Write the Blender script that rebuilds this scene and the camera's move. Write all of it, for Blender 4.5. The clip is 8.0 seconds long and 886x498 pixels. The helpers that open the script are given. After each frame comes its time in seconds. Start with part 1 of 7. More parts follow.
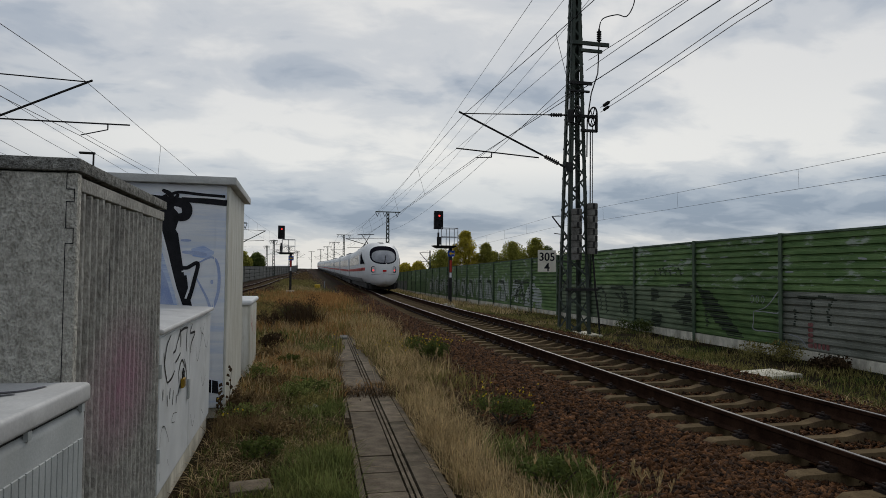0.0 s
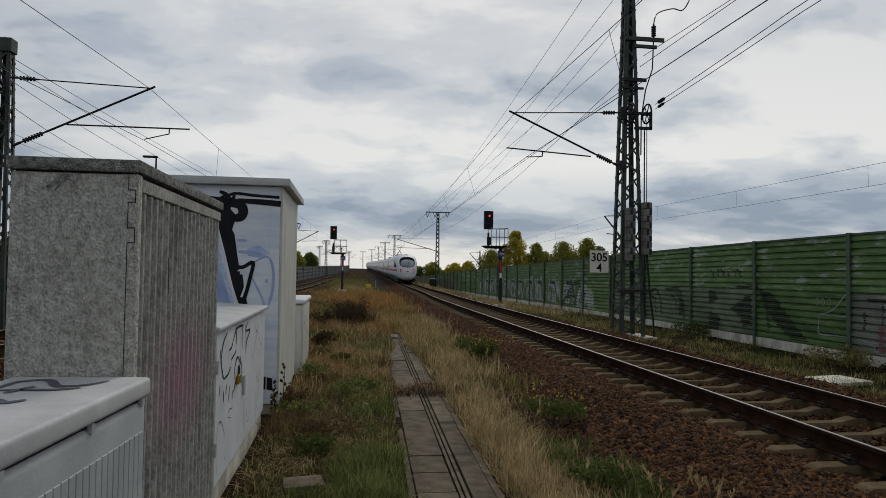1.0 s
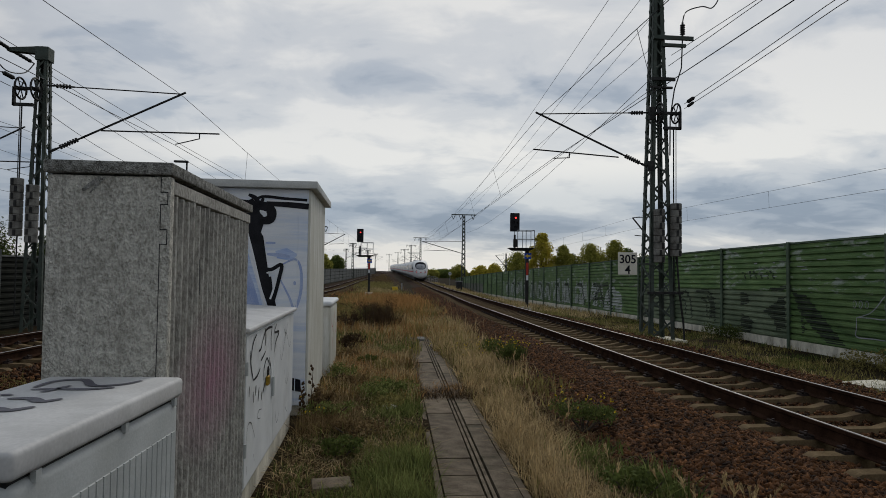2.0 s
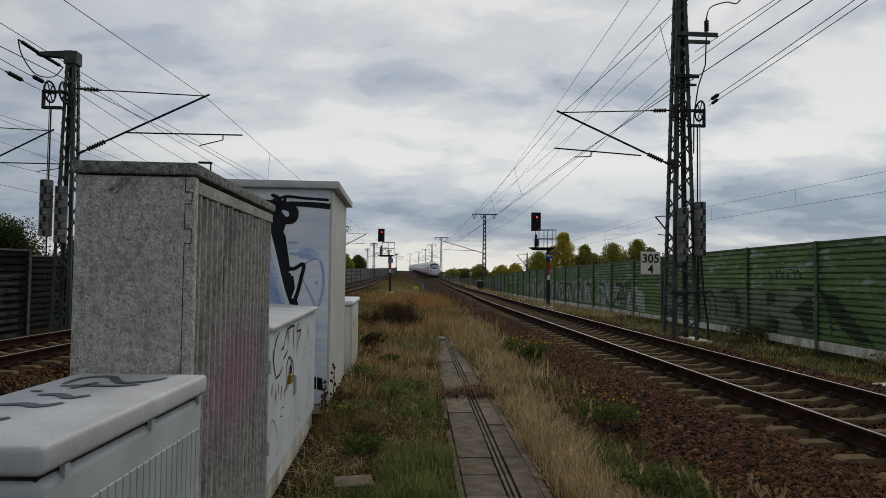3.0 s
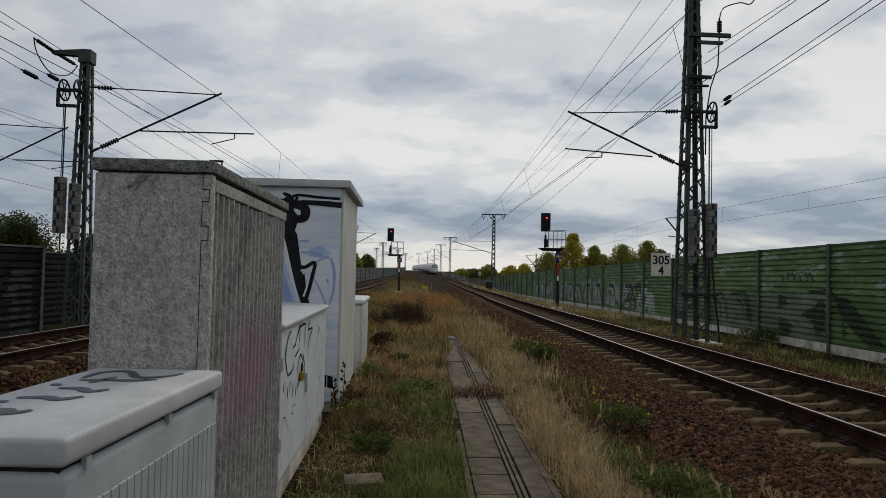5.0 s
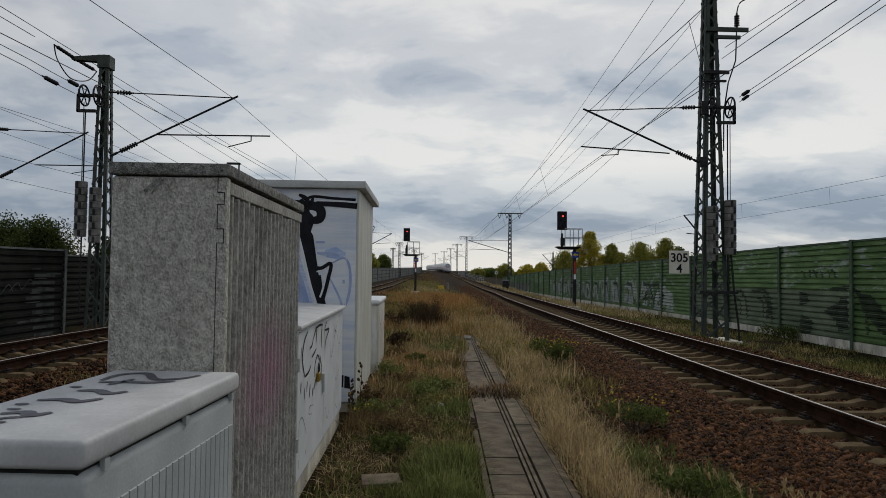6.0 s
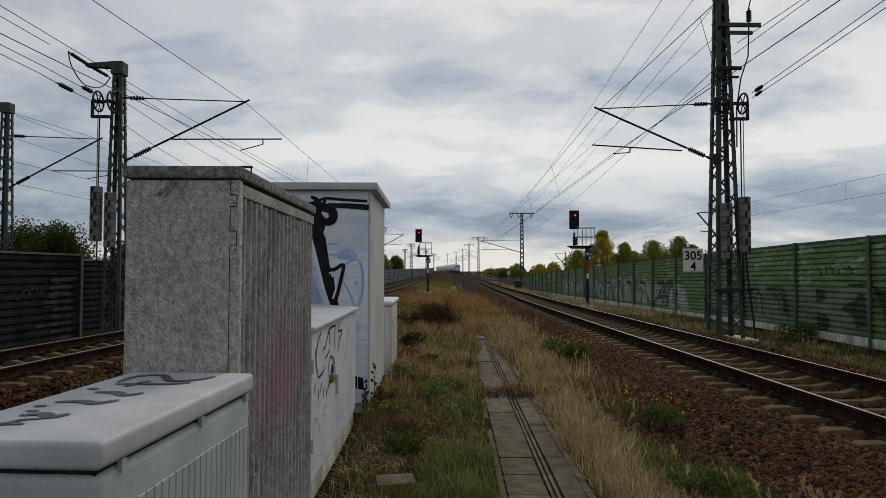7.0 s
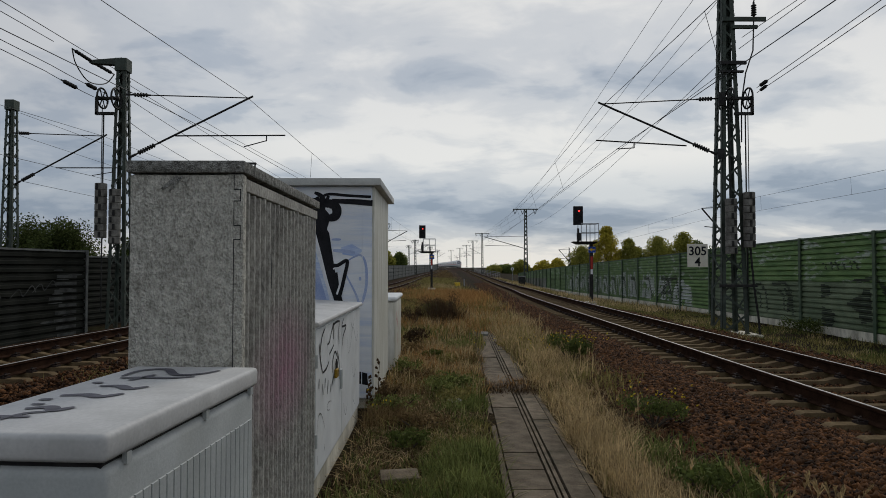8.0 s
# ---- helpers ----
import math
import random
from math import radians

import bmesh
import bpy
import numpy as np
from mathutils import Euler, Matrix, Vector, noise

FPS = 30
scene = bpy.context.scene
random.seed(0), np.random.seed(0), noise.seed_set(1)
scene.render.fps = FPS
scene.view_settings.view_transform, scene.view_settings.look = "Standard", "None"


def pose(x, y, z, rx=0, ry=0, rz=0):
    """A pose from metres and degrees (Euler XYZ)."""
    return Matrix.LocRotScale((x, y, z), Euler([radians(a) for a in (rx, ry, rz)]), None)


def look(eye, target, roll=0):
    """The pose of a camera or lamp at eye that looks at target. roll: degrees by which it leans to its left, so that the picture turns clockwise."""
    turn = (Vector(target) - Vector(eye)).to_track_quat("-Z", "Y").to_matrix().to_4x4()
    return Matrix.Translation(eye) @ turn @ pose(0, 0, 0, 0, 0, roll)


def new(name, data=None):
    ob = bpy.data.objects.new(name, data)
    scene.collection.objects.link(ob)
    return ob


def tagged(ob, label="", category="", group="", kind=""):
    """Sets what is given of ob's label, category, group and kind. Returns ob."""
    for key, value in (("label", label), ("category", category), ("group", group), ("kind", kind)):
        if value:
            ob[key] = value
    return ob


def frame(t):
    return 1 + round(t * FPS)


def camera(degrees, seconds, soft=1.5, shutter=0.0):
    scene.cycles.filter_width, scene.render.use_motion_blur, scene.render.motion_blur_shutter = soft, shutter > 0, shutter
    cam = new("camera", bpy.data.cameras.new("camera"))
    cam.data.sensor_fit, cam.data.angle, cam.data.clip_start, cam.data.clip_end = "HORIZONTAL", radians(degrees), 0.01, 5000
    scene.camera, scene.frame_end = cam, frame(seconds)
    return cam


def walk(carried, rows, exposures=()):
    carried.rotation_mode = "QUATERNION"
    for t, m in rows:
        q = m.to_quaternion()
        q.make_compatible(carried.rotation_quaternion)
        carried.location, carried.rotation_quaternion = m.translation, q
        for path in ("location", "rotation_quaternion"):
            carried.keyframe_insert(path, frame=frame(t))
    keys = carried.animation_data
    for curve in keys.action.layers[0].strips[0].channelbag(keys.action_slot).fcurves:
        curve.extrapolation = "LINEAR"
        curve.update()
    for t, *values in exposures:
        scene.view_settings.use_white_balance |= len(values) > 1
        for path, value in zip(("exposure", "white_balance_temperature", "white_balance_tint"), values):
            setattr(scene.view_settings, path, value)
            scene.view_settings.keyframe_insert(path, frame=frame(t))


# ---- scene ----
cam = camera(70.4, 8.0, soft=0.7)
PATH = [
    (0, (-0.035, 0.202, 1.795), (0.413, 2.15, 1.862), 0.6),
    (0.5, (-0.033, 0.225, 1.793), (0.306, 2.195, 1.858), 0.6),
    (1, (-0.032, 0.229, 1.792), (0.26, 2.207, 1.858), 0.8),
    (1.5, (-0.041, 0.243, 1.789), (0.212, 2.225, 1.862), 0.8),
    (3, (-0.042, 0.253, 1.781), (0.102, 2.247, 1.852), 0.7),
    (3.5, (-0.045, 0.254, 1.781), (0.087, 2.248, 1.855), 0.8),
    (4, (-0.047, 0.251, 1.778), (0.075, 2.246, 1.851), 0.7),
    (5.3, (-0.068, 0.243, 1.776), (0.035, 2.239, 1.843), 1.6),
    (5.5, (-0.055, 0.253, 1.777), (0.02, 2.25, 1.835), 1.8),
    (6, (-0.056, 0.25, 1.78), (0.008, 2.247, 1.848), 0.7),
    (6.5, (-0.056, 0.258, 1.778), (-0.014, 2.256, 1.841), 0.3),
    (7, (-0.056, 0.252, 1.775), (-0.03, 2.251, 1.845), 0.1),
    (7.5, (-0.055, 0.251, 1.771), (-0.039, 2.25, 1.837), 0.2),
    (8, (-0.055, 0.254, 1.766), (-0.041, 2.253, 1.824), -0.0),
]
walk(cam, [(t, look(e, g, r)) for t, e, g, r in PATH])

# ---- world and light ----
world = bpy.data.worlds.new("world")
scene.world = world
world.use_nodes = True
wn, wl = world.node_tree.nodes, world.node_tree.links
wn.clear()


def wnode(kind, **kw):
    n = wn.new(kind)
    for k, v in kw.items():
        n.inputs[k].default_value = v
    return n


SUN_ELEV, SUN_AZ = 38.0, 20.0
sky = wn.new("ShaderNodeTexSky")
sky.sky_type, sky.sun_disc = "NISHITA", False
sky.sun_elevation, sky.sun_rotation = radians(SUN_ELEV), radians(SUN_AZ)
tc = wn.new("ShaderNodeTexCoord")
sep = wn.new("ShaderNodeSeparateXYZ")
wl.new(tc.outputs["Generated"], sep.inputs[0])
den = wn.new("ShaderNodeMath")
den.operation = "MAXIMUM"
wl.new(sep.outputs["Z"], den.inputs[0])
den.inputs[1].default_value = 0.0
den2 = wn.new("ShaderNodeMath")
den2.operation = "ADD"
wl.new(den.outputs[0], den2.inputs[0])
den2.inputs[1].default_value = 0.22
dx = wn.new("ShaderNodeMath")
dx.operation = "DIVIDE"
wl.new(sep.outputs["X"], dx.inputs[0])
wl.new(den2.outputs[0], dx.inputs[1])
dy = wn.new("ShaderNodeMath")
dy.operation = "DIVIDE"
wl.new(sep.outputs["Y"], dy.inputs[0])
wl.new(den2.outputs[0], dy.inputs[1])
comb = wn.new("ShaderNodeCombineXYZ")
wl.new(dx.outputs[0], comb.inputs[0])
wl.new(dy.outputs[0], comb.inputs[1])
comb.inputs[2].default_value = 3.7


def cloud_noise(scale, detail, rough, dist, off, stretch=(0.9, 1.1, 1.0)):
    m = wn.new("ShaderNodeMapping")
    m.inputs["Location"].default_value = off
    m.inputs["Scale"].default_value = stretch
    wl.new(comb.outputs[0], m.inputs[0])
    n = wnode("ShaderNodeTexNoise", Scale=scale, Detail=detail, Roughness=rough, Distortion=dist)
    wl.new(m.outputs[0], n.inputs["Vector"])
    return n


def wramp(src, stops):
    r = wn.new("ShaderNodeValToRGB")
    r.color_ramp.interpolation = "EASE"
    while len(r.color_ramp.elements) < len(stops):
        r.color_ramp.elements.new(0.5)
    for e, (p, c) in zip(r.color_ramp.elements, stops):
        e.position, e.color = p, (*c, 1)
    wl.new(src, r.inputs[0])
    return r


big = cloud_noise(1.05, 5, 0.52, 0.2, (2.3, 4.4, 0))
fine = cloud_noise(3.4, 8, 0.56, 0.35, (0.4, 5.2, 1))
mixn = wn.new("ShaderNodeMath")
mixn.operation = "MULTIPLY_ADD"
wl.new(fine.outputs["Fac"], mixn.inputs[0])
mixn.inputs[1].default_value = 0.46
wl.new(big.outputs["Fac"], mixn.inputs[2])
cloud = wramp(mixn.outputs[0], [(0.57, (0.315, 0.375, 0.46)), (0.655, (0.44, 0.49, 0.56)), (0.735, (0.585, 0.615, 0.655)), (0.85, (0.75, 0.757, 0.76))])
haze = wramp(sep.outputs["Z"], [(0.0, (1.08, 1.06, 1.02)), (0.035, (1.02, 1.01, 0.99)), (0.075, (0.76, 0.81, 0.87)), (0.11, (0.84, 0.88, 0.92)), (0.17, (1.08, 1.075, 1.06)), (0.32, (0.99, 0.99, 1.0)), (1.0, (0.93, 0.94, 0.97))])
# the veiled sun brightens the clouds round it, the sky away from it is duller
toward = wn.new("ShaderNodeVectorMath")
toward.operation = "DOT_PRODUCT"
wl.new(tc.outputs["Generated"], toward.inputs[0])
toward.inputs[1].default_value = (math.sin(radians(SUN_AZ)) * math.cos(radians(SUN_ELEV)), math.cos(radians(SUN_AZ)) * math.cos(radians(SUN_ELEV)), math.sin(radians(SUN_ELEV)))
veil = wramp(toward.outputs["Value"], [(0.35, (0.77, 0.79, 0.815)), (0.62, (0.80, 0.815, 0.84)), (0.78, (1.06, 1.055, 1.04)), (1.0, (1.10, 1.09, 1.06))])
glow = wn.new("ShaderNodeMix")
glow.data_type, glow.blend_type = "RGBA", "MULTIPLY"
glow.inputs["Factor"].default_value = 1
wl.new(haze.outputs[0], glow.inputs["A"])
wl.new(veil.outputs[0], glow.inputs["B"])
mul = wn.new("ShaderNodeMix")
mul.data_type, mul.blend_type = "RGBA", "MULTIPLY"
mul.inputs["Factor"].default_value = 1
wl.new(cloud.outputs[0], mul.inputs["A"])
wl.new(glow.outputs["Result"], mul.inputs["B"])
bg_cloud = wnode("ShaderNodeBackground", Strength=1.0)
wl.new(mul.outputs["Result"], bg_cloud.inputs[0])
bg_sky = wnode("ShaderNodeBackground", Strength=0.08)
wl.new(sky.outputs[0], bg_sky.inputs[0])
cover = wn.new("ShaderNodeMixShader")
cover.inputs[0].default_value = 0.93
wl.new(bg_sky.outputs[0], cover.inputs[1])
wl.new(bg_cloud.outputs[0], cover.inputs[2])
wout = wn.new("ShaderNodeOutputWorld")
wl.new(cover.outputs[0], wout.inputs[0])

sun = new("sun", bpy.data.lights.new("sun", "SUN"))
sun.data.energy, sun.data.angle, sun.data.color = 1.0, radians(14), (1, 0.95, 0.87)
# the sky's sun_rotation turns from +y towards +x
sd = Vector((math.sin(radians(SUN_AZ)) * math.cos(radians(SUN_ELEV)), math.cos(radians(SUN_AZ)) * math.cos(radians(SUN_ELEV)), math.sin(radians(SUN_ELEV))))
sun.matrix_world = look((0, 0, 60), Vector((0, 0, 60)) - sd)
scene.view_settings.exposure = -0.12


# ---- materials ----
def mat(name, c1, c2, scale=4.0, rough=0.7, metal=0.0, bump=0.2, fine_scale=60.0, dirt=None, dirt_amt=0.0, dirt_scale=1.5, vary=0.0, stretch=(1, 1, 1), depth=0.01, island=False, spec=0.12, spot=None, fine_amt=0.5, dirt_edge=(0.5, 0.72), dirt_stretch=None, thin=0.0):
    m = bpy.data.materials.new(name)
    m.use_nodes = True
    n, l = m.node_tree.nodes, m.node_tree.links
    b = n["Principled BSDF"]
    b.inputs["Metallic"].default_value = metal
    b.inputs["Specular IOR Level"].default_value = spec
    t = n.new("ShaderNodeTexCoord")
    mp = n.new("ShaderNodeMapping")
    mp.inputs["Scale"].default_value = stretch
    l.new(t.outputs["Object"], mp.inputs[0])
    a = n.new("ShaderNodeTexNoise")
    a.inputs["Scale"].default_value, a.inputs["Detail"].default_value = scale, 5
    l.new(mp.outputs[0], a.inputs["Vector"])
    f = n.new("ShaderNodeTexNoise")
    f.inputs["Scale"].default_value, f.inputs["Detail"].default_value = fine_scale, 3
    l.new(mp.outputs[0], f.inputs["Vector"])
    add = n.new("ShaderNodeMath")
    add.operation = "MULTIPLY_ADD"
    add.inputs[1].default_value = fine_amt
    l.new(f.outputs["Fac"], add.inputs[0])
    l.new(a.outputs["Fac"], add.inputs[2])
    nrm = n.new("ShaderNodeMath")
    nrm.operation = "DIVIDE"
    nrm.inputs[1].default_value = 1 + fine_amt
    l.new(add.outputs[0], nrm.inputs[0])
    half = 0.2 / (1 + fine_amt) if fine_amt < 0.9 else 0.15
    ramp = n.new("ShaderNodeValToRGB")
    ramp.color_ramp.elements[0].position, ramp.color_ramp.elements[0].color = 0.5 - half, (*c1, 1)
    ramp.color_ramp.elements[1].position, ramp.color_ramp.elements[1].color = 0.5 + half, (*c2, 1)
    l.new(nrm.outputs[0], ramp.inputs[0])
    col = ramp.outputs[0]
    if dirt:
        d = n.new("ShaderNodeTexNoise")
        d.inputs["Scale"].default_value, d.inputs["Detail"].default_value, d.inputs["Roughness"].default_value = dirt_scale, 8, 0.65
        if dirt_stretch:
            dm = n.new("ShaderNodeMapping")
            dm.inputs["Scale"].default_value = dirt_stretch
            l.new(t.outputs["Object"], dm.inputs[0])
            l.new(dm.outputs[0], d.inputs["Vector"])
        else:
            l.new(mp.outputs[0], d.inputs["Vector"])
        dr = n.new("ShaderNodeMapRange")
        dr.inputs[1].default_value, dr.inputs[2].default_value, dr.inputs[4].default_value = *dirt_edge, dirt_amt
        l.new(d.outputs["Fac"], dr.inputs[0])
        mx = n.new("ShaderNodeMix")
        mx.data_type = "RGBA"
        l.new(dr.outputs[0], mx.inputs["Factor"])
        l.new(col, mx.inputs["A"])
        mx.inputs["B"].default_value = (*dirt, 1)
        col = mx.outputs["Result"]
    if spot:
        centre, radii, tint, amount = spot
        sm = n.new("ShaderNodeMapping")
        sm.inputs["Location"].default_value = [-c / r for c, r in zip(centre, radii)]
        sm.inputs["Scale"].default_value = [1 / r for r in radii]
        l.new(t.outputs["Object"], sm.inputs[0])
        gr = n.new("ShaderNodeTexGradient")
        gr.gradient_type = "SPHERICAL"
        l.new(sm.outputs[0], gr.inputs[0])
        am = n.new("ShaderNodeMath")
        am.operation = "MULTIPLY"
        l.new(gr.outputs["Fac"], am.inputs[0])
        l.new(a.outputs["Fac"], am.inputs[1])
        am2 = n.new("ShaderNodeMath")
        am2.operation, am2.use_clamp = "MULTIPLY", True
        l.new(am.outputs[0], am2.inputs[0])
        am2.inputs[1].default_value = amount * 2
        ms = n.new("ShaderNodeMix")
        ms.data_type = "RGBA"
        l.new(am2.outputs[0], ms.inputs["Factor"])
        l.new(col, ms.inputs["A"])
        ms.inputs["B"].default_value = (*tint, 1)
        col = ms.outputs["Result"]
    if vary:
        if island:
            src = n.new("ShaderNodeNewGeometry").outputs["Random Per Island"]
        else:
            src = n.new("ShaderNodeObjectInfo").outputs["Random"]
        mr = n.new("ShaderNodeMapRange")
        mr.inputs[3].default_value, mr.inputs[4].default_value = 1 - vary, 1 + vary
        l.new(src, mr.inputs[0])
        hs = n.new("ShaderNodeHueSaturation")
        l.new(mr.outputs[0], hs.inputs["Value"])
        l.new(col, hs.inputs["Color"])
        col = hs.outputs[0]
    l.new(col, b.inputs["Base Color"])
    rr = n.new("ShaderNodeMapRange")
    rr.inputs[3].default_value, rr.inputs[4].default_value = max(0.05, rough - 0.12), min(1, rough + 0.12)
    l.new(a.outputs["Fac"], rr.inputs[0])
    l.new(rr.outputs[0], b.inputs["Roughness"])
    if bump:
        bp = n.new("ShaderNodeBump")
        bp.inputs["Strength"].default_value, bp.inputs["Distance"].default_value = bump, depth
        l.new(add.outputs[0], bp.inputs["Height"])
        l.new(bp.outputs[0], b.inputs["Normal"])
    if thin:
        tl = n.new("ShaderNodeBsdfTranslucent")
        l.new(col, tl.inputs["Color"])
        both = n.new("ShaderNodeMixShader")
        both.inputs[0].default_value = thin
        l.new(b.outputs[0], both.inputs[1])
        l.new(tl.outputs[0], both.inputs[2])
        l.new(both.outputs[0], n["Material Output"].inputs["Surface"])
    return m


def glow_mat(name, c, strength):
    m = bpy.data.materials.new(name)
    m.use_nodes = True
    b = m.node_tree.nodes["Principled BSDF"]
    b.inputs["Base Color"].default_value = (*c, 1)
    b.inputs["Emission Color"].default_value = (*c, 1)
    b.inputs["Emission Strength"].default_value = strength
    return m


M_SOIL = mat("soil", (0.009, 0.006, 0.003), (0.036, 0.024, 0.012), 2.5, 1.0, spec=0.03, bump=0.9, fine_scale=40, dirt=(0.032, 0.04, 0.014), dirt_amt=0.7, dirt_scale=0.6, depth=0.05)
M_BALLAST = mat("ballast", (0.008, 0.0036, 0.0016), (0.046, 0.0205, 0.0085), 9, 1.0, spec=0.05, bump=1.0, fine_scale=26, dirt=(0.04, 0.0195, 0.011), dirt_amt=0.6, dirt_scale=0.8, depth=0.05)
M_STONE = mat("ballast_stone", (0.022, 0.0095, 0.0038), (0.125, 0.054, 0.020), 9, 0.9, bump=0.25, fine_scale=90, vary=0.85, island=True, spec=0.15)
M_RAIL = mat("rusty_rail", (0.02, 0.0105, 0.007), (0.052, 0.028, 0.018), 6, 1.0, 0.0, 0.3, 80, spec=0.01)
M_RAILTOP = mat("polished_rail", (0.27, 0.255, 0.24), (0.38, 0.365, 0.35), 8, 0.55, 0.8, 0.05, 60, stretch=(1, 0.1, 1))
M_SLEEPER = mat("sleeper_concrete", (0.082, 0.056, 0.029), (0.195, 0.14, 0.077), 4, 0.9, bump=0.3, fine_scale=50, dirt=(0.07, 0.045, 0.03), dirt_amt=0.7, dirt_scale=3, vary=0.15, spec=0.03)
M_CLIP = mat("rusty_clip", (0.025, 0.02, 0.018), (0.05, 0.035, 0.03), 10, 0.8, 0.2)
M_STEEL = mat("green_grey_steel", (0.046, 0.058, 0.048), (0.088, 0.105, 0.088), 3, 0.6, 0.1, 0.15, 40, dirt=(0.09, 0.06, 0.045), dirt_amt=0.35, dirt_scale=4)
M_DARK = mat("dark_fitting", (0.02, 0.02, 0.02), (0.05, 0.048, 0.045), 6, 0.55, 0.2)
M_WIRE = mat("wire", (0.018, 0.02, 0.022), (0.035, 0.037, 0.04), 6, 0.6, 0.4, 0)
M_GALV = mat("galvanised", (0.3, 0.31, 0.32), (0.45, 0.46, 0.47), 5, 0.5, 0.6, 0.1)
M_CONC = mat("exposed_aggregate", (0.33, 0.312, 0.265), (0.73, 0.70, 0.615), 40, 0.95, bump=1.0, fine_scale=115, dirt=(0.14, 0.128, 0.10), dirt_amt=0.6, dirt_scale=5.5, stretch=(1, 1, 0.7), depth=0.022, fine_amt=1.0)
M_CONC_RIB = mat("ribbed_concrete", (0.30, 0.283, 0.25), (0.52, 0.50, 0.445), 38, 0.95, bump=1.0, fine_scale=90, dirt=(0.09, 0.085, 0.075), dirt_amt=0.6, dirt_scale=4, stretch=(1, 1, 0.6), depth=0.008, fine_amt=0.8, spot=((-0.88, 3.75, 1.2), (0.5, 0.75, 0.42), (0.46, 0.27, 0.32), 0.9))
M_CONC_DARK = mat("mossy_concrete", (0.13, 0.125, 0.11), (0.46, 0.45, 0.41), 34, 0.95, bump=1.0, fine_scale=160, dirt=(0.09, 0.09, 0.07), dirt_amt=0.6, dirt_scale=5, depth=0.02, fine_amt=0.8)
M_PLINTH = mat("plinth_concrete", (0.54, 0.50, 0.40), (0.80, 0.75, 0.62), 5, 0.9, bump=0.4, fine_scale=45, dirt=(0.12, 0.105, 0.07), dirt_amt=0.8, dirt_scale=1.5, stretch=(1, 1, 0.4))
M_TROUGH = mat("trough_concrete", (0.095, 0.072, 0.049), (0.215, 0.172, 0.122), 7, 0.92, bump=0.6, fine_scale=75, dirt=(0.05, 0.045, 0.025), dirt_amt=0.85, dirt_scale=2.6, vary=0.2, depth=0.012, fine_amt=0.7)
M_WHITE = mat("white_plastic", (0.62, 0.63, 0.63), (0.74, 0.75, 0.74), 3, 0.5, bump=0.12, fine_scale=140, dirt=(0.45, 0.44, 0.40), dirt_amt=0.45, dirt_scale=2.0, depth=0.003)
M_GREYPL = mat("grey_plastic", (0.39, 0.405, 0.395), (0.50, 0.515, 0.50), 4, 0.55, bump=0.5, fine_scale=95, dirt=(0.33, 0.33, 0.30), dirt_amt=0.4, dirt_scale=2.2, depth=0.004)
M_LID = mat("weathered_lid", (0.49, 0.48, 0.465), (0.64, 0.63, 0.605), 2.5, 0.5, bump=0.1, fine_scale=90, dirt=(0.37, 0.365, 0.345), dirt_amt=0.6, dirt_scale=3, depth=0.003)
M_HUT = mat("white_hut_wall", (0.70, 0.725, 0.76), (0.84, 0.85, 0.865), 2, 0.5, bump=0.1, fine_scale=60, dirt=(0.50, 0.60, 0.78), dirt_amt=0.75, dirt_scale=1.3, stretch=(0.7, 1, 7))
# yellower and duller than the hut's front, with vertical streaks
M_HUTSIDE = mat("yellowish_hut_side", (0.50, 0.48, 0.40), (0.70, 0.69, 0.63), 5, 0.6, bump=0.1, fine_scale=40, dirt=(0.36, 0.33, 0.22), dirt_amt=0.6, dirt_scale=3, stretch=(3, 3, 0.25))
M_HUTROOF = mat("hut_roof", (0.42, 0.42, 0.40), (0.58, 0.58, 0.55), 4, 0.6)
M_BLACKPAINT = mat("black_paint", (0.008, 0.008, 0.01), (0.022, 0.022, 0.026), 5, 0.5, bump=0.05)
M_GREYPAINT = mat("grey_ink", (0.10, 0.095, 0.11), (0.17, 0.165, 0.18), 5, 0.6, bump=0.05)
M_WHITEPAINT = mat("white_paint", (0.72, 0.73, 0.75), (0.82, 0.82, 0.83), 5, 0.5, bump=0.05)
M_BLUEPAINT = mat("blue_spray", (0.30, 0.38, 0.62), (0.48, 0.55, 0.72), 5, 0.6, bump=0.05)
M_BLUEWASH = mat("blue_wash", (0.34, 0.45, 0.72), (0.66, 0.73, 0.84), 3, 0.6, bump=0.05, fine_scale=14, stretch=(1, 1, 5))
M_GREEN = mat("green_panel", (0.082, 0.148, 0.05), (0.18, 0.27, 0.10), 2.2, 0.55, bump=0.12, fine_scale=50, vary=0.16, stretch=(1, 0.75, 2.6), dirt=(0.035, 0.055, 0.025), dirt_amt=0.6, dirt_scale=0.8)
M_GREENFLECK = mat("flaking_green_panel", (0.082, 0.15, 0.05), (0.185, 0.275, 0.105), 2.2, 0.55, bump=0.12, fine_scale=50, dirt=(0.42, 0.45, 0.40), dirt_amt=0.75, dirt_scale=1.7, dirt_edge=(0.56, 0.63), dirt_stretch=(1, 0.8, 2.2), vary=0.16, stretch=(1, 0.75, 2.6))
M_DULLGREEN = mat("dull_green_panel", (0.092, 0.122, 0.07), (0.20, 0.24, 0.15), 1.8, 0.6, bump=0.12, fine_scale=50, dirt=(0.05, 0.058, 0.045), dirt_amt=0.7, dirt_scale=1.0, vary=0.15, stretch=(1, 0.6, 1))
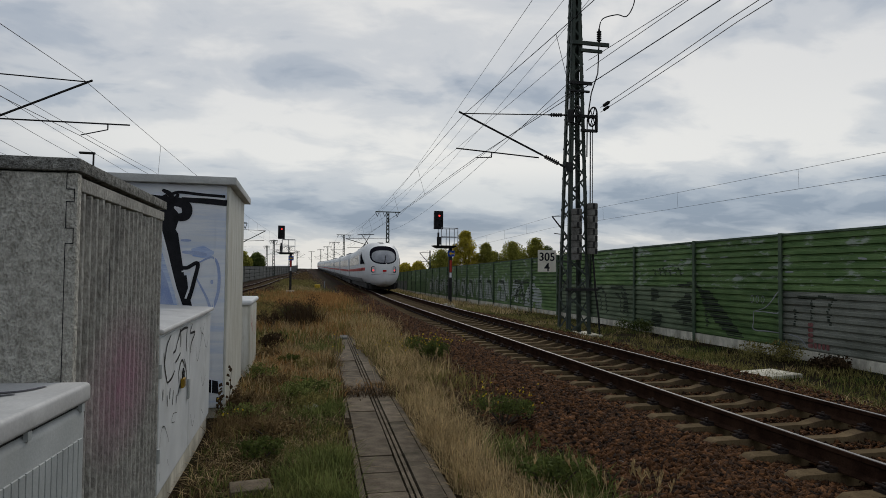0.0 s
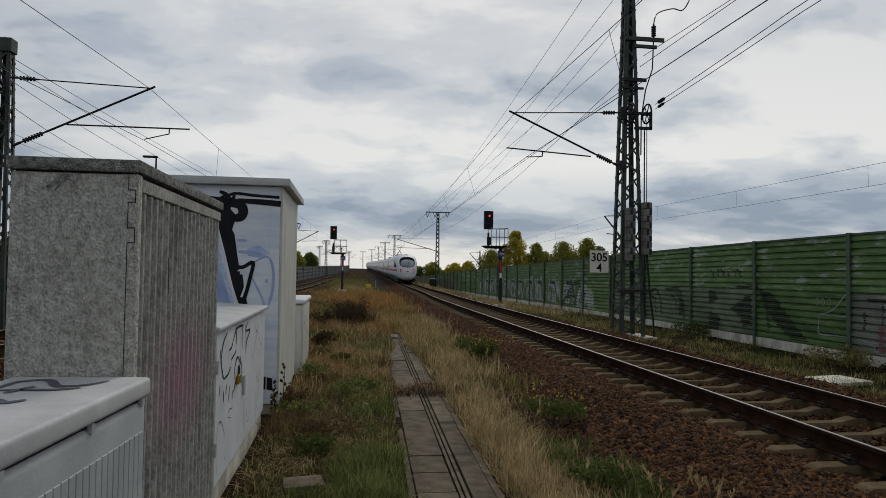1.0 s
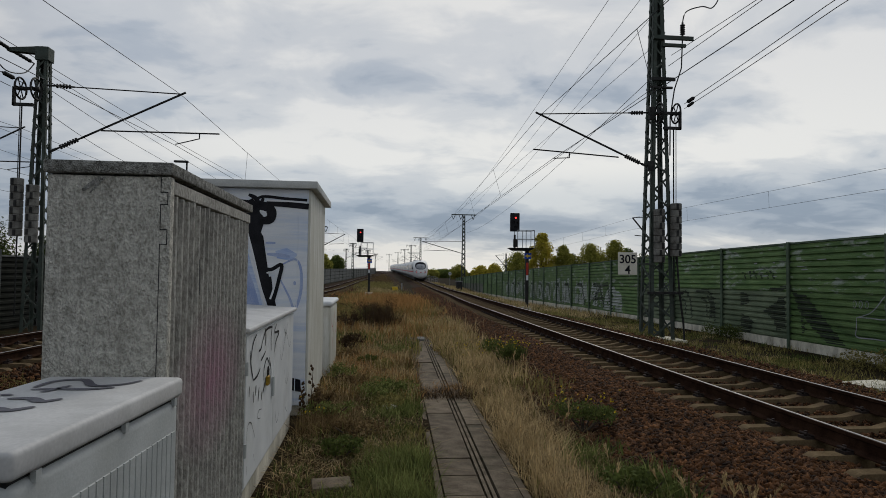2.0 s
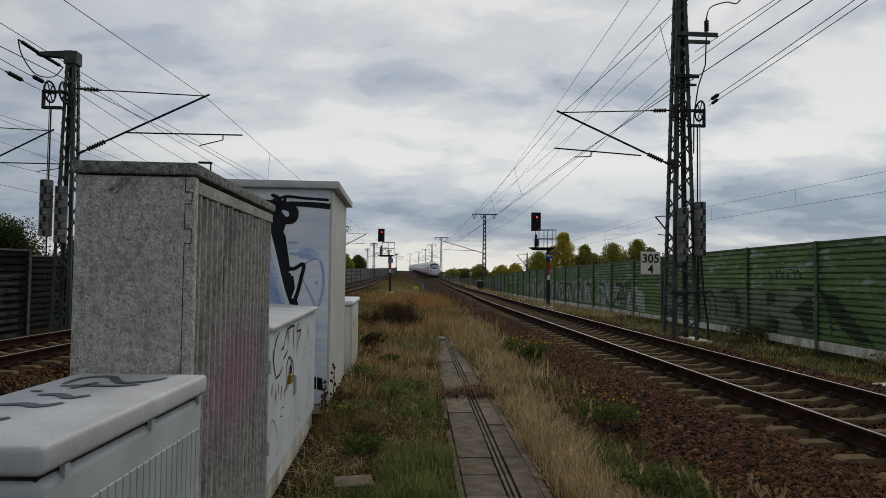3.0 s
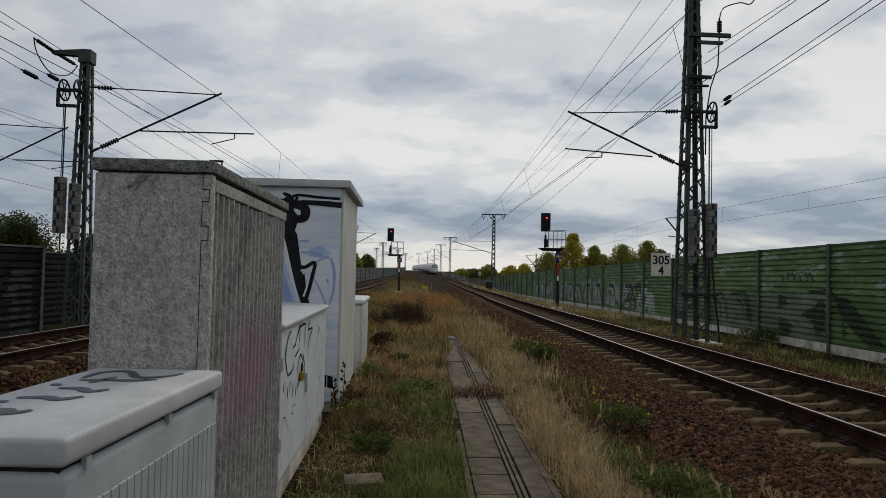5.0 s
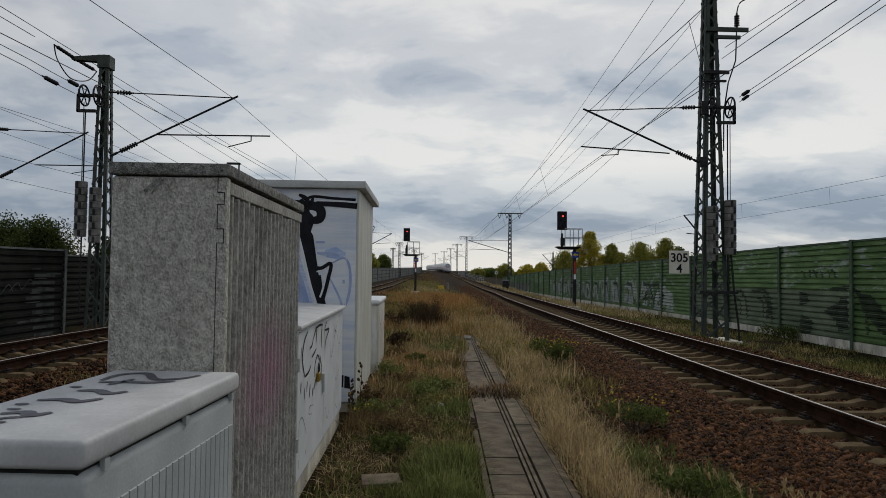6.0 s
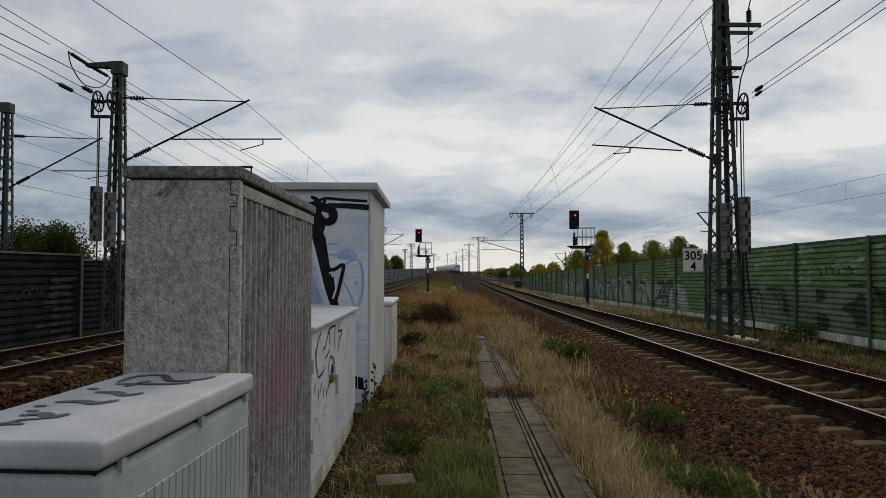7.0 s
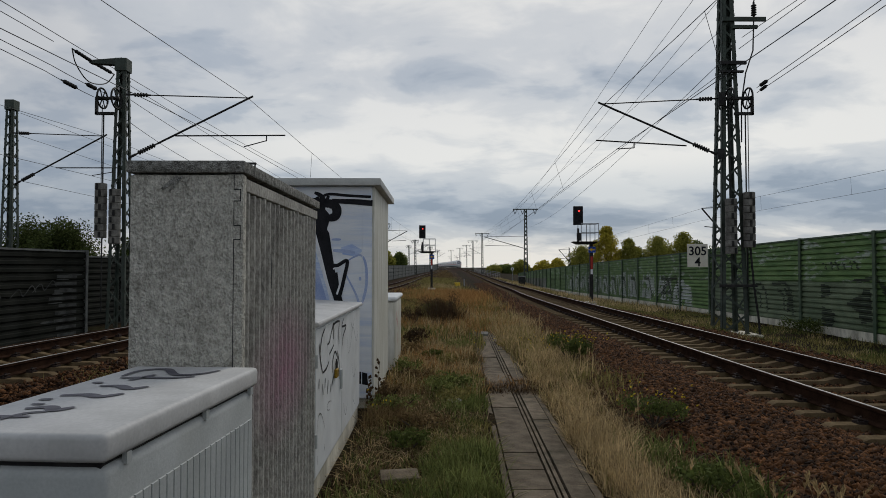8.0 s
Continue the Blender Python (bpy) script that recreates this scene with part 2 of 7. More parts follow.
M_GREYGREEN = mat("overpainted_panel", (0.145, 0.15, 0.12), (0.27, 0.275, 0.23), 1.5, 0.65, bump=0.12, fine_scale=50, dirt=(0.03, 0.032, 0.028), dirt_amt=0.65, dirt_scale=0.9, vary=0.15, stretch=(1, 0.6, 1))
M_POSTGREEN = mat("barrier_post", (0.07, 0.105, 0.065), (0.14, 0.18, 0.12), 3, 0.6, 0.1)
M_DARKPANEL = mat("dark_panel", (0.011, 0.012, 0.009), (0.03, 0.031, 0.025), 2, 0.85, spec=0.07, bump=0.1, dirt=(0.03, 0.032, 0.03), dirt_amt=0.35, dirt_scale=0.9, vary=0.1)
M_DARKPOST = mat("weathered_post", (0.09, 0.092, 0.088), (0.2, 0.205, 0.19), 4, 0.6, 0.2)
M_GREYBARRIER = mat("grey_barrier", (0.07, 0.076, 0.072), (0.145, 0.15, 0.14), 2, 0.8, bump=0.2)
M_BARK = mat("bark", (0.05, 0.04, 0.03), (0.11, 0.09, 0.07), 8, 0.95, bump=0.6)
M_TRAINWHITE = mat("train_white", (0.74, 0.74, 0.73), (0.82, 0.82, 0.81), 0.6, 0.5, bump=0.0, spec=0.22, dirt=(0.55, 0.53, 0.5), dirt_amt=0.3, dirt_scale=0.5)
M_TRAINRED = mat("train_red", (0.55, 0.03, 0.03), (0.62, 0.045, 0.04), 1, 0.3, bump=0)
M_TRAINGLASS = mat("train_glass", (0.012, 0.014, 0.02), (0.03, 0.03, 0.045), 1, 0.22, bump=0, spec=0.35)
M_TRAINUNDER = mat("train_underframe", (0.02, 0.019, 0.018), (0.05, 0.046, 0.042), 3, 0.8)
M_TRAINGREY = mat("train_grey", (0.22, 0.22, 0.22), (0.34, 0.34, 0.34), 2, 0.5)
M_SIGN = mat("sign_plate", (0.60, 0.56, 0.46), (0.74, 0.70, 0.60), 4, 0.6, bump=0.05, dirt=(0.4, 0.36, 0.28), dirt_amt=0.4, dirt_scale=3)
M_YELLOW = mat("yellow_paint", (0.55, 0.38, 0.03), (0.72, 0.5, 0.05), 5, 0.5)
M_BRASS = mat("tarnished_brass", (0.16, 0.095, 0.015), (0.42, 0.27, 0.04), 22, 0.5, 0.3, 0.1)
M_BLUE = mat("blue_sign", (0.02, 0.06, 0.30), (0.03, 0.09, 0.40), 5, 0.5)
M_REDPAINT = mat("red_paint", (0.35, 0.04, 0.03), (0.5, 0.06, 0.04), 5, 0.6)
M_WEIGHT = mat("weight_concrete", (0.11, 0.104, 0.092), (0.24, 0.23, 0.205), 6, 0.9, bump=0.4, fine_scale=50, vary=0.12)
M_REDLAMP = glow_mat("red_lamp", (1.0, 0.06, 0.05), 1.3)


# ---- mesh tools ----
class Geo:
    """Vertices and faces gathered for one mesh."""

    def __init__(self):
        self.v, self.f = [], []

    def hexa(self, pts):
        k = len(self.v)
        self.v += [tuple(p) for p in pts]
        self.f += [(k, k + 3, k + 2, k + 1), (k + 4, k + 5, k + 6, k + 7), (k, k + 1, k + 5, k + 4), (k + 1, k + 2, k + 6, k + 5), (k + 2, k + 3, k + 7, k + 6), (k + 3, k, k + 4, k + 7)]
        return self

    def box(self, x0, x1, y0, y1, z0, z1):
        return self.hexa([(x0, y0, z0), (x1, y0, z0), (x1, y1, z0), (x0, y1, z0), (x0, y0, z1), (x1, y0, z1), (x1, y1, z1), (x0, y1, z1)])

    def beam(self, p, q, w, h=None, up=(0, 0, 1)):
        p, q, up = Vector(p), Vector(q), Vector(up)
        d = (q - p).normalized()
        if abs(d.dot(up)) > 0.97:
            up = Vector((0, 1, 0))
        a = d.cross(up).normalized() * (w / 2)
        b = a.cross(d).normalized() * ((h or w) / 2)
        return self.hexa([p - a - b, p + a - b, p + a + b, p - a + b, q - a - b, q + a - b, q + a + b, q - a + b])

    def tube(self, p, q, r, n=8, r2=None):
        return self.lathe([(Vector(p), r), (Vector(q), r if r2 is None else r2)], n)

    def lathe(self, rings, n=10, caps=True):
        """A tube through points, each with its radius."""
        k0 = len(self.v)
        for i, (p, r) in enumerate(rings):
            a = Vector(rings[max(i - 1, 0)][0])
            b = Vector(rings[min(i + 1, len(rings) - 1)][0])
            d = (b - a)
            d = d.normalized() if d.length > 1e-9 else Vector((0, 0, 1))
            u = Vector((0, 0, 1)) if abs(d.z) < 0.9 else Vector((1, 0, 0))
            s = d.cross(u).normalized()
            w = s.cross(d).normalized()
            for j in range(n):
                c = 2 * math.pi * j / n
                self.v.append(tuple(Vector(p) + s * (r * math.cos(c)) + w * (r * math.sin(c))))
        for i in range(len(rings) - 1):
            for j in range(n):
                a, b = k0 + i * n + j, k0 + i * n + (j + 1) % n
                self.f.append((a, b, b + n, a + n))
        if caps:
            self.f.append(tuple(k0 + j for j in range(n))[::-1])
            self.f.append(tuple(k0 + (len(rings) - 1) * n + j for j in range(n)))
        return self

    def sweep(self, sections, closed=True, caps=True):
        """Skin over rings of equal count."""
        k0, n = len(self.v), len(sections[0])
        for s in sections:
            self.v += [tuple(p) for p in s]
        for i in range(len(sections) - 1):
            for j in range(n if closed else n - 1):
                a, b = k0 + i * n + j, k0 + i * n + (j + 1) % n
                self.f.append((a, b, b + n, a + n))
        if caps and closed:
            self.f.append(tuple(k0 + j for j in range(n))[::-1])
            self.f.append(tuple(k0 + (len(sections) - 1) * n + j for j in range(n)))
        return self

    def poly(self, pts, thick):
        """A flat outline (list of 3D points) given thickness along vector thick."""
        k, n = len(self.v), len(pts)
        self.v += [tuple(p) for p in pts] + [tuple(Vector(p) + Vector(thick)) for p in pts]
        self.f.append(tuple(range(k, k + n))[::-1])
        self.f.append(tuple(range(k + n, k + 2 * n)))
        for i in range(n):
            j = (i + 1) % n
            self.f.append((k + i, k + j, k + n + j, k + n + i))
        return self

    def mesh(self, name, smooth=False):
        me = bpy.data.meshes.new(name)
        me.from_pydata(self.v, [], self.f)
        bm = bmesh.new()
        bm.from_mesh(me)
        if len(bm.verts) < 60000:
            bmesh.ops.recalc_face_normals(bm, faces=bm.faces)
        bm.to_mesh(me)
        bm.free()
        if smooth:
            me.shade_smooth()
        return me


def part(name, geo, material, parent=None, label="", smooth=False, bevel=0.0, m=None):
    ob = new(name, geo.mesh(name, smooth) if isinstance(geo, Geo) else geo)
    if not ob.data.materials:
        ob.data.materials.append(material)
    ob.parent = parent
    if m is not None:
        ob.matrix_basis = m
    if bevel:
        b = ob.modifiers.new("edge", "BEVEL")
        b.width, b.segments, b.limit_method = bevel, 2, "ANGLE"
    if label:
        ob["label"] = label
    return ob


def thing(name, label, category, group="", kind="", m=None):
    ob = new(name)
    ob.empty_display_size = 0.2
    if m is not None:
        ob.matrix_basis = m
    return tagged(ob, label, category, group, kind)


def curve(pts):
    """Smooth function through (s, value) pairs."""
    s = [p[0] for p in pts]
    v = [p[1] for p in pts]
    d = [(v[1] - v[0]) / (s[1] - s[0])]
    for i in range(1, len(s) - 1):
        a, b = (v[i] - v[i - 1]) / (s[i] - s[i - 1]), (v[i + 1] - v[i]) / (s[i + 1] - s[i])
        d.append((a + b) / 2)
    d.append((v[-1] - v[-2]) / (s[-1] - s[-2]))

    def at(x):
        if x <= s[0]:
            return v[0] + d[0] * (x - s[0])
        if x >= s[-1]:
            return v[-1] + d[-1] * (x - s[-1])
        i = max(k for k in range(len(s) - 1) if s[k] <= x)
        h = s[i + 1] - s[i]
        t = (x - s[i]) / h
        return (v[i] * (1 + 2 * t) * (1 - t) ** 2 + d[i] * h * t * (1 - t) ** 2 + v[i + 1] * t * t * (3 - 2 * t) + d[i + 1] * h * t * t * (t - 1))

    return at


# ---- the plan: the two tracks' centre lines and rail level along y ----
xr = curve([(-200, 5.18), (0, 5.18), (26, 5.18), (36, 5.48), (44, 5.92), (61, 6.6), (78, 7.1), (95, 7.5), (147, 8.6), (181, 9.2), (232, 9.85), (266, 10.1), (318, 10.2), (400, 8.9), (500, 4.8), (600, -1.5), (900, -30)])
xl = curve([(-200, -28), (0, -8.0), (10, -7.15), (20, -6.4), (30, -5.55), (45, -4.8), (65, -4.35), (94, -3.7), (150, -1.9), (220, 0.9), (271, 3.3), (318, 4.0), (400, 2.6), (500, -1.6), (600, -8.0), (900, -37)])
zr = curve([(-200, 0.33), (0, 0.33), (25, 0.33), (44, 0.2), (61, 0.05), (78, 0.02), (95, 0.1), (147, 0.3), (181, 0.5), (232, 0.78), (266, 1.05), (318, 1.5), (400, 1.75), (525, 1.85), (620, 1.8), (900, 1.5)])
# the noise barrier beside the right track: line, foot and top
xb = curve([(-40, 12.1), (0, 12.1), (24, 12.1), (40, 12.4), (64, 13.0), (120, 15.1)])
zbf = curve([(-40, -0.3), (0, -0.3), (20, -0.3), (40, -0.5), (64, -0.85), (120, -1.4)])
zbt = curve([(-40, 2.8), (10, 2.8), (17, 2.73), (24, 2.62), (33, 2.42), (64, 1.85), (120, 0.6)])


def smooth_step(a, b, x):
    t = min(1, max(0, (x - a) / (b - a)))
    return t * t * (3 - 2 * t)


def ground_z(x, y):
    base = zr(max(-100, min(y, 620))) - 0.33
    z = base
    c = xr(y)
    z += (-0.3 - 0.35 * smooth_step(25, 60, y)) * smooth_step(c + 0.5, c + 3.0, x)
    z += -0.2 * smooth_step(xl(y) - 0.5, xl(y) - 3.0, x)
    far = max(smooth_step(c + 9, c + 40, x), smooth_step(xl(y) - 12, xl(y) - 45, x))
    z = z * (1 - far) + (-1.2 - 0.004 * min(800, abs(x))) * far
    end = smooth_step(620, 1200, y)
    z = z * (1 - end) + (-1.0) * end
    return z


# ---- ground ----
def build_ground():
    xs = sorted(set([-3000, -1500, -800, -400, -200, -100, -60, -40, -30, -24, -20] + [round(-16 + 0.5 * i, 2) for i in range(71)] + [22, 25, 30, 40, 60, 90, 140, 220, 400, 800, 1500, 3000]))
    ys = sorted(set([-600, -200, -80, -40, -20, -10, -5] + [round(0.5 * i, 2) for i in range(61)] + [32 + 2 * i for i in range(30)] + [95 + 6 * i for i in range(25)] + [250 + 15 * i for i in range(30)] + [720, 800, 1000, 1400, 2000, 3000, 4500]))
    g = Geo()
    for y in ys:
        for x in xs:
            z = ground_z(x, y)
            near = abs(x) < 14 and -5 < y < 60
            if near:
                z += 0.05 * (noise.noise((x * 0.7, y * 0.7, 0)) + 0.5 * noise.noise((x * 2, y * 2, 4))) - 0.03
            g.v.append((x, y, z))
    n = len(xs)
    for j in range(len(ys) - 1):
        for i in range(n - 1):
            a = j * n + i
            g.f.append((a, a + 1, a + n + 1, a + n))
    return tagged(part("ground", g, M_SOIL, smooth=True), "dry weedy soil ground between and beside the tracks", "ground", kind="structure")


build_ground()


# ---- railway tracks ----
def track_points(xf, y0, y1):
    out, y = [], y0
    while y <= y1:
        out.append((xf(y), y, zr(y)))
        y += 0.75 if y < 60 else (3 if y < 200 else 8)
    return out


def offset_at(xf, y, off):
    """Point at a sideways offset from a track's centre line (right is positive)."""
    s = (xf(y + 0.5) - xf(y - 0.5))
    n = math.hypot(1, s)
    return xf(y) + off / n, y - off * s / n


def bed_sections(xf, y0, y1, left_toe, right_toe):
    out = []
    y = y0
    while y <= y1:
        sec = []
        for off, dz in ((-3.1, left_toe), (-2.3, -0.33), (-1.75, -0.27), (-1.2, -0.275), (0, -0.30), (1.2, -0.275), (1.75, -0.27), (2.3, -0.34), (3.1, right_toe)):
            px, py = offset_at(xf, y, off)
            sec.append((px, py, zr(y) + dz + 0.015 * noise.noise((px * 3, py * 3, 1))))
        out.append(sec)
        y += 0.4 if y < 40 else (2 if y < 120 else 8)
    return out


RAIL_PROFILE = ((-0.075, -0.172), (0.075, -0.172), (0.075, -0.160), (0.014, -0.138), (0.010, -0.05), (0.035, -0.036), (0.036, -0.004), (-0.036, -0.004), (-0.035, -0.036), (-0.010, -0.05), (-0.014, -0.138), (-0.075, -0.160))


def build_track(xf, y0, y1, label, first_sleeper, n_near, toes):
    bed = part("ballast_bed", Geo().sweep(bed_sections(xf, y0, y1, *toes), closed=False, caps=False), M_BALLAST, smooth=True)
    tagged(bed, "rust-brown crushed stone ballast bed under the track", "ballast", kind="structure")
    tr = thing("railway_track", label, "railway track")
    for side in (-0.7525, 0.7525):
        secs, tops = [], []
        for _, y, z in track_points(xf, y0, y1):
            px, py = offset_at(xf, y, side)
            secs.append([(px + a, py, z + b) for a, b in RAIL_PROFILE])
            tops.append([(px + a, py, z + b) for a, b in ((-0.017, -0.0055), (0.017, -0.0055), (0.015, 0), (-0.015, 0))])
        rail = part("rail", Geo().sweep(secs), M_RAIL, tr, "brown rusty steel rail")
        part("rail_head", Geo().sweep(tops), M_RAILTOP, rail, "polished running surface")
    # one concrete sleeper, low in the middle, with its rail clips
    sl = Geo()
    secs = []
    for x, w, h in ((-1.26, 0.10, -0.035), (-1.18, 0.11, 0.0), (-0.55, 0.11, 0.0), (-0.35, 0.085, -0.04), (0.35, 0.085, -0.04), (0.55, 0.11, 0.0), (1.18, 0.11, 0.0), (1.26, 0.10, -0.035)):
        secs.append([(x, -w, -0.2), (x, w, -0.2), (x, w * 0.68, h), (x, -w * 0.68, h)])
    sl.sweep(secs)
    sleeper_mesh = sl.mesh("sleeper")
    clip = Geo().box(-0.045, 0.045, -0.06, 0.06, 0, 0.025)
    clip.lathe([((-0.05, -0.05, 0.03), 0.012), ((0.03, -0.045, 0.055), 0.012), ((0.03, 0.045, 0.055), 0.012), ((-0.05, 0.05, 0.03), 0.012)], 6)
    clip.tube((0, 0, 0), (0, 0, 0.075), 0.018, 6)
    clip_mesh = clip.mesh("rail_clip")
    y, i = first_sleeper, 0
    rest = Geo()
    while y < 230:
        s = math.atan2(xf(y + 0.5) - xf(y - 0.5), 1)
        m = Matrix.Translation((xf(y), y, zr(y) - 0.177)) @ pose(0, 0, 0, 0, 0, -math.degrees(s) + random.uniform(-0.4, 0.4))
        if i < n_near:
            so = part("sleeper", sleeper_mesh, M_SLEEPER, tr, m=m)
            if y < 26:
                for cx, turn in ((-0.8725, 180), (-0.6325, 0), (0.6325, 180), (0.8725, 0)):
                    part("rail_clip", clip_mesh, M_CLIP, so, m=pose(cx, 0, 0, 0, 0, turn))
        else:
            rest.sweep([[m @ Vector(p) for p in sec] for sec in secs])
        y += 0.527 if y < 120 else 1.05
        i += 1
    tagged(part("far_sleepers", rest, M_SLEEPER, tr), kind="stuff")
    return tr


build_track(xr, -14, 690, "railway track with rusty rails on concrete sleepers in brown ballast", -8.0, 150, (-0.37, -0.66))
build_track(xl, -14, 690, "railway track with rusty rails on concrete sleepers beside the dark barrier", -10.0, 135, (-0.36, -0.56))


def ballast_spread(near_off, side_of, label):
    """Ballast running on beyond the shoulder, wider with distance."""
    g, secs, y = Geo(), [], 24.0
    while y <= 690:
        w = 0.2 + 3.4 * smooth_step(28, 130, y) + 0.25 * noise.noise((y * 0.6, near_off, 2))
        c = side_of(y) + near_off
        e = c + (w if near_off > 0 else -w)
        secs.append([(c, y, zr(y) - 0.42), (c * 0.5 + e * 0.5, y, ground_z(c * 0.5 + e * 0.5, y) + 0.05), (e, y, ground_z(e, y) - 0.03)])
        y += 0.8 if y < 80 else 6
    return tagged(part("ballast_spread", g.sweep(secs, closed=False, caps=False), M_BALLAST, smooth=True), label, "ballast", kind="structure")


ballast_spread(-2.75, xr, "brown ballast spread beside the straight track")
ballast_spread(2.75, xl, "brown ballast spread beside the curved track")


# ---- noise barriers ----
def barrier_panel(p, q, zf, zt, zf2, zt2, n, thick, depth):
    """Ribbed panel between two posts: n horizontal ribs proud of the sheet, towards the track."""
    p, q = Vector((*p, 0)), Vector((*q, 0))
    d = (q - p).normalized()
    nrm = Vector((-d.y, d.x, 0))
    prof = []
    for i in range(n):
        a, b = i / n, (i + 1) / n
        prof += [(a, 0), (a + 0.12 / n, 0), (a + 0.22 / n, depth), (a + 0.62 / n, depth), (a + 0.70 / n, 0.72 * depth), (a + 0.92 / n, 0.72 * depth), (b - 0.02 / n, 0.1 * depth)]
    g = Geo()
    secs = []
    for e, f, t in ((p, zf, zt), (q, zf2, zt2)):
        front = [tuple(e + nrm * o + Vector((0, 0, f + (t - f) * s))) for s, o in prof]
        back = [tuple(e - nrm * thick + Vector((0, 0, t))), tuple(e - nrm * thick + Vector((0, 0, f)))]
        secs.append(front + back)
    g.sweep(secs)
    return g


def build_barrier(name, label, xf, ff, tf, ys, mats, plinth, ribs=8):
    ba = thing(name, label, "noise barrier")
    for i in range(len(ys) - 1):
        a, b = ys[i], ys[i + 1]
        pa, pb = (xf(a), a), (xf(b), b)
        fa, fb, ta, tb = ff(a) + plinth, ff(b) + plinth, tf(a), tf(b)
        if plinth:
            d = (Vector(pb) - Vector(pa)).normalized()
            part("plinth", Geo().beam((xf(a), a, ff(a) + plinth / 2 - 0.4), (xf(b), b, ff(b) + plinth / 2 - 0.4), 0.16, plinth + 0.8), M_PLINTH, ba, "pale stained concrete plinth")
        ma, mb = fa + (ta - fa) * 0.5, fb + (tb - fb) * 0.5
        part("panel", barrier_panel(pa, pb, fa, ma, fb, mb, ribs, 0.05, 0.06), mats[1] if a < 13.5 or a > 78 else mats[-1] if 17 < a < 28 else mats[0], ba, "lower ribbed panel with paint stains")
        part("panel", barrier_panel(pa, pb, ma, ta, mb, tb, ribs, 0.05, 0.06), mats[3], ba, "upper ribbed panel with flaking pale spots")
        part("cap_rail", Geo().beam((xf(a), a, ta + 0.02), (xf(b), b, tb + 0.02), 0.16, 0.05), mats[2], ba)
    for y in ys:
        g = Geo()
        x0 = xf(y)
        g.box(x0 - 0.13, x0 - 0.115, y - 0.055, y + 0.055, ff(y) - 0.2, tf(y) + 0.06)
        g.box(x0 + 0.095, x0 + 0.11, y - 0.055, y + 0.055, ff(y) - 0.2, tf(y) + 0.06)
        g.box(x0 - 0.115, x0 + 0.095, y - 0.008, y + 0.008, ff(y) - 0.2, tf(y) + 0.06)
        part("post", g, mats[2], ba)
    return ba


POSTS_R = [-7.7 + 3.6 * i for i in range(36)]
build_barrier("noise_barrier", "green ribbed metal noise barrier with graffiti on a concrete plinth", xb, zbf, zbt, POSTS_R, (M_GREEN, M_GREYGREEN, M_POSTGREEN, M_GREENFLECK, M_DULLGREEN), 0.22)
xlb = curve([(-20, -13.0), (0, -11.7), (18.3, -10.4), (25, -9.9)])
xlb2 = curve([(18, -12.0), (30, -11.0), (46, -10.0)])
xlb3 = curve([(46, -9.6), (65, -9.1), (100, -8.3), (150, -6.5), (220, -3.6), (271, -1.2), (318, -0.5), (380, -1.6)])
build_barrier("noise_barrier", "dark weathered ribbed noise barrier behind the track", xlb, lambda y: -0.2, lambda y: 2.2, [-6.0 + 4.1 * i for i in range(7)][::-1], (M_DARKPANEL, M_DARKPANEL, M_DARKPOST, M_DARKPANEL), 0.0, 6)
build_barrier("noise_barrier", "dark weathered noise barrier set back behind the lattice mast", xlb2, lambda y: -0.2, lambda y: 2.1, [18.4 + 4.6 * i for i in range(7)][::-1], (M_DARKPANEL, M_DARKPANEL, M_DARKPOST, M_DARKPANEL), 0.0, 6)
build_barrier("noise_barrier", "distant grey concrete noise barrier along the track", xlb3, lambda y: zr(y) - 0.6, lambda y: zr(y) + 1.9, [46 + 8 * i for i in range(38)][::-1], (M_GREYBARRIER, M_GREYBARRIER, M_GREYBARRIER, M_GREYBARRIER), 0.0, 2)


# ---- cable trough path ----
def trough_x(y):
    return 0.31 + 0.031 * y


def build_path():
    p = thing("cable_trough", "weathered concrete cable trough with lids, sunk in the grass", "cable trough", kind="structure")

    def lid_mesh(x0, x1, length):
        return Geo().hexa([(x0, 0.007, -0.10), (x1, 0.007, -0.10), (x1, length - 0.007, -0.10), (x0, length - 0.007, -0.10), (x0 + 0.004, 0.011, 0.0), (x1 - 0.004, 0.011, 0.0), (x1 - 0.004, length - 0.011, 0.0), (x0 + 0.004, length - 0.011, 0.0)]).mesh("lid")

    wide = {q: lid_mesh(0.06, 0.385, q) for q in (0.5, 1.25, 0.65)}
    narrow = {q: lid_mesh(0.49, 0.675, q) for q in (1.25,)}
    wall = Geo().box(0.0, 0.05, 0.0, 1.25, -0.15, -0.012).box(0.69, 0.75, 0.0, 1.25, -0.15, -0.012).box(0.40, 0.428, 0, 1.25, -0.15, -0.004).box(0.446, 0.476, 0, 1.25, -0.15, -0.006).mesh("trough_wall")

    def laid(y, drop):
        return pose(trough_x(y) - 0.005, y, 0.012 + drop, random.uniform(-0.5, 0.5), random.uniform(-0.6, 0.6), -1.75 + random.uniform(-0.3, 0.3))

    rows = [0.5] * 12 + [1.25, 0.65, 1.25, 1.25, 0.65, 1.25, 1.25, 1.25, 1.25]
    y = 0.28
    for q in rows:
        part("lid", wide[q], M_TROUGH, p, m=laid(y, random.uniform(-0.008, 0.006)))
        y += q
    for i in range(14):
        y = 0.05 + 1.25 * i
        part("lid", narrow[1.25], M_TROUGH, p, m=laid(y, random.uniform(-0.006, 0.006)))
        part("trough_wall", wall, M_TROUGH, p, m=pose(trough_x(y) - 0.005, y, 0.01, 0, 0, -1.75))
    return p


build_path()


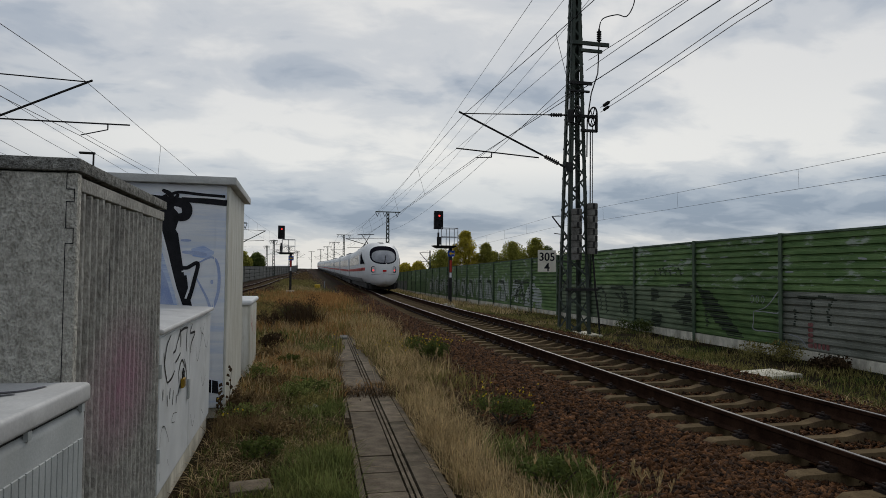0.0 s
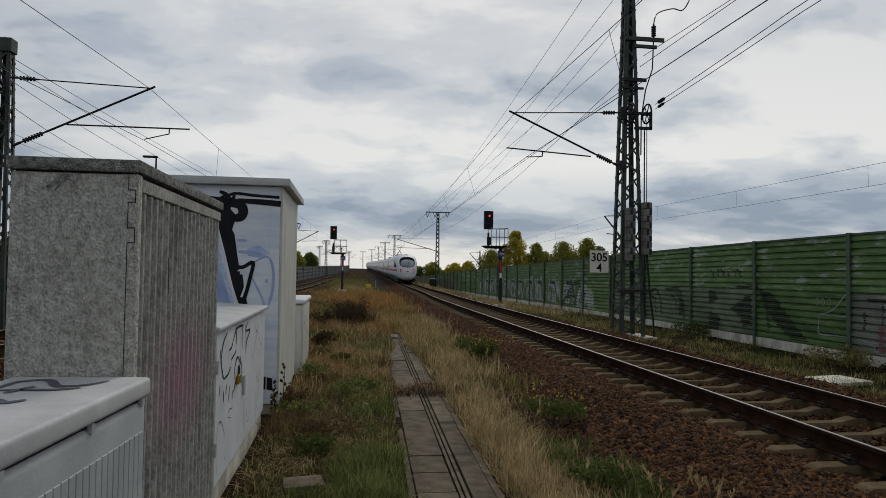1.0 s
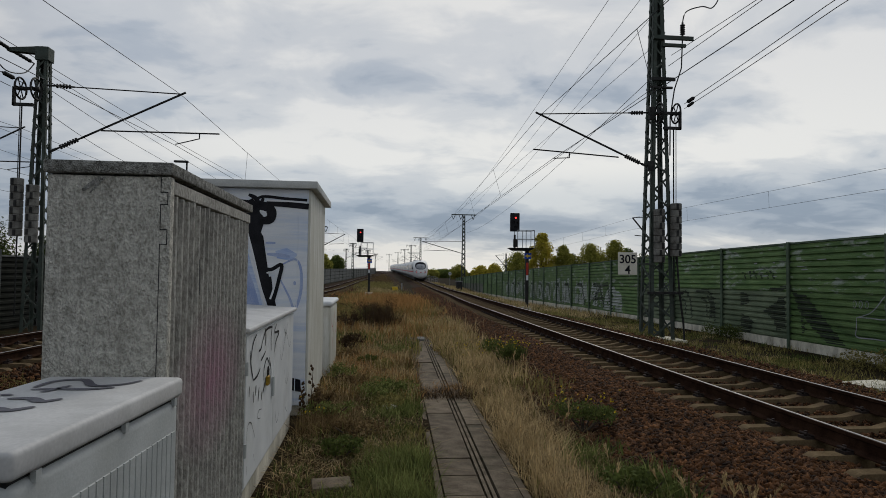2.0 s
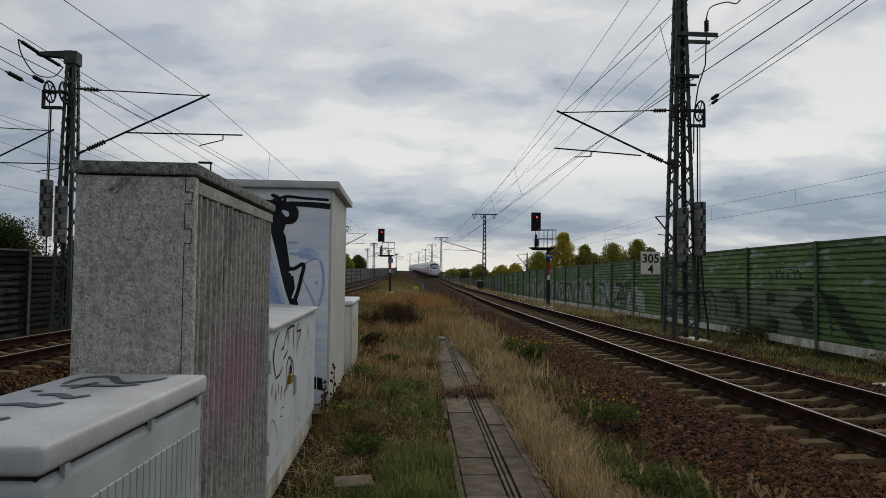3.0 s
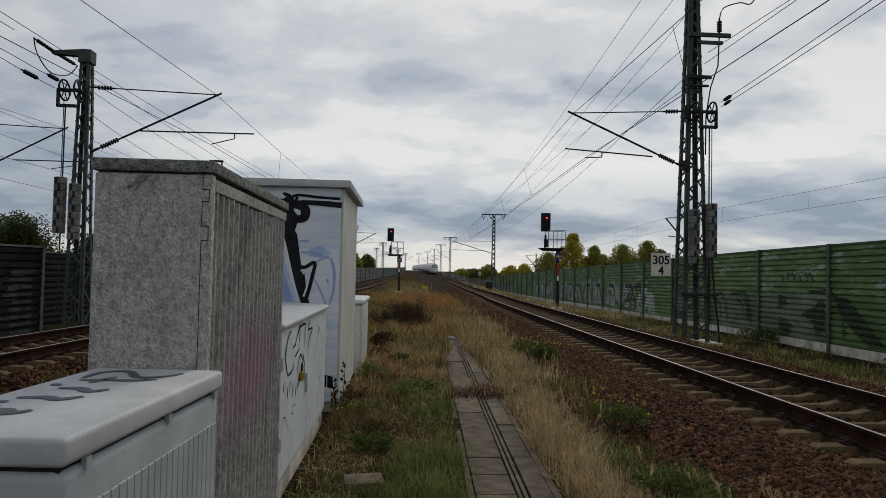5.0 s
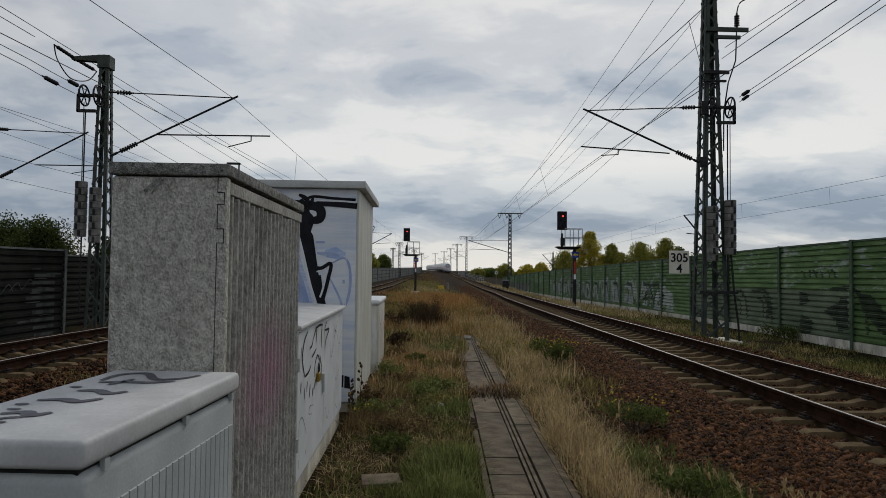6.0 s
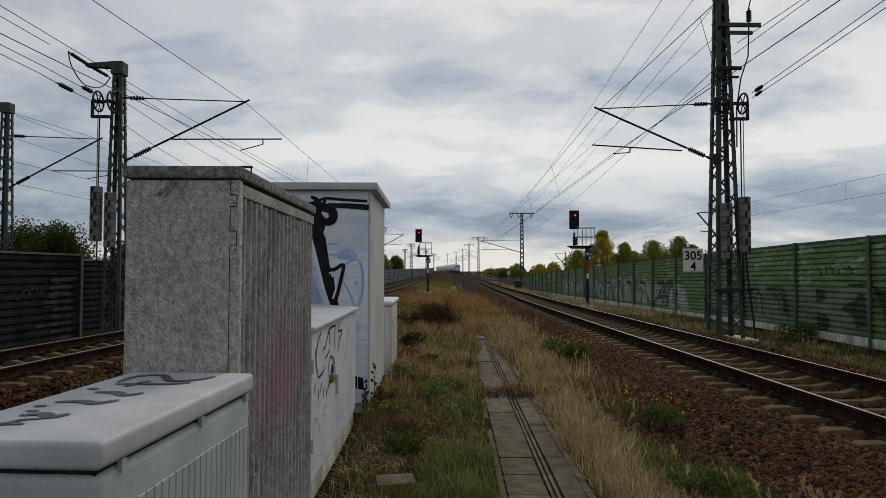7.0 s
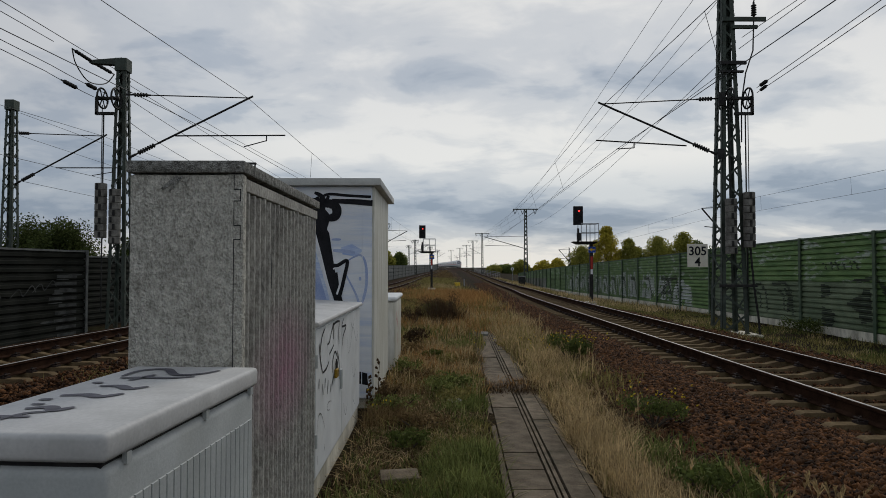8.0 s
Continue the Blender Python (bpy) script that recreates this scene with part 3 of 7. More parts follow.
# ---- cabinets ----
def rounded_block(x0, x1, y0, y1, z0, z1, r, seg=4, corners_only=False):
    """Box with rounded edges."""
    bm = bmesh.new()
    vs = [bm.verts.new(p) for p in ((x0, y0, z0), (x1, y0, z0), (x1, y1, z0), (x0, y1, z0), (x0, y0, z1), (x1, y0, z1), (x1, y1, z1), (x0, y1, z1))]
    for f in ((0, 3, 2, 1), (4, 5, 6, 7), (0, 1, 5, 4), (1, 2, 6, 5), (2, 3, 7, 6), (3, 0, 4, 7)):
        bm.faces.new([vs[i] for i in f])
    es = [e for e in bm.edges if not corners_only or abs(e.verts[0].co.z - e.verts[1].co.z) > 0.01]
    bmesh.ops.bevel(bm, geom=es, offset=r, segments=seg, affect="EDGES", profile=0.5)
    me = bpy.data.meshes.new("block")
    bm.to_mesh(me)
    bm.free()
    me.shade_smooth()
    me.set_sharp_from_angle(angle=radians(40))
    return me


def hanging(pts, r, n=6):
    """Smooth cable through points."""
    P, out = [Vector(p) for p in pts], []
    for i in range(len(P) - 1):
        a, b, c, d = P[max(i - 1, 0)], P[i], P[i + 1], P[min(i + 2, len(P) - 1)]
        for k in range(n):
            t = k / n
            out.append((0.5 * ((2 * b) + (c - a) * t + (2 * a - 5 * b + 4 * c - d) * t * t + (3 * b - a - 3 * c + d) * t ** 3), r))
    return Geo().lathe(out + [(P[-1], r)], 6)


def stroke(pts, w, nrm, taper=True, lift=0.003):
    """A painted stroke: a thin ribbon along 3D points lying on a face with normal nrm."""
    nrm = Vector(nrm)
    P = [Vector(p) + nrm * lift for p in pts]
    # smooth the polyline
    fine = []
    for i in range(len(P) - 1):
        a, b, c, d = P[max(i - 1, 0)], P[i], P[i + 1], P[min(i + 2, len(P) - 1)]
        for k in range(5):
            t = k / 5
            fine.append(0.5 * ((2 * b) + (c - a) * t + (2 * a - 5 * b + 4 * c - d) * t * t + (3 * b - a - 3 * c + d) * t ** 3))
    fine.append(P[-1])
    g = Geo()
    n = len(fine)
    for i, p in enumerate(fine):
        d = fine[min(i + 1, n - 1)] - fine[max(i - 1, 0)]
        s = d.cross(nrm)
        s = s.normalized() if s.length > 1e-9 else Vector((1, 0, 0))
        k = w / 2 * (0.45 + 0.55 * math.sin(math.pi * (i + 0.5) / n) if taper else 1)
        g.v += [tuple(p - s * k), tuple(p + s * k)]
    for i in range(n - 1):
        g.f.append((2 * i, 2 * i + 1, 2 * i + 3, 2 * i + 2))
    return g


def merge(geos):
    g = Geo()
    for o in geos:
        k = len(g.v)
        g.v += o.v
        g.f += [tuple(i + k for i in f) for f in o.f]
    return g


def near_cabinet():
    turn = Matrix.Translation((-0.808, 2.9, 0)) @ pose(0, 0, 0, 0, 0, -4) @ Matrix.Translation((0.808, -2.9, 0))
    c = thing("street_cabinet", "low pale grey plastic cabinet with a scribbled lid", "cabinet", m=turn)
    x0, x1, y0, y1 = -1.335, -0.808, 1.83, 2.90
    part("body", rounded_block(x0 + 0.012, x1 - 0.012, y0 + 0.012, y1 - 0.012, -0.05, 1.262, 0.03), M_GREYPL, c)
    part("lid", rounded_block(x0, x1, y0, y1, 1.275, 1.349, 0.017), M_LID, c, "weathered off-white lid")
    # inset block coloured dark to give the shade in the lid's gap
    part("lid_gap_shade", Geo().box(x0 + 0.03, x1 - 0.03, y0 + 0.03, y1 - 0.03, 1.255, 1.28), M_DARK, c, "dark block standing in for the shaded gap under the lid")
    for i in range(21):
        y = y0 + 0.13 + i * (y1 - y0 - 0.2) / 20
        a, b = x1 - 0.02, x1 - 0.0075
        part("rib", Geo().hexa([(a, y - 0.0195, 0.2), (b, y - 0.0178, 0.2), (b, y + 0.0178, 0.2), (a, y + 0.0195, 0.2), (a, y - 0.0195, 1.15), (b, y - 0.0178, 1.145), (b, y + 0.0178, 1.145), (a, y + 0.0195, 1.15)]), M_GREYPL, c)
    for y in (y0 + 0.12, y0 + 0.6, y1 - 0.06):
        part("latch", Geo().box(x1 - 0.02, x1 - 0.006, y - 0.012, y + 0.012, 1.245, 1.275), M_GREYPL, c)
    # scribbles across the lid
    top = 1.349
    back = turn.inverted()
    for pts, w in (
        ([(-1.26, 2.67), (-1.25, 2.80), (-1.16, 2.83), (-1.07, 2.70), (-0.98, 2.72), (-0.935, 2.80)], 0.034),
        ([(-1.25, 2.63), (-1.17, 2.64), (-1.06, 2.63), (-0.98, 2.66)], 0.034),
        ([(-1.19, 2.58), (-1.15, 2.70)], 0.03),
        ([(-1.24, 2.47), (-1.17, 2.47), (-1.11, 2.42), (-1.065, 2.46)], 0.04),
        ([(-1.30, 2.54), (-1.26, 2.53)], 0.03),
        ([(-1.28, 2.31), (-1.2, 2.32), (-1.14, 2.29), (-1.09, 2.34)], 0.042),
        ([(-1.31, 2.25), (-1.27, 2.25)], 0.028),
        ([(-1.27, 2.12), (-1.21, 2.14), (-1.17, 2.10), (-1.135, 2.14)], 0.042),
        ([(-1.29, 2.18), (-1.25, 2.18)], 0.024),
        ([(-1.30, 2.03), (-1.24, 2.02), (-1.19, 2.02)], 0.026),
        ([(-1.255, 1.98), (-1.23, 2.06), (-1.18, 2.08)], 0.022),
    ):
        part("scribble", stroke([back @ Vector((u, v, top)) for u, v in pts], w, (0, 0, 1)), M_GREYPAINT, c, "grey felt-pen stroke")
    return c


def concrete_cabinet():
    c = thing("concrete_cabinet", "tall grey exposed-aggregate concrete cabinet with ribbed doors", "cabinet")
    x0, x1, y0, y1, h = -1.379, -0.89, 2.945, 4.62, 2.165
    part("body", rounded_block(x0, x1 - 0.062, y0, y1, -0.05, h, 0.012, 2), M_CONC, c)
    part("cap", rounded_block(x0 - 0.012, x1 + 0.006, y0 - 0.012, y1 + 0.012, h + 0.006, h + 0.058, 0.007, 2), M_CONC_DARK, c, "dark mossy concrete cap slab")
    # ribbed door leaf on the track side
    xo = x1 - 0.016
    part("door_panel", Geo().box(x1 - 0.07, xo - 0.040, y0 + 0.045, y1 - 0.02, 0.05, h - 0.012), M_CONC_RIB, c, "ribbed concrete door")
    n = 18
    for i in range(n):
        y = y0 + 0.10 + i * (y1 - y0 - 0.18) / (n - 1)
        lean = [random.uniform(-0.003, 0.003) for _ in range(5)]
        chip = random.uniform(0, 0.012)
        g = Geo().sweep([[(xo - 0.042, y - 0.027 + o, z), (xo - 0.004, y - 0.019 + o, z), (xo + 0.010, y - 0.012 + o, z), (xo + 0.013, y + o, z), (xo + 0.010, y + 0.012 + o, z), (xo - 0.004, y + 0.019 + o, z), (xo - 0.042, y + 0.027 + o, z)] for z, o in zip((0.06, 0.5, 1.1, 1.6, h - 0.068 - chip), lean)])
        part("rib", g, M_CONC_RIB, c)
    part("door_rail", Geo().box(x1 - 0.06, xo + 0.012, y0 + 0.052, y1 - 0.02, h - 0.068, h - 0.012), M_CONC_RIB, c, bevel=0.004)
    # corner strip with the stepped joint of the door along the front edge
    part("corner_strip", rounded_block(x1 - 0.075, x1 - 0.003, y0 + 0.001, y0 + 0.05, -0.05, h, 0.005, 2), M_CONC, c)
    xa, xe = x1 - 0.042, x1 - 0.014
    z = h - 0.004
    line = [(xa, z)]
    for zt, zb in ((2.10, 2.05), (1.945, 1.885)):
        line += [(xa, zt), (xe, zt), (xe, zb), (xa, zb)]
    line.append((xa, 0.05))
    for (ax, az), (bx, bz) in zip(line, line[1:]):
        part("joint", Geo().box(min(ax, bx) - 0.0012, max(ax, bx) + 0.0012, y0 - 0.0012, y0 + 0.004, min(az, bz) - 0.0016, max(az, bz) + 0.0016), M_BLACKPAINT, c)
    # pinkish overspray on the ribs, and a dark scratch
    part("scratch", stroke([(-0.9, 3.32, 1.83), (-0.9, 3.33, 1.74), (-0.9, 3.335, 1.66)], 0.02, (1, 0, 0), lift=0.028), M_BLACKPAINT, c, "dark scrape")
    part("scratch", merge([stroke([(-1.24, y0, 2.10), (-1.2, y0, 2.13), (-1.17, y0, 2.155)], 0.02, (0, -1, 0)), stroke([(-1.21, y0, 2.09), (-1.17, y0, 2.14), (-1.15, y0, 2.155)], 0.01, (0, -1, 0))]), M_CONC_DARK, c, "dark scratch marks")
    return c


def small_cabinet():
    c = thing("switch_cabinet", "white plastic cabinet with black graffiti tags and a padlock", "cabinet")
    x0, x1, y0, y1 = -1.5, -0.985, 5.03, 7.7
    part("plinth", Geo().box(x0 + 0.02, x1 - 0.02, y0 + 0.02, y1 - 0.02, -0.1, 0.16), M_PLINTH, c, "grey concrete plinth", bevel=0.01)
    part("body", rounded_block(x0, x1 - 0.012, y0, y1, 0.14, 1.31, 0.012, 2), M_WHITE, c)
    part("lid", Geo().hexa([(x0 - 0.03, y0 - 0.03, 1.312), (x1 + 0.03, y0 - 0.03, 1.312), (x1 + 0.03, y1 + 0.03, 1.312), (x0 - 0.03, y1 + 0.03, 1.312), (x0 - 0.03, y0 - 0.03, 1.385), (x1 + 0.03, y0 - 0.03, 1.352), (x1 + 0.03, y1 + 0.03, 1.352), (x0 - 0.03, y1 + 0.03, 1.385)]), M_LID, c, "sloping pale lid", bevel=0.015)
    ym = 6.32
    for a, b in ((y0 + 0.02, ym - 0.006), (ym + 0.006, y1 - 0.02)):
        d = part("door", Geo().box(x1 - 0.014, x1, a, b, 0.17, 1.29), M_WHITE, c, bevel=0.005)
    part("handle", Geo().box(x1, x1 + 0.02, ym - 0.11, ym - 0.05, 0.62, 0.80), M_GREYPL, c, "grey recessed handle", bevel=0.006)
    lock = part("padlock", Geo().box(x1 + 0.004, x1 + 0.03, 5.86, 5.96, 0.78, 0.86), M_BRASS, c, "yellowed brass padlock", bevel=0.008)
    part("shackle", Geo().lathe([((x1 + 0.017, 5.875, 0.85), 0.006), ((x1 + 0.017, 5.875, 0.91), 0.006), ((x1 + 0.017, 5.91, 0.94), 0.006), ((x1 + 0.017, 5.945, 0.91), 0.006), ((x1 + 0.017, 5.945, 0.85), 0.006)], 6), M_DARK, lock)
    for z in (0.45, 1.05):
        part("hinge", Geo().tube((x1 + 0.004, y0 + 0.01, z - 0.05), (x1 + 0.004, y0 + 0.01, z + 0.05), 0.012, 8), M_GREYPL, c)
    S = []
    upper = (((5.42, 1.27), (5.29, 1.22), (5.23, 1.15), (5.19, 1.06)), ((5.16, 1.17), (5.23, 1.02), (5.32, 0.92)), ((5.32, 0.92), (5.48, 0.93), (5.6, 0.97)),
             ((5.52, 1.12), (5.62, 1.13), (5.68, 1.18)), ((5.68, 1.18), (5.78, 1.24), (5.82, 1.28)), ((5.82, 1.26), (6.0, 1.27), (6.18, 1.26)),
             ((5.82, 1.27), (5.84, 1.2), (5.83, 1.13)), ((6.15, 1.26), (6.12, 1.17), (6.14, 1.05)), ((6.43, 1.27), (6.31, 1.2), (6.58, 1.18), (6.39, 1.1), (6.34, 1.01)),
             ((5.84, 1.08), (5.73, 1.05), (5.62, 1.03)))
    middle = (((5.78, 0.84), (5.79, 0.94), (5.92, 1.01), (6.08, 0.92)), ((6.04, 1.0), (6.15, 0.87), (6.16, 0.72)), ((5.75, 0.74), (5.86, 0.82)),
              ((5.32, 0.83), (5.34, 0.74)), ((5.57, 0.82), (5.54, 0.71)), ((5.7, 0.76), (5.7, 0.69)), ((5.17, 0.9), (5.16, 0.82)), ((5.44, 0.86), (5.42, 0.78)))
    faint = (((6.65, 1.05), (6.76, 0.88), (6.92, 0.98), (7.09, 1.12), (7.36, 0.94), (7.55, 1.08)), ((5.73, 0.61), (5.58, 0.63), (5.53, 0.58), (5.66, 0.55)),
             ((5.09, 0.5), (5.14, 0.61), (5.25, 0.61), (5.36, 0.52), (5.44, 0.44)), ((5.43, 0.27), (5.39, 0.33)), ((5.12, 0.25), (5.12, 0.32)),
             ((6.43, 0.44), (6.55, 0.3), (6.68, 0.38)), ((7.01, 0.74), (7.16, 0.57), (7.36, 0.66)), ((7.1, 0.34), (7.26, 0.25)), ((6.9, 1.2), (7.05, 1.12), (7.2, 1.22)))
    for line, w in [(q, 0.022) for q in upper] + [(q, 0.02) for q in middle] + [(q, 0.007) for q in faint]:
        S.append(stroke([(x1, y, z) for y, z in line], w, (1, 0, 0)))
    for st in S:
        part("graffiti_stroke", st, M_BLACKPAINT, c)
    return c


def tall_hut():
    c = thing("relay_hut", "tall white sheet-metal relay hut with black and blue graffiti", "hut")
    x0, x1, y0, y1, h = -3.1, -0.875, 8.27, 10.45, 2.80
    part("plinth", Geo().box(x0 + 0.03, x1 - 0.03, y0 + 0.03, y1 - 0.03, -0.1, 0.12), M_PLINTH, c)
    part("body", Geo().box(x0, x1 - 0.03, y0, y1, 0.1, h), M_HUT, c, bevel=0.008)
    part("side_wall", Geo().box(x1 - 0.029, x1, y0 + 0.004, y1, 0.1, h), M_HUTSIDE, c, "yellowish side wall with darker vertical streaks", bevel=0.006)
    part("corner_strip", Geo().box(x1 - 0.16, x1 - 0.15, y0 - 0.006, y0 + 0.002, 0.12, h), M_HUT, c)
    part("roof", rounded_block(x0 - 0.07, x1 + 0.085, y0 - 0.09, y1 + 0.15, h + 0.004, h + 0.095, 0.006, 2), M_HUTROOF, c, "flat grey roof with overhang")
    n = (0, -1, 0)

    def F(pts, w, taper=False, lift=0.004):
        return stroke([(x, y0, z) for x, z in pts], w, n, taper, lift)

    def fill(pts, lift):
        g = Geo()
        g.v = [(x, y0 - lift, z) for x, z in pts]
        g.f = [tuple(range(len(pts)))]
        return g

    for st in (
        fill([(-1.76, 2.66), (-1.52, 2.64), (-1.50, 2.5), (-1.43, 2.42), (-1.48, 2.25), (-1.45, 2.2), (-1.375, 1.72), (-1.265, 1.30), (-1.36, 1.28), (-1.49, 1.66), (-1.63, 2.2)], 0.005),
        F([(-1.62, 2.66), (-1.55, 2.56), (-1.45, 2.58), (-1.36, 2.52), (-1.37, 2.42), (-1.46, 2.40), (-1.5, 2.46)], 0.12, True, 0.006),
        F([(-1.64, 2.72), (-1.56, 2.68), (-1.50, 2.60), (-1.46, 2.68)], 0.06, True, 0.0062),
        F([(-1.55, 2.66), (-1.45, 2.70), (-1.2, 2.68), (-0.92, 2.665)], 0.035, False, 0.0065),
        F([(-1.42, 2.62), (-1.2, 2.61), (-0.9, 2.585)], 0.075, False, 0.007),
        F([(-1.43, 1.80), (-1.34, 1.79), (-1.22, 1.85), (-1.25, 1.66), (-1.30, 1.45), (-1.34, 1.33)], 0.045, False, 0.008),
        F([(-1.36, 1.70), (-1.34, 1.52), (-1.36, 1.36)], 0.035, False, 0.0085),
        fill([(-1.08, 0.45), (-0.96, 0.42), (-0.95, 0.27), (-1.06, 0.29)], 0.005),
    ):
        part("graffiti_stroke", st, M_BLACKPAINT, c, "bold black spray-paint stroke")
    part("graffiti_outline", merge([F([(-1.69, 2.4), (-1.58, 2.0), (-1.48, 1.6), (-1.38, 1.26)], 0.028, False, 0.009), F([(-1.28, 1.74), (-1.31, 1.55), (-1.35, 1.42)], 0.024, False, 0.0095), F([(-1.4, 1.745), (-1.3, 1.76)], 0.018, False, 0.0095), F([(-1.5, 2.52), (-1.42, 2.5)], 0.02, False, 0.0095), F([(-1.42, 2.65), (-1.1, 2.645), (-0.92, 2.63)], 0.02, False, 0.0075)]), M_WHITEPAINT, c, "white outline strokes")
    for pts in ([(-2.1, 2.35), (-1.73, 2.3), (-1.60, 1.9), (-1.48, 1.5), (-1.41, 1.2), (-1.62, 1.1), (-2.1, 1.15)], [(-1.30, 2.02), (-1.16, 2.06), (-1.02, 1.98), (-1.10, 1.90), (-1.28, 1.93)]):
        part("graffiti_fill", fill(pts, 0.0025), M_BLUEWASH, c, "streaky pale blue spray fill")
    part("graffiti_haze", merge([F([(-1.2, 1.86), (-1.05, 1.92), (-0.98, 1.78), (-0.98, 1.5), (-1.05, 1.3), (-1.12, 1.45), (-1.25, 1.7)], 0.035, True, 0.003), F([(-1.42, 2.12), (-1.3, 2.12)], 0.03, True, 0.003), F([(-1.95, 2.3), (-1.8, 1.9), (-1.65, 1.6), (-1.5, 1.2)], 0.2, True, 0.003), F([(-1.4, 1.98), (-1.25, 1.97), (-1.12, 1.95)], 0.05, True, 0.003), F([(-1.75, 1.4), (-1.6, 1.38), (-1.45, 1.2)], 0.12, True, 0.0032), F([(-1.07, 1.62), (-1.04, 1.62)], 0.05, True, 0.0034)]), M_BLUEPAINT, c, "faded blue spray strokes")
    return c


def far_cabinet():
    c = thing("rounded_cabinet", "pale cabinet with rounded top and faint graffiti", "cabinet")
    part("body", rounded_block(-1.3, -0.80, 11.1, 12.8, -0.1, 1.17, 0.05), M_HUTSIDE, c)
    part("lid", rounded_block(-1.33, -0.77, 11.06, 12.84, 1.175, 1.26, 0.04), M_WHITE, c, "white rounded lid")
    rnd = random.Random(8)
    for y, z in ((11.4, 1.0), (11.7, 0.9), (12.1, 1.05), (12.4, 0.8), (11.6, 0.6)):
        part("graffiti_stroke", stroke([(-0.80, y, z), (-0.80, y + rnd.uniform(-0.1, 0.1), z - 0.12), (-0.80, y + rnd.uniform(-0.2, 0.2), z - 0.22)], 0.03, (1, 0, 0)), M_REDPAINT, c, "faint red scribble")
    return c


near_cabinet()
concrete_cabinet()
small_cabinet()
tall_hut()
far_cabinet()


# ---- masts ----
def lattice(ma, g_lace, x, y, z0, z1, a0, a1, leg=0.12, lace=0.05, step=0.62):
    """Four tapering legs and the zigzag lacing on their four faces."""
    def corner(i, z):
        a = (a0 + (a1 - a0) * (z - z0) / (z1 - z0)) / 2
        return Vector((x + (-a, a, a, -a)[i], y + (-a, -a, a, a)[i], z))

    for i in range(4):
        sx, sy = (1, -1, -1, 1)[i], (1, 1, -1, -1)[i]
        p, q = corner(i, z0), corner(i, z1)
        t = leg * 0.16
        g_legs = Geo()
        g_legs.hexa([p, p + Vector((sx * leg, 0, 0)), p + Vector((sx * leg, sy * t, 0)), p + Vector((0, sy * t, 0)), q, q + Vector((sx * leg, 0, 0)), q + Vector((sx * leg, sy * t, 0)), q + Vector((0, sy * t, 0))])
        g_legs.hexa([p, p + Vector((sx * t, 0, 0)), p + Vector((sx * t, sy * leg, 0)), p + Vector((0, sy * leg, 0)), q, q + Vector((sx * t, 0, 0)), q + Vector((sx * t, sy * leg, 0)), q + Vector((0, sy * leg, 0))])
        part("leg", g_legs, M_STEEL, ma)
    for i in range(4):
        j = (i + 1) % 4
        z, k = z0 + 0.25, 0
        while z < z1 - 0.2:
            st = step * (0.55 + 0.45 * (z1 - z) / (z1 - z0))
            a, b = (corner(i, z), corner(j, z + st)) if k % 2 == 0 else (corner(j, z), corner(i, z + st))
            nrm = (b - a).cross(Vector((0, 0, 1)))
            g_lace.beam(a, b, lace, 0.012, up=nrm if nrm.length > 1e-6 else (0, 0, 1))
            z += st
            k += 1


def insulator(p, q, r=0.06, n=5):
    """A ribbed insulator between two points."""
    p, q = Vector(p), Vector(q)
    rings = [(p, r * 0.35)]
    for i in range(n):
        t = 0.12 + 0.76 * i / n
        rings += [(p.lerp(q, t), r * 0.4), (p.lerp(q, t + 0.02), r), (p.lerp(q, t + 0.07), r * 0.9), (p.lerp(q, t + 0.09), r * 0.4)]
    rings.append((q, r * 0.35))
    return Geo().lathe(rings, 8)


def cantilever(ma, attach_top, attach_low, tip, arm_a, arm_b, steady):
    """Top tie, sloping tube and registration arm of an overhead line mast."""
    tip, at, al = Vector(tip), Vector(attach_top), Vector(attach_low)
    i1, i2 = at.lerp(tip, 0.05), at.lerp(tip, 0.2)
    part("insulator", insulator(i1, i2, 0.07), M_DARK, ma, "dark ribbed insulator", True)
    part("tie_rod", Geo().tube(at, i1, 0.03).tube(i2, tip, 0.018), M_DARK, ma)
    j1, j2 = al.lerp(tip, 0.06), al.lerp(tip, 0.24)
    part("insulator", insulator(j1, j2, 0.075, 7), M_DARK, ma, "dark ribbed insulator", True)
    part("bracket_tube", Geo().tube(al, j1, 0.04).tube(j2, tip + (tip - al).normalized() * 0.12, 0.032), M_DARK, ma)
    part("registration_arm", Geo().tube(arm_a, arm_b, 0.022), M_DARK, ma)
    s0 = Vector(arm_a).lerp(Vector(arm_b), steady[0])
    s1 = Vector(steady[1])
    part("steady_arm", Geo().tube(s0, s0 - Vector((0, 0, 0.16)), 0.018, 6).tube(s0 - Vector((0, 0, 0.16)), s1, 0.016, 6), M_DARK, ma)


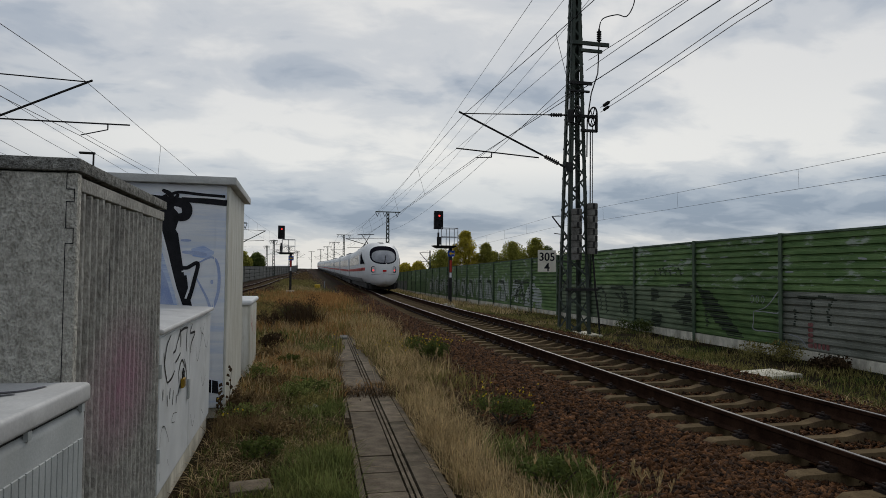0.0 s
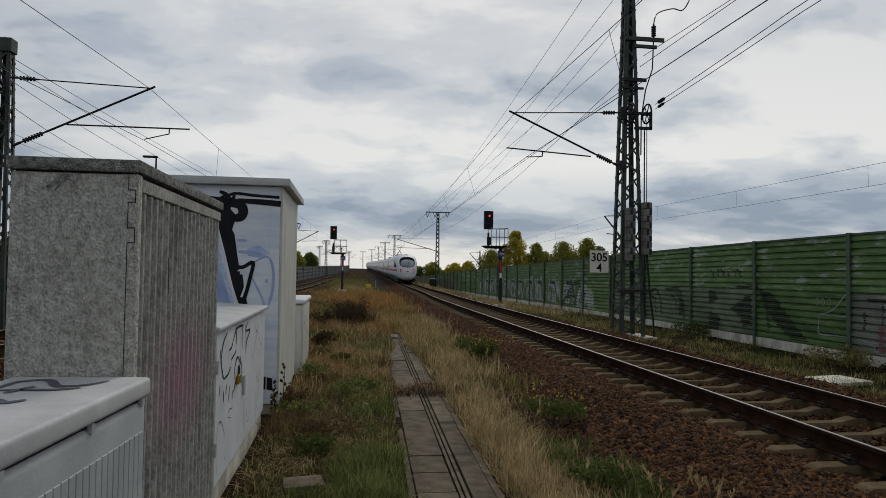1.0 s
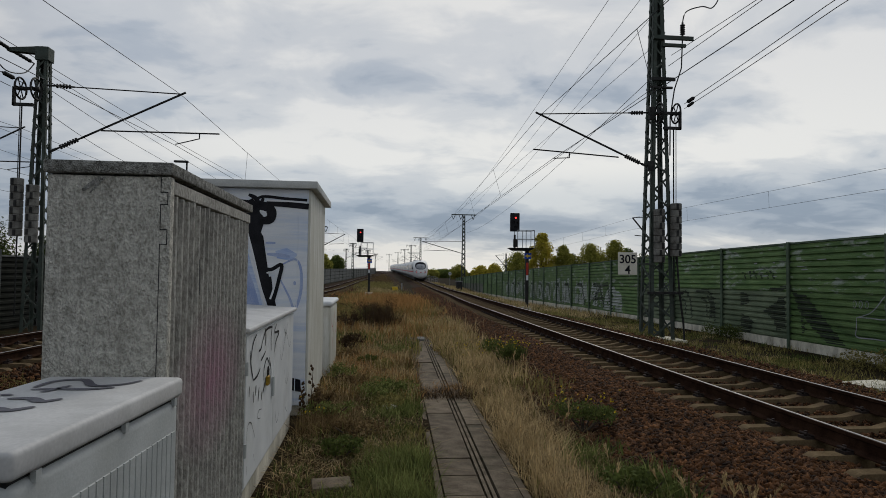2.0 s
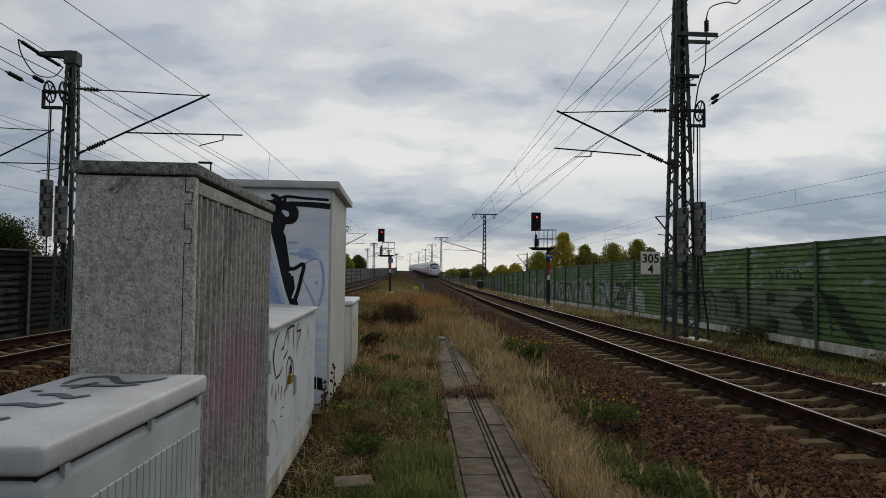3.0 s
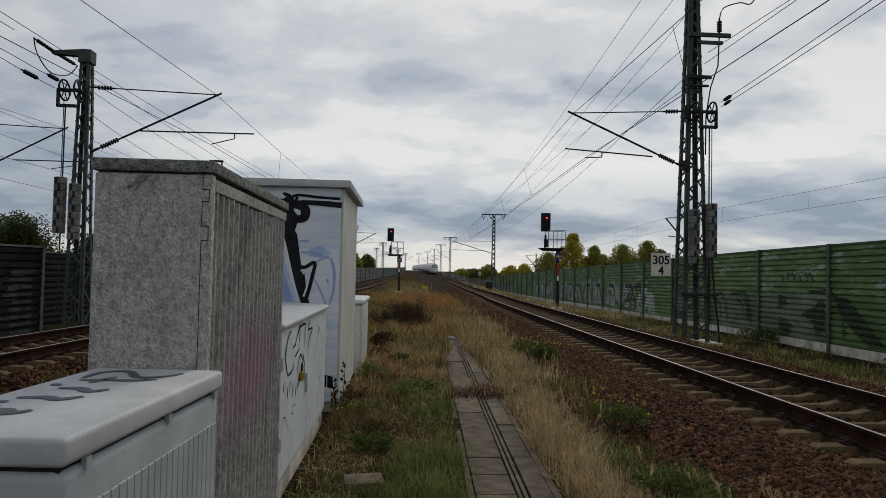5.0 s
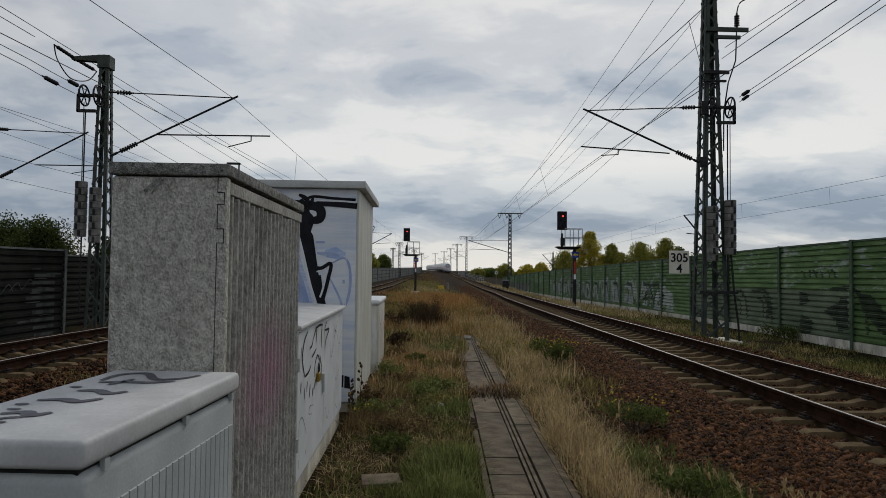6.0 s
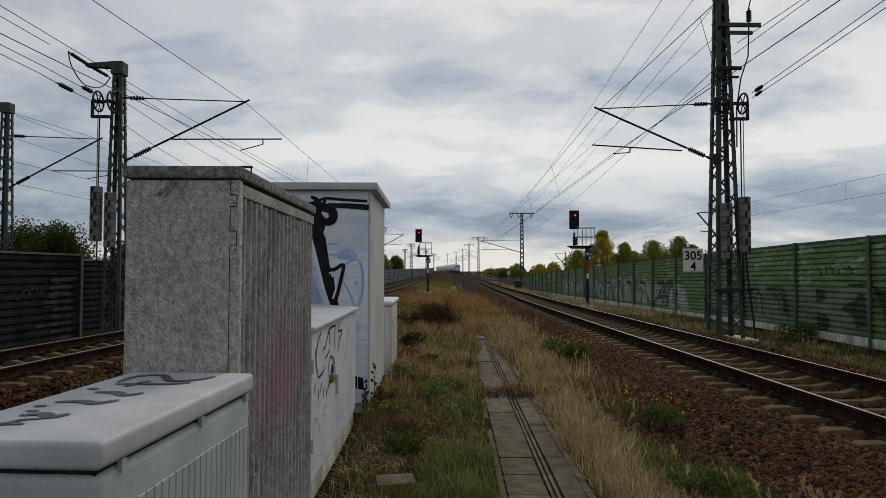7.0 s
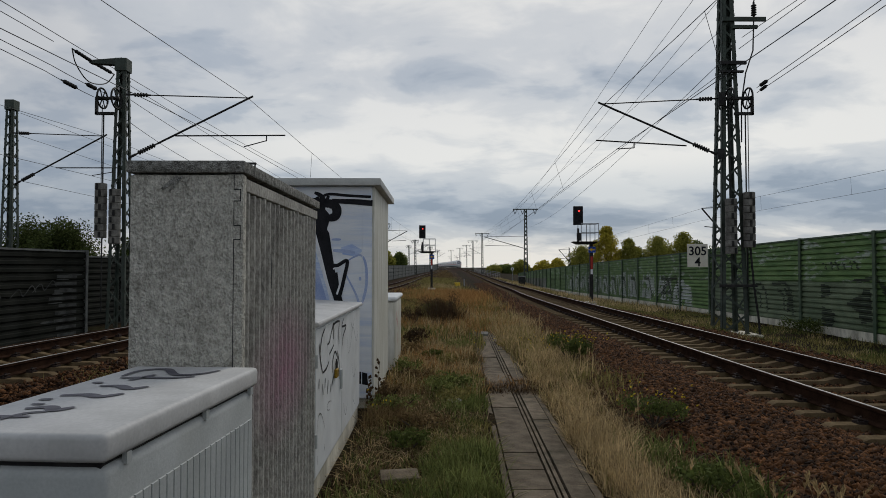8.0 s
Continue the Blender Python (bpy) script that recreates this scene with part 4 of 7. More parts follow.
def tension_gear(ma, x, y, zw, side, wz, dxs):
    """Two spoked tensioning wheels with their hanging weights."""
    for k, dx in enumerate(dxs):
        wx = x + side * dx
        g = Geo()
        rim = [((wx, y - 0.5 + 0.3 * math.cos(a), zw + 0.3 * math.sin(a)), 0.028) for a in [2 * math.pi * i / 20 for i in range(21)]]
        g.lathe(rim, 6, caps=False)
        for i in range(3):
            a = math.pi * i / 3
            g.tube((wx, y - 0.5 - 0.28 * math.cos(a), zw - 0.28 * math.sin(a)), (wx, y - 0.5 + 0.28 * math.cos(a), zw + 0.28 * math.sin(a)), 0.018, 6)
        g.tube((wx - 0.08, y - 0.5, zw), (wx + 0.08, y - 0.5, zw), 0.06, 8)
        w = part("tension_wheel", g, M_DARK, ma, "dark spoked tensioning wheel", True)
        part("weight_rod", Geo().tube((wx, y - 0.5, zw - 0.2), (wx, y - 0.5, wz[k] - 1.0), 0.012, 6), M_DARK, ma)
        for i in range(8):
            z = wz[k] - 0.205 * i
            wt = Geo().lathe([((wx, y - 0.5, z - 0.200), 0.152), ((wx, y - 0.5, z - 0.188), 0.17), ((wx, y - 0.5, z - 0.014), 0.17), ((wx, y - 0.5, z), 0.152)], 14)
            wo = part("weight", wt, M_WEIGHT, ma, "round grey concrete weight")
            # the weight's slot has no recess: a dark box gives its shade
            part("slot_shade", Geo().box(wx - 0.03 + (0.05 if i % 2 else -0.03), wx + 0.03 + (0.05 if i % 2 else -0.03), y - 0.69, y - 0.65, z - 0.185, z - 0.02), M_DARK, wo)
    part("wheel_bracket", Geo().box(min(x, x + side * 0.55), max(x, x + side * 0.55), y - 0.55, y - 0.45, zw - 0.5, zw - 0.42).box(min(x, x + side * 0.55), max(x, x + side * 0.55), y - 0.55, y - 0.47, zw - 0.04, zw + 0.04).box(x + side * 0.5, x + side * 0.56, y - 0.55, y - 0.45, zw - 0.5, zw + 0.04), M_DARK, ma)
    part("guide_rod", Geo().tube((x + side * 0.42, y - 0.3, zw - 0.45), (x + side * 0.42, y - 0.3, 0.4), 0.02, 6), M_DARK, ma)


def right_mast():
    x, y, z0, z1 = 8.72, 19.2, -0.36, 12.2
    ma = thing("lattice_mast", "green-grey steel lattice mast carrying overhead line tensioning weights", "mast")
    gc = Geo()
    lattice(ma, gc, x, y, z0 - 0.1, z1, 0.82, 0.24, 0.12, 0.06)
    tagged(part("lacing", gc, M_STEEL, ma), kind="stuff")
    part("footing", rounded_block(x - 0.62, x + 0.72, y - 0.62, y + 0.62, z0 - 0.5, z0 + 0.15, 0.03, 2), M_PLINTH, ma, "concrete footing")
    part("brace_ring", Geo().box(x - 0.5, x + 0.62, y - 0.5, y - 0.44, 1.18, 1.26), M_DARK, ma)
    # side outrigger with feeder insulator
    part("outrigger", Geo().box(x - 0.2, x + 1.1, y - 0.28, y - 0.2, 9.2, 9.32).box(x + 0.1, x + 0.85, y - 0.28, y - 0.2, 8.97, 9.07), M_STEEL, ma)
    part("post_insulator", insulator((x + 0.75, y - 0.24, 9.32), (x + 0.75, y - 0.24, 9.78), 0.085, 5), M_DARK, ma, "dark post insulator", True)
    part("jumper_cable", hanging([(x + 0.75, y - 0.24, 9.78), (x + 0.85, y - 0.3, 10.1), (x + 1.25, y - 0.5, 10.2), (x + 1.5, y - 0.7, 10.1), (x + 1.65, y - 0.9, 10.5), (x + 1.5, y - 1.1, 11.0)], 0.018), M_DARK, ma)
    part("jumper_cable", Geo().lathe([((x + 0.75, y - 0.24, 9.3), 0.02), ((x + 0.7, y - 0.26, 8.3), 0.02), ((x + 0.45, y - 0.3, 7.6), 0.02), ((x + 0.3, y - 0.32, 6.7), 0.02), ((x + 0.28, y - 0.34, 5.5), 0.02)], 6), M_DARK, ma)
    for bx0, bx1, bz0, bz1 in ((-0.32, 0.45, 7.85, 7.95), (-0.35, 0.36, 7.6, 7.66), (-0.4, -0.22, 6.6, 7.0), (-0.45, -0.25, 5.0, 5.3)):
        part("clamp_plate", Geo().box(x + bx0, x + bx1, y - 0.38, y - 0.3, bz0, bz1), M_DARK, ma)
    part("crossarm", Geo().box(x - 1.9, x + 1.9, y - 0.08, y + 0.08, 12.0, 12.15), M_STEEL, ma)
    cantilever(ma, (x - 0.3, y - 0.2, 6.86), (x - 0.36, y - 0.2, 5.14), (4.86, y - 0.2, 6.68), (4.68, y - 0.2, 5.58), (7.4, y - 0.2, 5.42), (0.42, (5.3, y - 0.2, 5.32)))
    tension_gear(ma, x, y, 6.78, 1, (3.79, 3.98), (-0.14, 0.40))
    part("black_cable", Geo().lathe([((x + 0.4, y - 0.5, 2.6), 0.03), ((x + 0.5, y - 0.52, 1.2), 0.03), ((x + 0.62, y - 0.52, 0.3), 0.03), ((x + 0.66, y - 0.52, -0.3), 0.03)], 6), M_DARK, ma)
    sg = thing("kilometre_sign", "cream kilometre plate with black numerals, fixed beside the mast", "sign")
    sx, sy, sz = 7.55, y - 0.55, 2.11
    part("plate", Geo().box(sx - 0.30, sx + 0.30, sy - 0.012, sy + 0.012, sz - 0.34, sz + 0.34), M_SIGN, sg, bevel=0.004)
    part("arm", Geo().box(sx, x - 0.3, sy + 0.014, sy + 0.05, sz - 0.03, sz + 0.03), M_STEEL, sg)
    for txt, dz, size in (("305", 0.12, 0.36), ("4", -0.2, 0.36)):
        cu = bpy.data.curves.new("numerals", "FONT")
        cu.body, cu.size, cu.align_x, cu.align_y, cu.extrude, cu.offset = txt, size, "CENTER", "CENTER", 0.002, 0.006
        o = new("numerals", cu)
        cu.materials.append(M_BLACKPAINT)
        o.parent = sg
        o.matrix_basis = pose(sx, sy - 0.0145, sz + dz, 90, 0, 0)
    return ma


def left_mast():
    x, y, z0, z1 = -9.82, 19.6, -0.25, 8.2
    ma = thing("lattice_mast", "dark steel lattice mast with tensioning weights and a short head arm", "mast")
    gc = Geo()
    lattice(ma, gc, x, y, z0 - 0.1, z1 - 0.35, 0.58, 0.28, 0.09)
    tagged(part("lacing", gc, M_STEEL, ma), kind="stuff")
    part("footing", rounded_block(x - 0.55, x + 0.55, y - 0.55, y + 0.55, z0 - 0.5, z0 + 0.06, 0.03, 2), M_PLINTH, ma, "concrete footing")
    part("head", Geo().box(x - 0.185, x + 0.185, y - 0.185, y + 0.185, z1 - 0.4, z1), M_STEEL, ma, bevel=0.02)
    part("head_arm", Geo().hexa([(x - 1.0, y - 0.1, z1 - 0.14), (x, y - 0.1, z1 - 0.2), (x, y + 0.1, z1 - 0.2), (x - 1.0, y + 0.1, z1 - 0.14), (x - 1.0, y - 0.1, z1 - 0.05), (x, y - 0.1, z1 + 0.03), (x, y + 0.1, z1 + 0.03), (x - 1.0, y + 0.1, z1 - 0.05)]), M_STEEL, ma)
    part("insulator", insulator((x - 0.95, y, z1 - 0.08), (x - 1.0, y - 1.0, z1 - 0.02), 0.06, 6), M_DARK, ma, "dark ribbed insulator", True)
    part("insulator", insulator((x - 0.95, y, z1 - 0.08), (x - 0.9, y + 1.2, z1 - 0.1), 0.06, 6), M_DARK, ma, "dark ribbed insulator", True)
    part("jumper_cable", hanging([(x - 1.0, y - 1.0, z1), (x - 1.0, y - 0.8, z1 - 0.4), (x - 0.95, y - 0.2, z1 - 0.75), (x - 0.92, y + 0.7, z1 - 0.55), (x - 0.9, y + 1.2, z1 - 0.1)], 0.018), M_DARK, ma)
    cantilever(ma, (x + 0.2, y - 0.2, 7.05), (x + 0.3, y - 0.2, 5.1), (-5.85, y - 0.2, 6.95), (-8.1, y - 0.2, 5.78), (-4.75, y - 0.2, 5.8), (0.83, (-6.0, y - 0.2, 5.45)))
    tension_gear(ma, x, y, 6.85, -1, (4.1, 4.28), (-0.06, 0.36))
    return ma


def left_far_mast():
    x, y, z0, z1 = -16.9, 25.0, -0.3, 8.35
    ma = thing("lattice_mast", "steel lattice mast with a cantilever, standing behind the dark barrier", "mast")
    gc = Geo()
    lattice(ma, gc, x, y, z0 - 0.1, z1 - 0.35, 0.55, 0.29, 0.09)
    tagged(part("lacing", gc, M_STEEL, ma), kind="stuff")
    part("head", Geo().box(x - 0.185, x + 0.185, y - 0.185, y + 0.185, z1 - 0.4, z1), M_STEEL, ma, bevel=0.02)
    cantilever(ma, (x + 0.2, y - 0.2, 7.02), (x + 0.3, y - 0.2, 5.0), (-13.15, y - 0.2, 6.9), (-15.0, y - 0.2, 5.65), (-12.2, y - 0.2, 5.65), (0.8, (-13.6, y - 0.2, 5.35)))
    return ma


def far_mast(x, y, z0, z1, arm_x, group, cross=2.1, arm_z=None, wide=0.72):
    ma = thing("lattice_mast", "distant steel lattice mast with a crossarm and cantilever", "mast", group)
    gc = Geo()
    lattice(ma, gc, x, y, z0 - 0.5, z1, wide, wide * 0.58, 0.1 if wide > 0.5 else 0.05, 0.12 if wide > 0.5 else 0.04, 1.0)
    tagged(part("lacing", gc, M_STEEL, ma), kind="stuff")
    if cross > 0.5:
        part("crossarm", Geo().box(x - cross, x + cross, y - 0.1, y + 0.1, z1 - 0.02, z1 + 0.14), M_STEEL, ma)
        for o in (-0.85, -0.25, 0.75):
            c = x + o * cross
            part("feeder_insulator", Geo().tube((c - 0.3, y, z1), (c, y, z1 - 0.75), 0.05, 6).tube((c + 0.3, y, z1), (c, y, z1 - 0.75), 0.05, 6), M_DARK, ma)
    if arm_x is not None:
        zt = z0 + 1.0 if arm_z is None else arm_z - 6.6
        s = 1 if arm_x > x else -1
        part("bracket_tube", Geo().tube((x, y, zt + 4.6), (arm_x, y, zt + 6.6), 0.06, 6).tube((x, y, zt + 6.7), (arm_x, y, zt + 6.6), 0.035, 6).tube((x + s * (1.2 if wide > 0.5 else 0.3), y, zt + 5.05), (arm_x - s * 0.2, y, zt + 5.15), 0.04, 6), M_DARK, ma)
    return ma


right_mast()
left_mast()
left_far_mast()
FAR = [(14.5, 105, -0.75, 11.4), (12.8, 185, -0.2, 11.7), (13.6, 250, 0.3, 12.2), (14.1, 318, 1.0, 12.8), (13.0, 385, 1.5, 13.4), (9.0, 455, 2.0, 14.0)]
for fx, fy, fz0, fz1 in FAR:
    far_mast(fx, fy, fz0, fz1, xr(fy) - 0.2, "far masts along the track")
for fx, fy in ((-8.4, 96), (-6.0, 160), (-3.1, 225), (-0.6, 300), (-13.5, 130), (-10, 210)):
    far_mast(fx, fy, zr(fy) - 0.4, zr(fy) + 8.2, fx + 3.6, "far masts beside the grey barrier", 0.9)


# ---- wires ----
def wire(pts, r, sag=0.0, name="overhead_wire", label="thin dark overhead line wire", n=10):
    g = Geo()
    rings = []
    for i in range(len(pts) - 1):
        a, b = Vector(pts[i]), Vector(pts[i + 1])
        for k in range(n + (i == len(pts) - 2)):
            t = k / n
            p = a.lerp(b, t)
            p.z -= sag * 4 * t * (1 - t)
            rings.append((p, r * 0.75))
    g.lathe(rings, 5)
    return tagged(part(name, g, M_WIRE), label, "wire", "overhead wires")


def catenary(top, low, drops, sag, last=0):
    """Messenger wire and contact wire with droppers between supports."""
    wire(top, 0.011, sag)
    wire(low, 0.011, 0.04)
    dg = Geo()
    for i in range(len(top) - 1):
        a, b, c, d = Vector(top[i]), Vector(top[i + 1]), Vector(low[i]), Vector(low[i + 1])
        for k in range(1, drops - (last if i == 0 else 0)):
            t = k / drops
            p, q = a.lerp(b, t), c.lerp(d, t)
            p.z -= sag * 4 * t * (1 - t)
            q.z -= 0.16 * t * (1 - t)
            dg.tube(p, q, 0.006, 4)
    tagged(part("dropper_wires", dg, M_WIRE), "thin vertical dropper wires between messenger and contact wire", "wire", "overhead wires", "stuff")


catenary([(4.7, -46, 6.9), (4.92, 19.0, 6.66), (xr(105), 105, 6.7), (xr(185), 185, 7.1), (xr(250), 250, 7.6), (xr(318), 318, 8.2), (xr(385), 385, 8.7)],
         [(4.7, -46, 5.4), (5.3, 19.0, 5.31), (xr(105) + 0.2, 105, 5.2), (xr(185), 185, 5.6), (xr(250), 250, 6.0), (xr(318), 318, 6.6), (xr(385), 385, 7.1)], 9, 0.4)
catenary([(-10.6, -45, 7.0), (-5.9, 19.4, 6.95), (xl(96), 96, 6.9), (xl(160), 160, 7.1), (xl(225), 225, 7.6)],
         [(-10.9, -45, 5.45), (-6.0, 19.4, 5.42), (xl(96), 96, 5.4), (xl(160), 160, 5.6), (xl(225), 225, 6.1)], 9, 0.35, 2)
catenary([(-17.5, -40, 6.95), (-13.2, 24.8, 6.9), (-9.6, 130, 6.9)], [(-17.5, -40, 5.4), (-13.6, 24.8, 5.33), (-9.8, 130, 5.3)], 9, 0.5)
catenary([(21.6, -30, 6.5), (20.95, 50, 6.45), (20.0, 105, 4.7)], [(21.6, -30, 5.6), (21.0, 50, 5.5), (20.0, 105, 3.8)], 9, 0.12)
far_mast(22.6, 50, -1.0, 7.0, 20.9, "far masts beyond the barrier", 0.4, 6.45, 0.34)
far_mast(21.8, 105, -1.5, 5.0, 20.0, "far masts beyond the barrier", 0.4, 4.7, 0.34)
# feeders on the crossarms
for o, first in ((-1.8, -0.55), (-0.5, 0.6), (1.6, 1.5)):
    wire([(8.7 + first, -46, 12.0), (8.7 + first, 19.2, 12.0)] + [(fx + o, fy, fz1 - 0.75) for fx, fy, fz0, fz1 in FAR[:4]], 0.013, 0.5)
# anchored wires of the tensioning masts
wire([(9.4, 18.7, 7.1), (8.41, 11.21, 6.95), (3.4, -44, 6.3)], 0.013, 0.02)
wire([(9.4, 18.7, 6.95), (8.62, 11.19, 6.93), (5.1, -44, 7.1)], 0.013, 0.02)
part_ins = thing("line_insulator", "dark ribbed insulators in the anchored wires", "insulator")
part("insulator", insulator((9.37, 18.45, 7.09), (9.30, 17.9, 7.08), 0.06), M_DARK, part_ins, smooth=True)
part("insulator", insulator((9.37, 18.45, 6.95), (9.31, 17.95, 6.95), 0.05), M_DARK, part_ins, smooth=True)
wire([(8.45, 18.95, 7.95), (14.3, 105, 8.3)], 0.013, 1.1)
wire([(8.45, 18.95, 7.6), (xr(105), 105, 5.6)], 0.013, 0.3)
wire([(8.45, 18.95, 8.9), (xr(105) - 0.6, 105, 7.2)], 0.011, 0.4)
wire([(9.0, 18.95, 8.35), (8.6, -44, 8.5)], 0.013, 0.1)
wire([(9.1, 18.95, 8.7), (12.4, -44, 8.9)], 0.013, 0.1)
wire([(-10.1, 19.1, 7.0), (-10.0, 16.3, 6.95), (-9.6, -44, 6.3)], 0.013, 0.02)
wire([(-10.45, 19.1, 6.9), (-10.35, 16.6, 6.9), (-10.2, -44, 6.6)], 0.013, 0.02)
part("insulator", insulator((-10.09, 18.6, 6.99), (-10.07, 18.0, 6.98), 0.065), M_DARK, part_ins, smooth=True)
part("insulator", insulator((-10.42, 18.2, 6.9), (-10.40, 17.4, 6.9), 0.065), M_DARK, part_ins, smooth=True)
wire([(-11.3, -44, 8.7), (-10.6, 18.6, 8.2), (-9.6, 45, 8.2), (-8.9, 96, 8.0)], 0.014, 0.1)
wire([(-11.6, -44, 8.5), (-11.0, 18.0, 8.18)], 0.014, 0.15)
wire([(-10.8, 21.4, 8.1), (-9.2, 96, 7.6)], 0.013, 0.5)
wire([(-9.75, 19.6, 7.05), (-10.4, 33.6, 7.0), (-13.0, 130, 7.0)], 0.012, 0.1)
wire([(-9.75, 19.6, 6.35), (-10.8, 29, 6.3), (-13.2, 130, 6.0)], 0.012, 0.1)
wire([(-16.7, 25.2, 7.9), (-13.4, 210, 8.2)], 0.012, 0.5)
wire([(-16.7, 25.2, 7.0), (-13.4, 130, 6.6)], 0.012, 0.5)
wire([(-16.7, 25.2, 5.2), (-13.6, 130, 5.2)], 0.012, 0.3)


# ---- signals ----
def signal(x, y, zf, box_dx, label, height, plat, side):
    sg = thing("railway_signal", label, "signal", "red signals")
    part("footing", Geo().box(x - 0.3, x + 0.3, y - 0.3, y + 0.3, zf - 0.4, zf + 0.1), M_PLINTH, sg)
    part("post", Geo().box(x - 0.09, x + 0.09, y - 0.09, y + 0.09, zf, plat), M_DARK, sg, bevel=0.01)
    part("mast_plate", Geo().box(x - 0.06, x + 0.06, y - 0.12, y - 0.1, zf + 1.62, zf + 1.9), M_WHITEPAINT, sg, "white band of the mast plate")
    part("mast_plate", Geo().box(x - 0.06, x + 0.06, y - 0.12, y - 0.1, zf + 1.92, zf + 2.62), M_REDPAINT, sg, "red band of the mast plate")
    bx = x + box_dx
    a, b = min(bx - 0.35, x - 0.15), max(bx + 0.3, x + 0.35)
    part("platform", Geo().hexa([(a + 0.25, y - 0.3, plat - 0.15), (b - 0.25, y - 0.3, plat - 0.15), (b - 0.25, y + 0.3, plat - 0.15), (a + 0.25, y + 0.3, plat - 0.15), (a, y - 0.45, plat), (b, y - 0.45, plat), (b, y + 0.45, plat), (a, y + 0.45, plat)]), M_DARK, sg)
    r = Geo()
    lo, hi = bx + 0.08, bx + 1.05
    for px in (lo, (lo + hi) / 2, hi):
        for py in (y - 0.42, y + 0.42):
            r.tube((px, py, plat), (px, py, plat + 1.0), 0.022, 6)
    for z in (plat + 0.5, plat + 1.0):
        for py in (y - 0.42, y + 0.42):
            r.tube((lo, py, z), (hi, py, z), 0.02, 6)
        r.tube((hi, y - 0.42, z), (hi, y + 0.42, z), 0.02, 6)
    part("railing", r, M_GALV, sg, "galvanised tube railing")
    part("stem", Geo().tube((bx, y, plat), (bx, y, plat + 0.75), 0.06, 8).box(bx - 0.1, bx + 0.12, y - 0.15, y - 0.05, plat + 0.05, plat + 0.5), M_DARK, sg)
    zt = height
    hd = part("signal_head", Geo().box(bx - 0.26, bx + 0.26, y - 0.1, y + 0.14, zt - 1.05, zt), M_BLACKPAINT, sg, "black signal head", bevel=0.02)
    part("red_light", Geo().tube((bx + 0.03, y - 0.115, zt - 0.28), (bx + 0.03, y - 0.10, zt - 0.28), 0.055, 14), M_REDLAMP, hd, "lit red lamp")
    h = Geo()
    for dx, dz in ((0.03, -0.28), (-0.1, -0.55), (0.1, -0.62), (0, -0.85)):
        ring = [((bx + dx + 0.11 * math.cos(t), y - 0.17, zt + dz + 0.11 * math.sin(t)), 0.012) for t in [math.pi * i / 8 for i in range(9)]]
        h.lathe(ring, 5)
        h.lathe([((bx + dx + 0.11 * math.cos(t), y - 0.12, zt + dz + 0.11 * math.sin(t)), 0.012) for t in [math.pi * i / 8 for i in range(9)]], 5)
    part("hoods", h, M_DARK, hd)
    part("arrow_plate", Geo().box(x - 0.18, x + 0.22, y - 0.14, y - 0.12, plat - 0.62, plat - 0.28), M_BLUE, sg, "blue plate")
    part("arrow", Geo().poly([(x - 0.14, y - 0.146, plat - 0.45), (x + 0.02, y - 0.146, plat - 0.34), (x + 0.02, y - 0.146, plat - 0.41), (x + 0.17, y - 0.146, plat - 0.41), (x + 0.17, y - 0.146, plat - 0.49), (x + 0.02, y - 0.146, plat - 0.49), (x + 0.02, y - 0.146, plat - 0.56)], (0, -0.004, 0)), M_YELLOW, sg, "yellow arrow")
    return sg


signal(8.52, 35.5, -0.25, -0.72, "black railway signal showing red, beside the green barrier", 5.2, 3.2, 1)
signal(-0.62, 51.0, 0.0, -0.75, "black railway signal showing red, between the tracks", 5.15, 3.05, 1)


# ---- train ----
CAR = 26.2
M_CABGLASS = mat("cab_glass", (0.006, 0.006, 0.009), (0.016, 0.015, 0.022), 1, 0.5, bump=0, spec=0.0)
M_LAMPGLASS = mat("lamp_glass", (0.55, 0.5, 0.5), (0.7, 0.66, 0.66), 1, 0.3, bump=0, spec=0.5)
# the sky's reflection in the windscreen is put into this grey base colour
M_SCREEN = mat("reflection_grey_glass", (0.16, 0.165, 0.18), (0.36, 0.36, 0.37), 1.2, 0.2, bump=0, spec=0.5)


def nose_hw(s):
    return 1.43 * max(0.02, 1 - (1 - min(max(s, 0.004) / 4.2, 1)) ** 2.6) ** 0.5


def nose_top(s):
    return 1.7 + 2.02 * max(0.0, 1 - (1 - min(max(s, 0) / 4.4, 1)) ** 2.4) ** 0.62


def nose_bot(s):
    return 0.95 - 0.6 * max(0.0, 1 - (1 - min(max(s, 0) / 1.1, 1)) ** 2) ** 0.5


def nose_p(s):
    return 2.45 + 0.95 * min(1, max(0, s) / 5.3)


def ring(s, hw, zt, zb, p=3.4, n=32):
    zc, hh = (zt + zb) / 2, (zt - zb) / 2
    out = []
    for i in range(n):
        a = 2 * math.pi * (i + 0.5) / n
        c, d = math.cos(a), math.sin(a)
        out.append((math.copysign(abs(c) ** (2 / p), c) * hw, s, zc + math.copysign(abs(d) ** (2 / p), d) * hh))
    return out


def nose_at(x, z):
    """How far behind the tip the nose's skin lies at a point of its front view."""
    lo, hi = 0.0, 6.0
    for _ in range(26):
        s = (lo + hi) / 2
        zt, zb, hw = nose_top(s), nose_bot(s), nose_hw(s)
        zc, hh = (zt + zb) / 2, (zt - zb) / 2
        if (abs(x) / hw) ** nose_p(s) + (abs(z - zc) / hh) ** nose_p(s) <= 1:
            hi = s
        else:
            lo = s
    return hi


